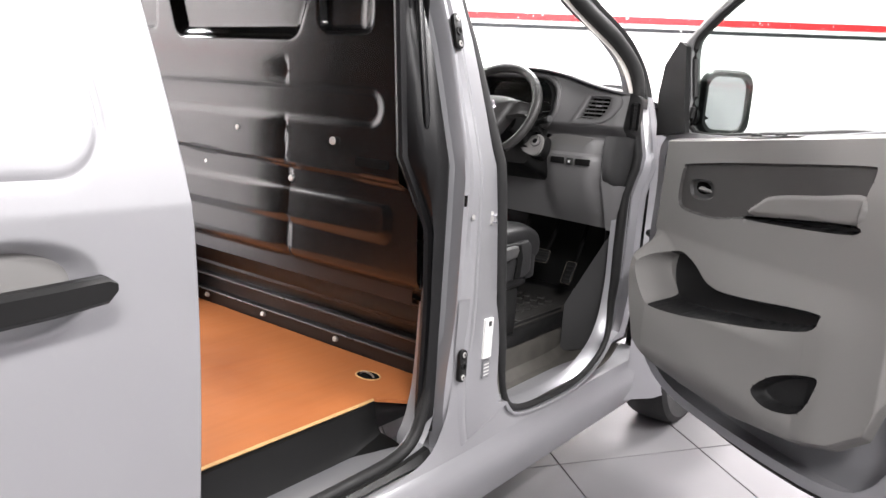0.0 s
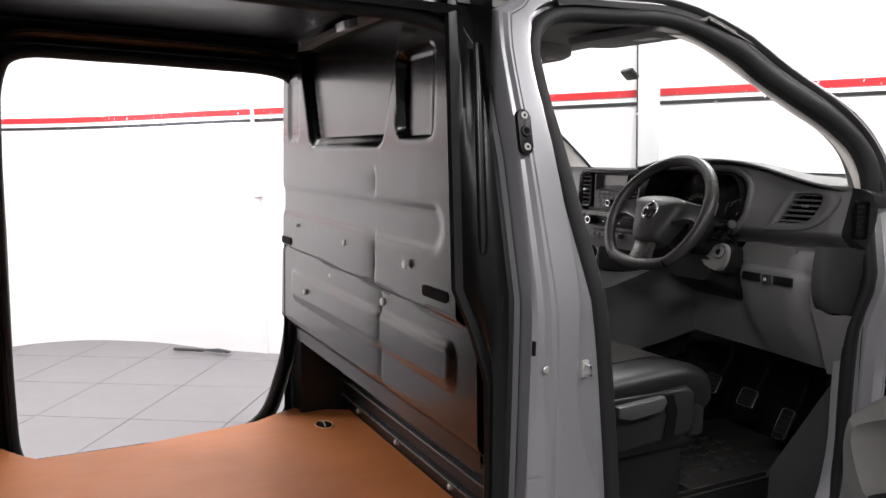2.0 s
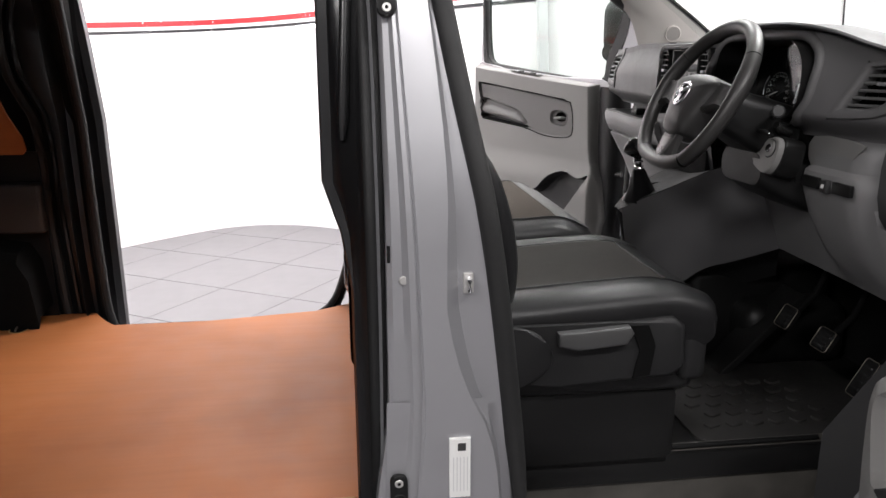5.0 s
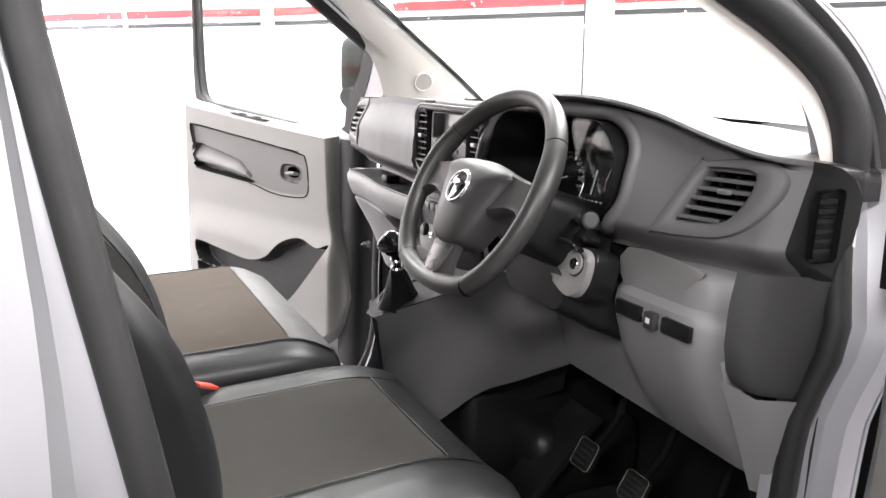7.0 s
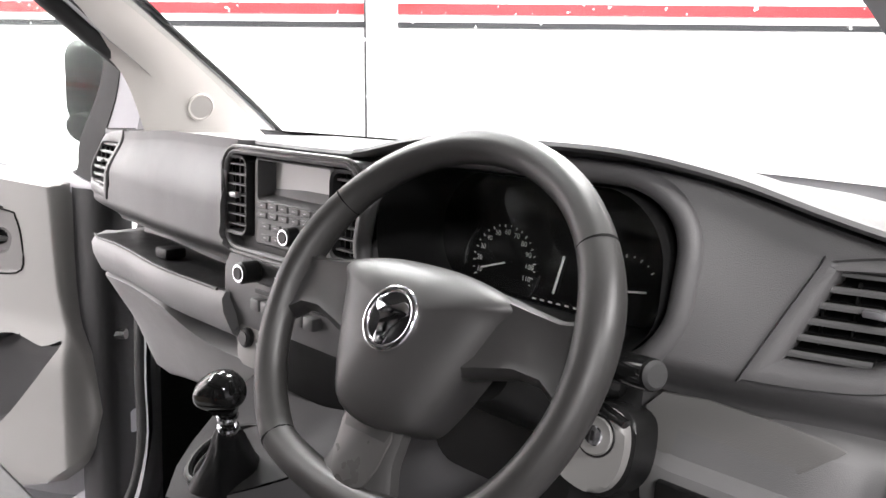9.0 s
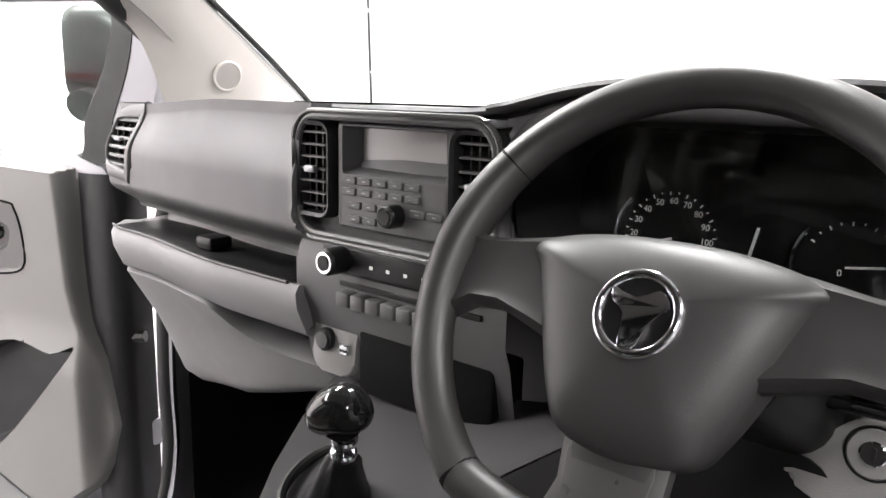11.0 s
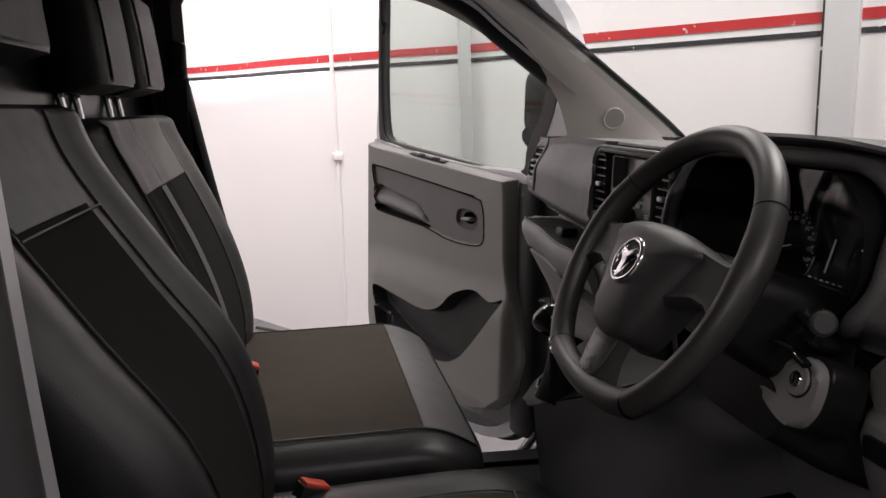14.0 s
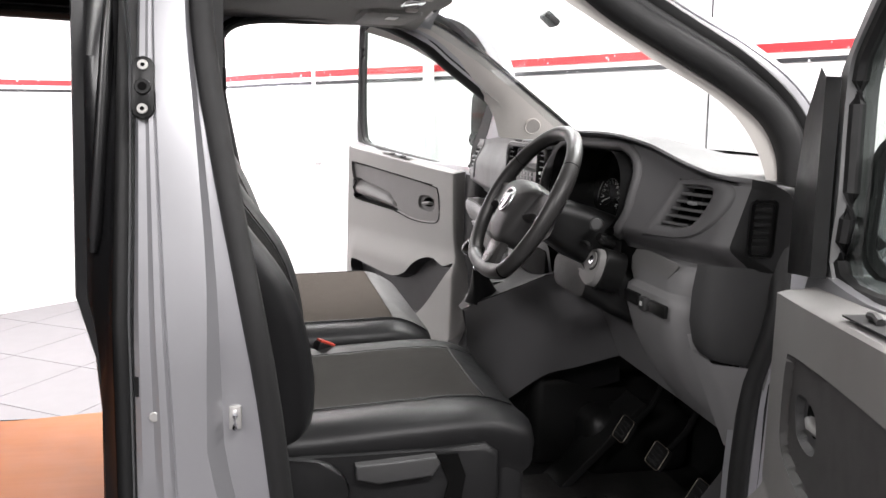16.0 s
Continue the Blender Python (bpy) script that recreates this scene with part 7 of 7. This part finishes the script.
# passenger side rear pillar with its seal track, and the ply lining behind it
track = smooth_loop([(-1.20, 0.665, 1.735), (-1.25, 0.675, 1.64), (-1.285, 0.685, 1.54), (-1.284, 0.695, 1.39), (-1.25, 0.705, 1.29), (-1.22, 0.71, 1.20), (-1.216, 0.715, 0.92), (-1.196, 0.715, 0.52)], 5, False)
part("seal_track", tube(track, 0.016, 8), RUBBER, body, "black seal track")
part("seal_track", tube([p + Vector((0.035, 0.012, 0)) for p in track], 0.010, 8), BLACK_PAINT, body, "black pillar bead")
part("rear_pillar", loft([[(p.x - 0.10, p.y + 0.04, p.z), (p.x - 0.03, p.y + 0.02, p.z), (p.x + 0.02, p.y + 0.018, p.z), (p.x + 0.06, p.y + 0.012, p.z), (-1.12, p.y + 0.03, p.z), (-1.085, 0.76, p.z), (-1.07, 0.76, p.z)] for p in track], False), BLACK_PAINT, body, "black painted rear door pillar")
lin = thing("plywood_wall_lining", (-1.8, 0.66, 1.2), "orange-brown plywood lining screwed to the load bay wall", "wall lining")
LM = axes((0, 0.660, 0), (1, 0, 0), (0, 0, 1))
part("upper_sheet", slab([(-2.30, 1.115), (-1.25, 1.115), (-1.238, 1.13), (-1.245, 1.17), (-1.285, 1.25), (-1.318, 1.35), (-1.322, 1.45), (-1.31, 1.55), (-1.27, 1.65), (-1.22, 1.73), (-1.20, 1.80), (-2.30, 1.80)], 0.010, LM, 0.001, 1), PLY, lin)
part("lower_sheet", box(-2.30, -1.42, 0.655, 0.664, 0.52, 1.10, 0.002, 1), PLY, lin)
part("upper_wall", box(-2.35, -1.06, 0.690, 0.715, 1.66, 1.87, 0.0), BLACK_PAINT, body, "black painted upper wall of the load bay")
part("lower_wall", box(-1.43, -1.22, 0.69, 0.70, 0.50, 1.12, 0.0), BLACK_PAINT, body, "black painted lower wall of the load bay")
arch = thing("wheel_arch_cover", (-1.42, 0.56, 0.546), "black wheel arch cover on the load floor", "wheel arch")
part("shell", loft([[(x, 0.55, 0.546), (x, 0.555, z - 0.03), (x, 0.58, z), (x, 0.69, z + 0.01)] for x, z in ((-1.235, 0.58), (-1.25, 0.74), (-1.28, 0.80), (-1.38, 0.82), (-1.418, 0.81), (-1.419, 0.58))], False), BLACK_VOID, arch)
part("lamp_box", box(-1.36, -1.21, 0.64, 0.69, 0.85, 1.02, 0.014, 3), DARK_TRIM, arch, "dark plastic box")
for x, y in ((-0.118, 0.489), (-0.09, -0.443), (-1.30, 0.56)):
    ring = thing("lashing_ring", (x, y, 0.545), "steel lashing ring in a round cut-out of the plywood", "lashing ring", "lashing rings")
    part("cut_edge", tube([(x + 0.030 * math.cos(a), y + 0.040 * math.sin(a), 0.5455) for a in np.linspace(0, 2 * math.pi, 28, endpoint=False)], 0.0028, 6, True), PLY_EDGE, ring, "pale cut edge")
    # no real depth: the well's shade is a near-black disc
    part("well", slab([(x + 0.029 * math.cos(a), y + 0.039 * math.sin(a)) for a in np.linspace(0, 2 * math.pi, 28, endpoint=False)], 0.0005, pose(0, 0, 0.5453), 0), BLACK_VOID, ring, "near-black disc painted as the shade in the well")
    part("ring", tube([(x - 0.004, y + 0.026 * math.cos(a), 0.5465 + 0.010 * math.sin(a)) for a in np.linspace(0, math.pi, 14)], 0.003, 8), STEEL, ring, "steel half ring")
part("edge_strip", tube([(-1.04, -0.567, 0.539), (-0.6, -0.567, 0.539), (-0.2, -0.567, 0.539)], 0.0055, 4, up=(0, 0, 1)), PLY_EDGE, ply, "splintered pale edge")

# driver's side sliding door, slid back outside the body
sd = thing("sliding_door", (-1.65, -0.97, 0.4), "silver sliding door slid fully open, with black handle", "door")


def slide_skin(x, z, o=0.0):
    return Vector((x + 0.055 - 0.040 * sstep(-2.2, -1.1, x) * (max(0.0, z - 0.85) / 0.6) ** 2, -(side_y(z) + 0.165 + 0.012 * math.sin(math.pi * min(1, max(0, (z - 0.4) / 1.3))) + o), z))


def slide_out(x, z):
    w = rbox(x, z, -1.62, 1.47, 0.43, 0.23, 0.07)
    d = -0.004 * math.exp(-(w / 0.006) ** 2)
    c = math.hypot((x + 1.33) / 0.115, (z - 1.115) / 0.062)
    d -= 0.030 * sstep(1.0, 0.5, c)
    return d


xs = list(np.linspace(-2.25, -1.085, 300))
zs = list(np.linspace(0.36, 1.76, 300))
part("outer_skin", loft([[slide_skin(x, z, slide_out(x, z)) for z in zs] for x in xs], False), SILVER, sd, "silver painted outer skin")
part("front_edge", loft([[slide_skin(-1.085 + a, z, b) for z in np.linspace(0.36, 1.76, 20)] for a, b in ((0.0, 0.0), (0.004, -0.004), (0.004, -0.03), (-0.01, -0.06), (-0.06, -0.07))], False), SILVER, sd, "silver door edge")
part("edge_seal", tube([slide_skin(-1.083, z, -0.035) for z in np.linspace(0.38, 1.74, 16)], 0.009, 8), RUBBER, sd, "black edge seal")
part("inner_skin", loft([[slide_skin(x, z, -0.07) for z in (0.36, 0.8, 1.2, 1.5, 1.76)] for x in (-2.25, -1.14)], False), BLACK_PAINT, sd, "black inner skin")
hp = [(-1.60, 1.098), (-1.50, 1.10), (-1.40, 1.103), (-1.30, 1.107), (-1.235, 1.112), (-1.222, 1.114)]
secs = []
for i, (x, z) in enumerate(hp):
    hgt = (0.018, 0.020, 0.020, 0.019, 0.017, 0.006)[i]
    lift = 0.034 if 0 < i < 5 else 0.03
    secs.append([slide_skin(x, z + hgt * q[0], lift + 0.012 * q[1]) for q in ((-1, -0.6), (-0.7, -1), (0.7, -1), (1, -0.6), (1, 0.5), (0.7, 1), (-0.7, 1), (-1, 0.5))])
part("handle", loft(secs, True, True), BLACK_PLASTIC, sd, "black pull handle")
part("handle_cup", slab_pts([slide_skin(-1.33 + 0.098 * math.cos(a), 1.115 + 0.052 * math.sin(a), -0.022) for a in np.linspace(0, 2 * math.pi, 30, endpoint=False)], 0.001), GREY_TRIM, sd, "grey finger recess")
# far side sliding door, its edge just seen in the opening
fd = thing("sliding_door", (-1.65, 0.97, 0.4), "black inner edge of the other sliding door, slid open", "door")
part("inner_edge", loft([[(-1.09 + a, side_y(z) + 0.10 + b, z) for z in (0.36, 0.8, 1.2, 1.5, 1.76)] for a, b in ((-0.9, 0.0), (0.0, 0.0), (0.02, 0.02), (0.02, 0.06), (-0.9, 0.07))], False), BLACK_PAINT, fd)

# front wheel under the sill, and the nose beside the hinge pillar
for s in (-1, 1):
    wh = thing("front_wheel", (1.45, s * 0.78, 0.0), "black road tyre on a dark steel rim", "wheel", "road wheels")
    prof = [(0.20, 0.06), (0.29, 0.095), (0.315, 0.085), (0.325, 0.05), (0.325, -0.05), (0.315, -0.085), (0.29, -0.095), (0.20, -0.06)]
    part("tyre", loft([[(1.45 + r * math.cos(a), s * 0.80 + w, 0.382 + r * math.sin(a)) for r, w in prof] for a in np.linspace(0, 2 * math.pi, 40, endpoint=False)], True, False, True), TYRE, wh)
    part("rim", cyl((1.45, s * 0.80 - 0.04, 0.382), (0, 1, 0), 0.205, 0.08, 30, 0.01), STEEL, wh, "dark steel rim")
    part("fender", loft([[(0.985, s * (side_y(z) + 0.0), z), (1.02, s * (side_y(z) + 0.01), z), (1.10, s * (side_y(z) + 0.07), z), (1.16, s * (side_y(z) + 0.085), z)] for z in np.linspace(0.26, 1.30, 12)], False), SILVER, body, "silver front wing edge")
part("cowl", loft([[(1.15 - 0.3 * y * y, y, 1.42), (1.35 - 0.3 * y * y, y, 1.37), (1.5 - 0.3 * y * y, y, 1.33)] for y in np.linspace(-0.75, 0.75, 11)], False), SILVER, body, "silver bonnet edge below the windscreen")

# ---- showroom details ----
post = thing("wall_post", (2.29, 1.52, 0), "pale grey steel post standing against the wall", "post", world_m=LEVEL)
d = Vector((0.64, -0.77, 0)).normalized()
n = Vector((-0.77, -0.64, 0)).normalized()
pm = axes((2.285, 1.535, 0), d, (0, 0, 1))
part("shaft", slab([(0, 0), (0.12, 0), (0.12, HEIGHT), (0, HEIGHT)], 0.05 if (pm.to_3x3() @ Vector((0, 0, 1))).dot(n) > 0 else -0.05, pm, 0), POST_GREY, post)
part("joint_line", slab([(-0.010, 0), (0.0, 0), (0.0, HEIGHT), (-0.010, HEIGHT)], 0.045 if (pm.to_3x3() @ Vector((0, 0, 1))).dot(n) > 0 else -0.045, pm, 0), STRIPE_BLACK, post, "dark joint beside the post")
post2 = thing("wall_post", (1.13, 2.87, 0), "slim grey post in the corner of the wall", "post", world_m=LEVEL)
part("shaft", box(1.10, 1.16, 2.84, 2.90, 0.0, HEIGHT, 0.004), POST_GREY, post2)
pipe = thing("wall_conduit", (0.455, 3.49, 0), "white cable conduit with a clip on the white wall", "conduit", world_m=LEVEL)
part("tube", tube([(0.455, 3.50, 0.0), (0.455, 3.50, HEIGHT - 0.05)], 0.014, 10), WALL, pipe)
part("clip", box(0.425, 0.485, 3.465, 3.525, 1.17, 1.215, 0.006), WALL, pipe, "white clip")
strip_l = thing("wall_strip_light", (-0.1, 3.9, 1.66), "slim white strip light fixed below the stripes", "strip light", world_m=LEVEL)
sl = axes((0.40, 3.545, 1.672), (-0.70, 0.714, 0), (0, 0, 1))
sgn = -1 if (sl.to_3x3() @ Vector((0, 0, 1))).y > 0 else 1
part("tube", slab([(0.0, 0.0), (1.25, 0.0), (1.25, 0.022), (0.0, 0.022)], sgn * 0.03, sl, 0), STRIP_GLOW, strip_l, "glowing white tube")
broom = thing("window_wiper_tool", (0.04, 3.76, 0.0), "black long-handled tool lying on the floor by the wall", "tool", world_m=LEVEL)
part("handle", tube([(-0.14, 3.95, 0.02), (0.04, 3.76, 0.025)], 0.012, 8), STRIPE_BLACK, broom)
part("head", tube([(0.04, 3.76, 0.03), (0.13, 3.66, 0.035), (0.20, 3.59, 0.03)], [0.012, 0.03, 0.018], 8, flat=0.5), STRIPE_BLACK, broom)
for lx, ly, watts in LAMPS:
    fx = thing("ceiling_light", (lx, ly, HEIGHT), "long white ceiling light panel", "ceiling light", "ceiling lights", world_m=LEVEL)
    part("housing", box(lx - 0.78, lx + 0.78, ly - 0.20, ly + 0.20, 3.345, 3.398, 0.01), WALL, fx)

# floor tiles, laid diagonally to the van
TD, TN = Vector((0.80, -0.60, 0)), Vector((0.60, 0.80, 0))
SIZE = 0.60
tile_mesh = finish(slab(rrect(SIZE - 0.005, SIZE - 0.005, 0.003, 1), 0.006, pose(0, 0, -0.006), 0.0012, 1), "tile", TILE, 0)
n_tiles = 0
for i in range(-13, 13):
    for j in range(-13, 13):
        c = TD * (i * SIZE + 0.1) + TN * (j * SIZE + 0.2)
        if -5.7 < c.x < 5.9 and -4.2 < c.y < 5.1 and (c.x + 0.83 * c.y) < 4.1 and (c.y - 0.85 * c.x) < 6.7 and n_tiles < 298:
            t = new("tile", tile_mesh)
            t.parent = GROUND
            t.matrix_basis = axes(c, TD, TN)
            n_tiles += 1
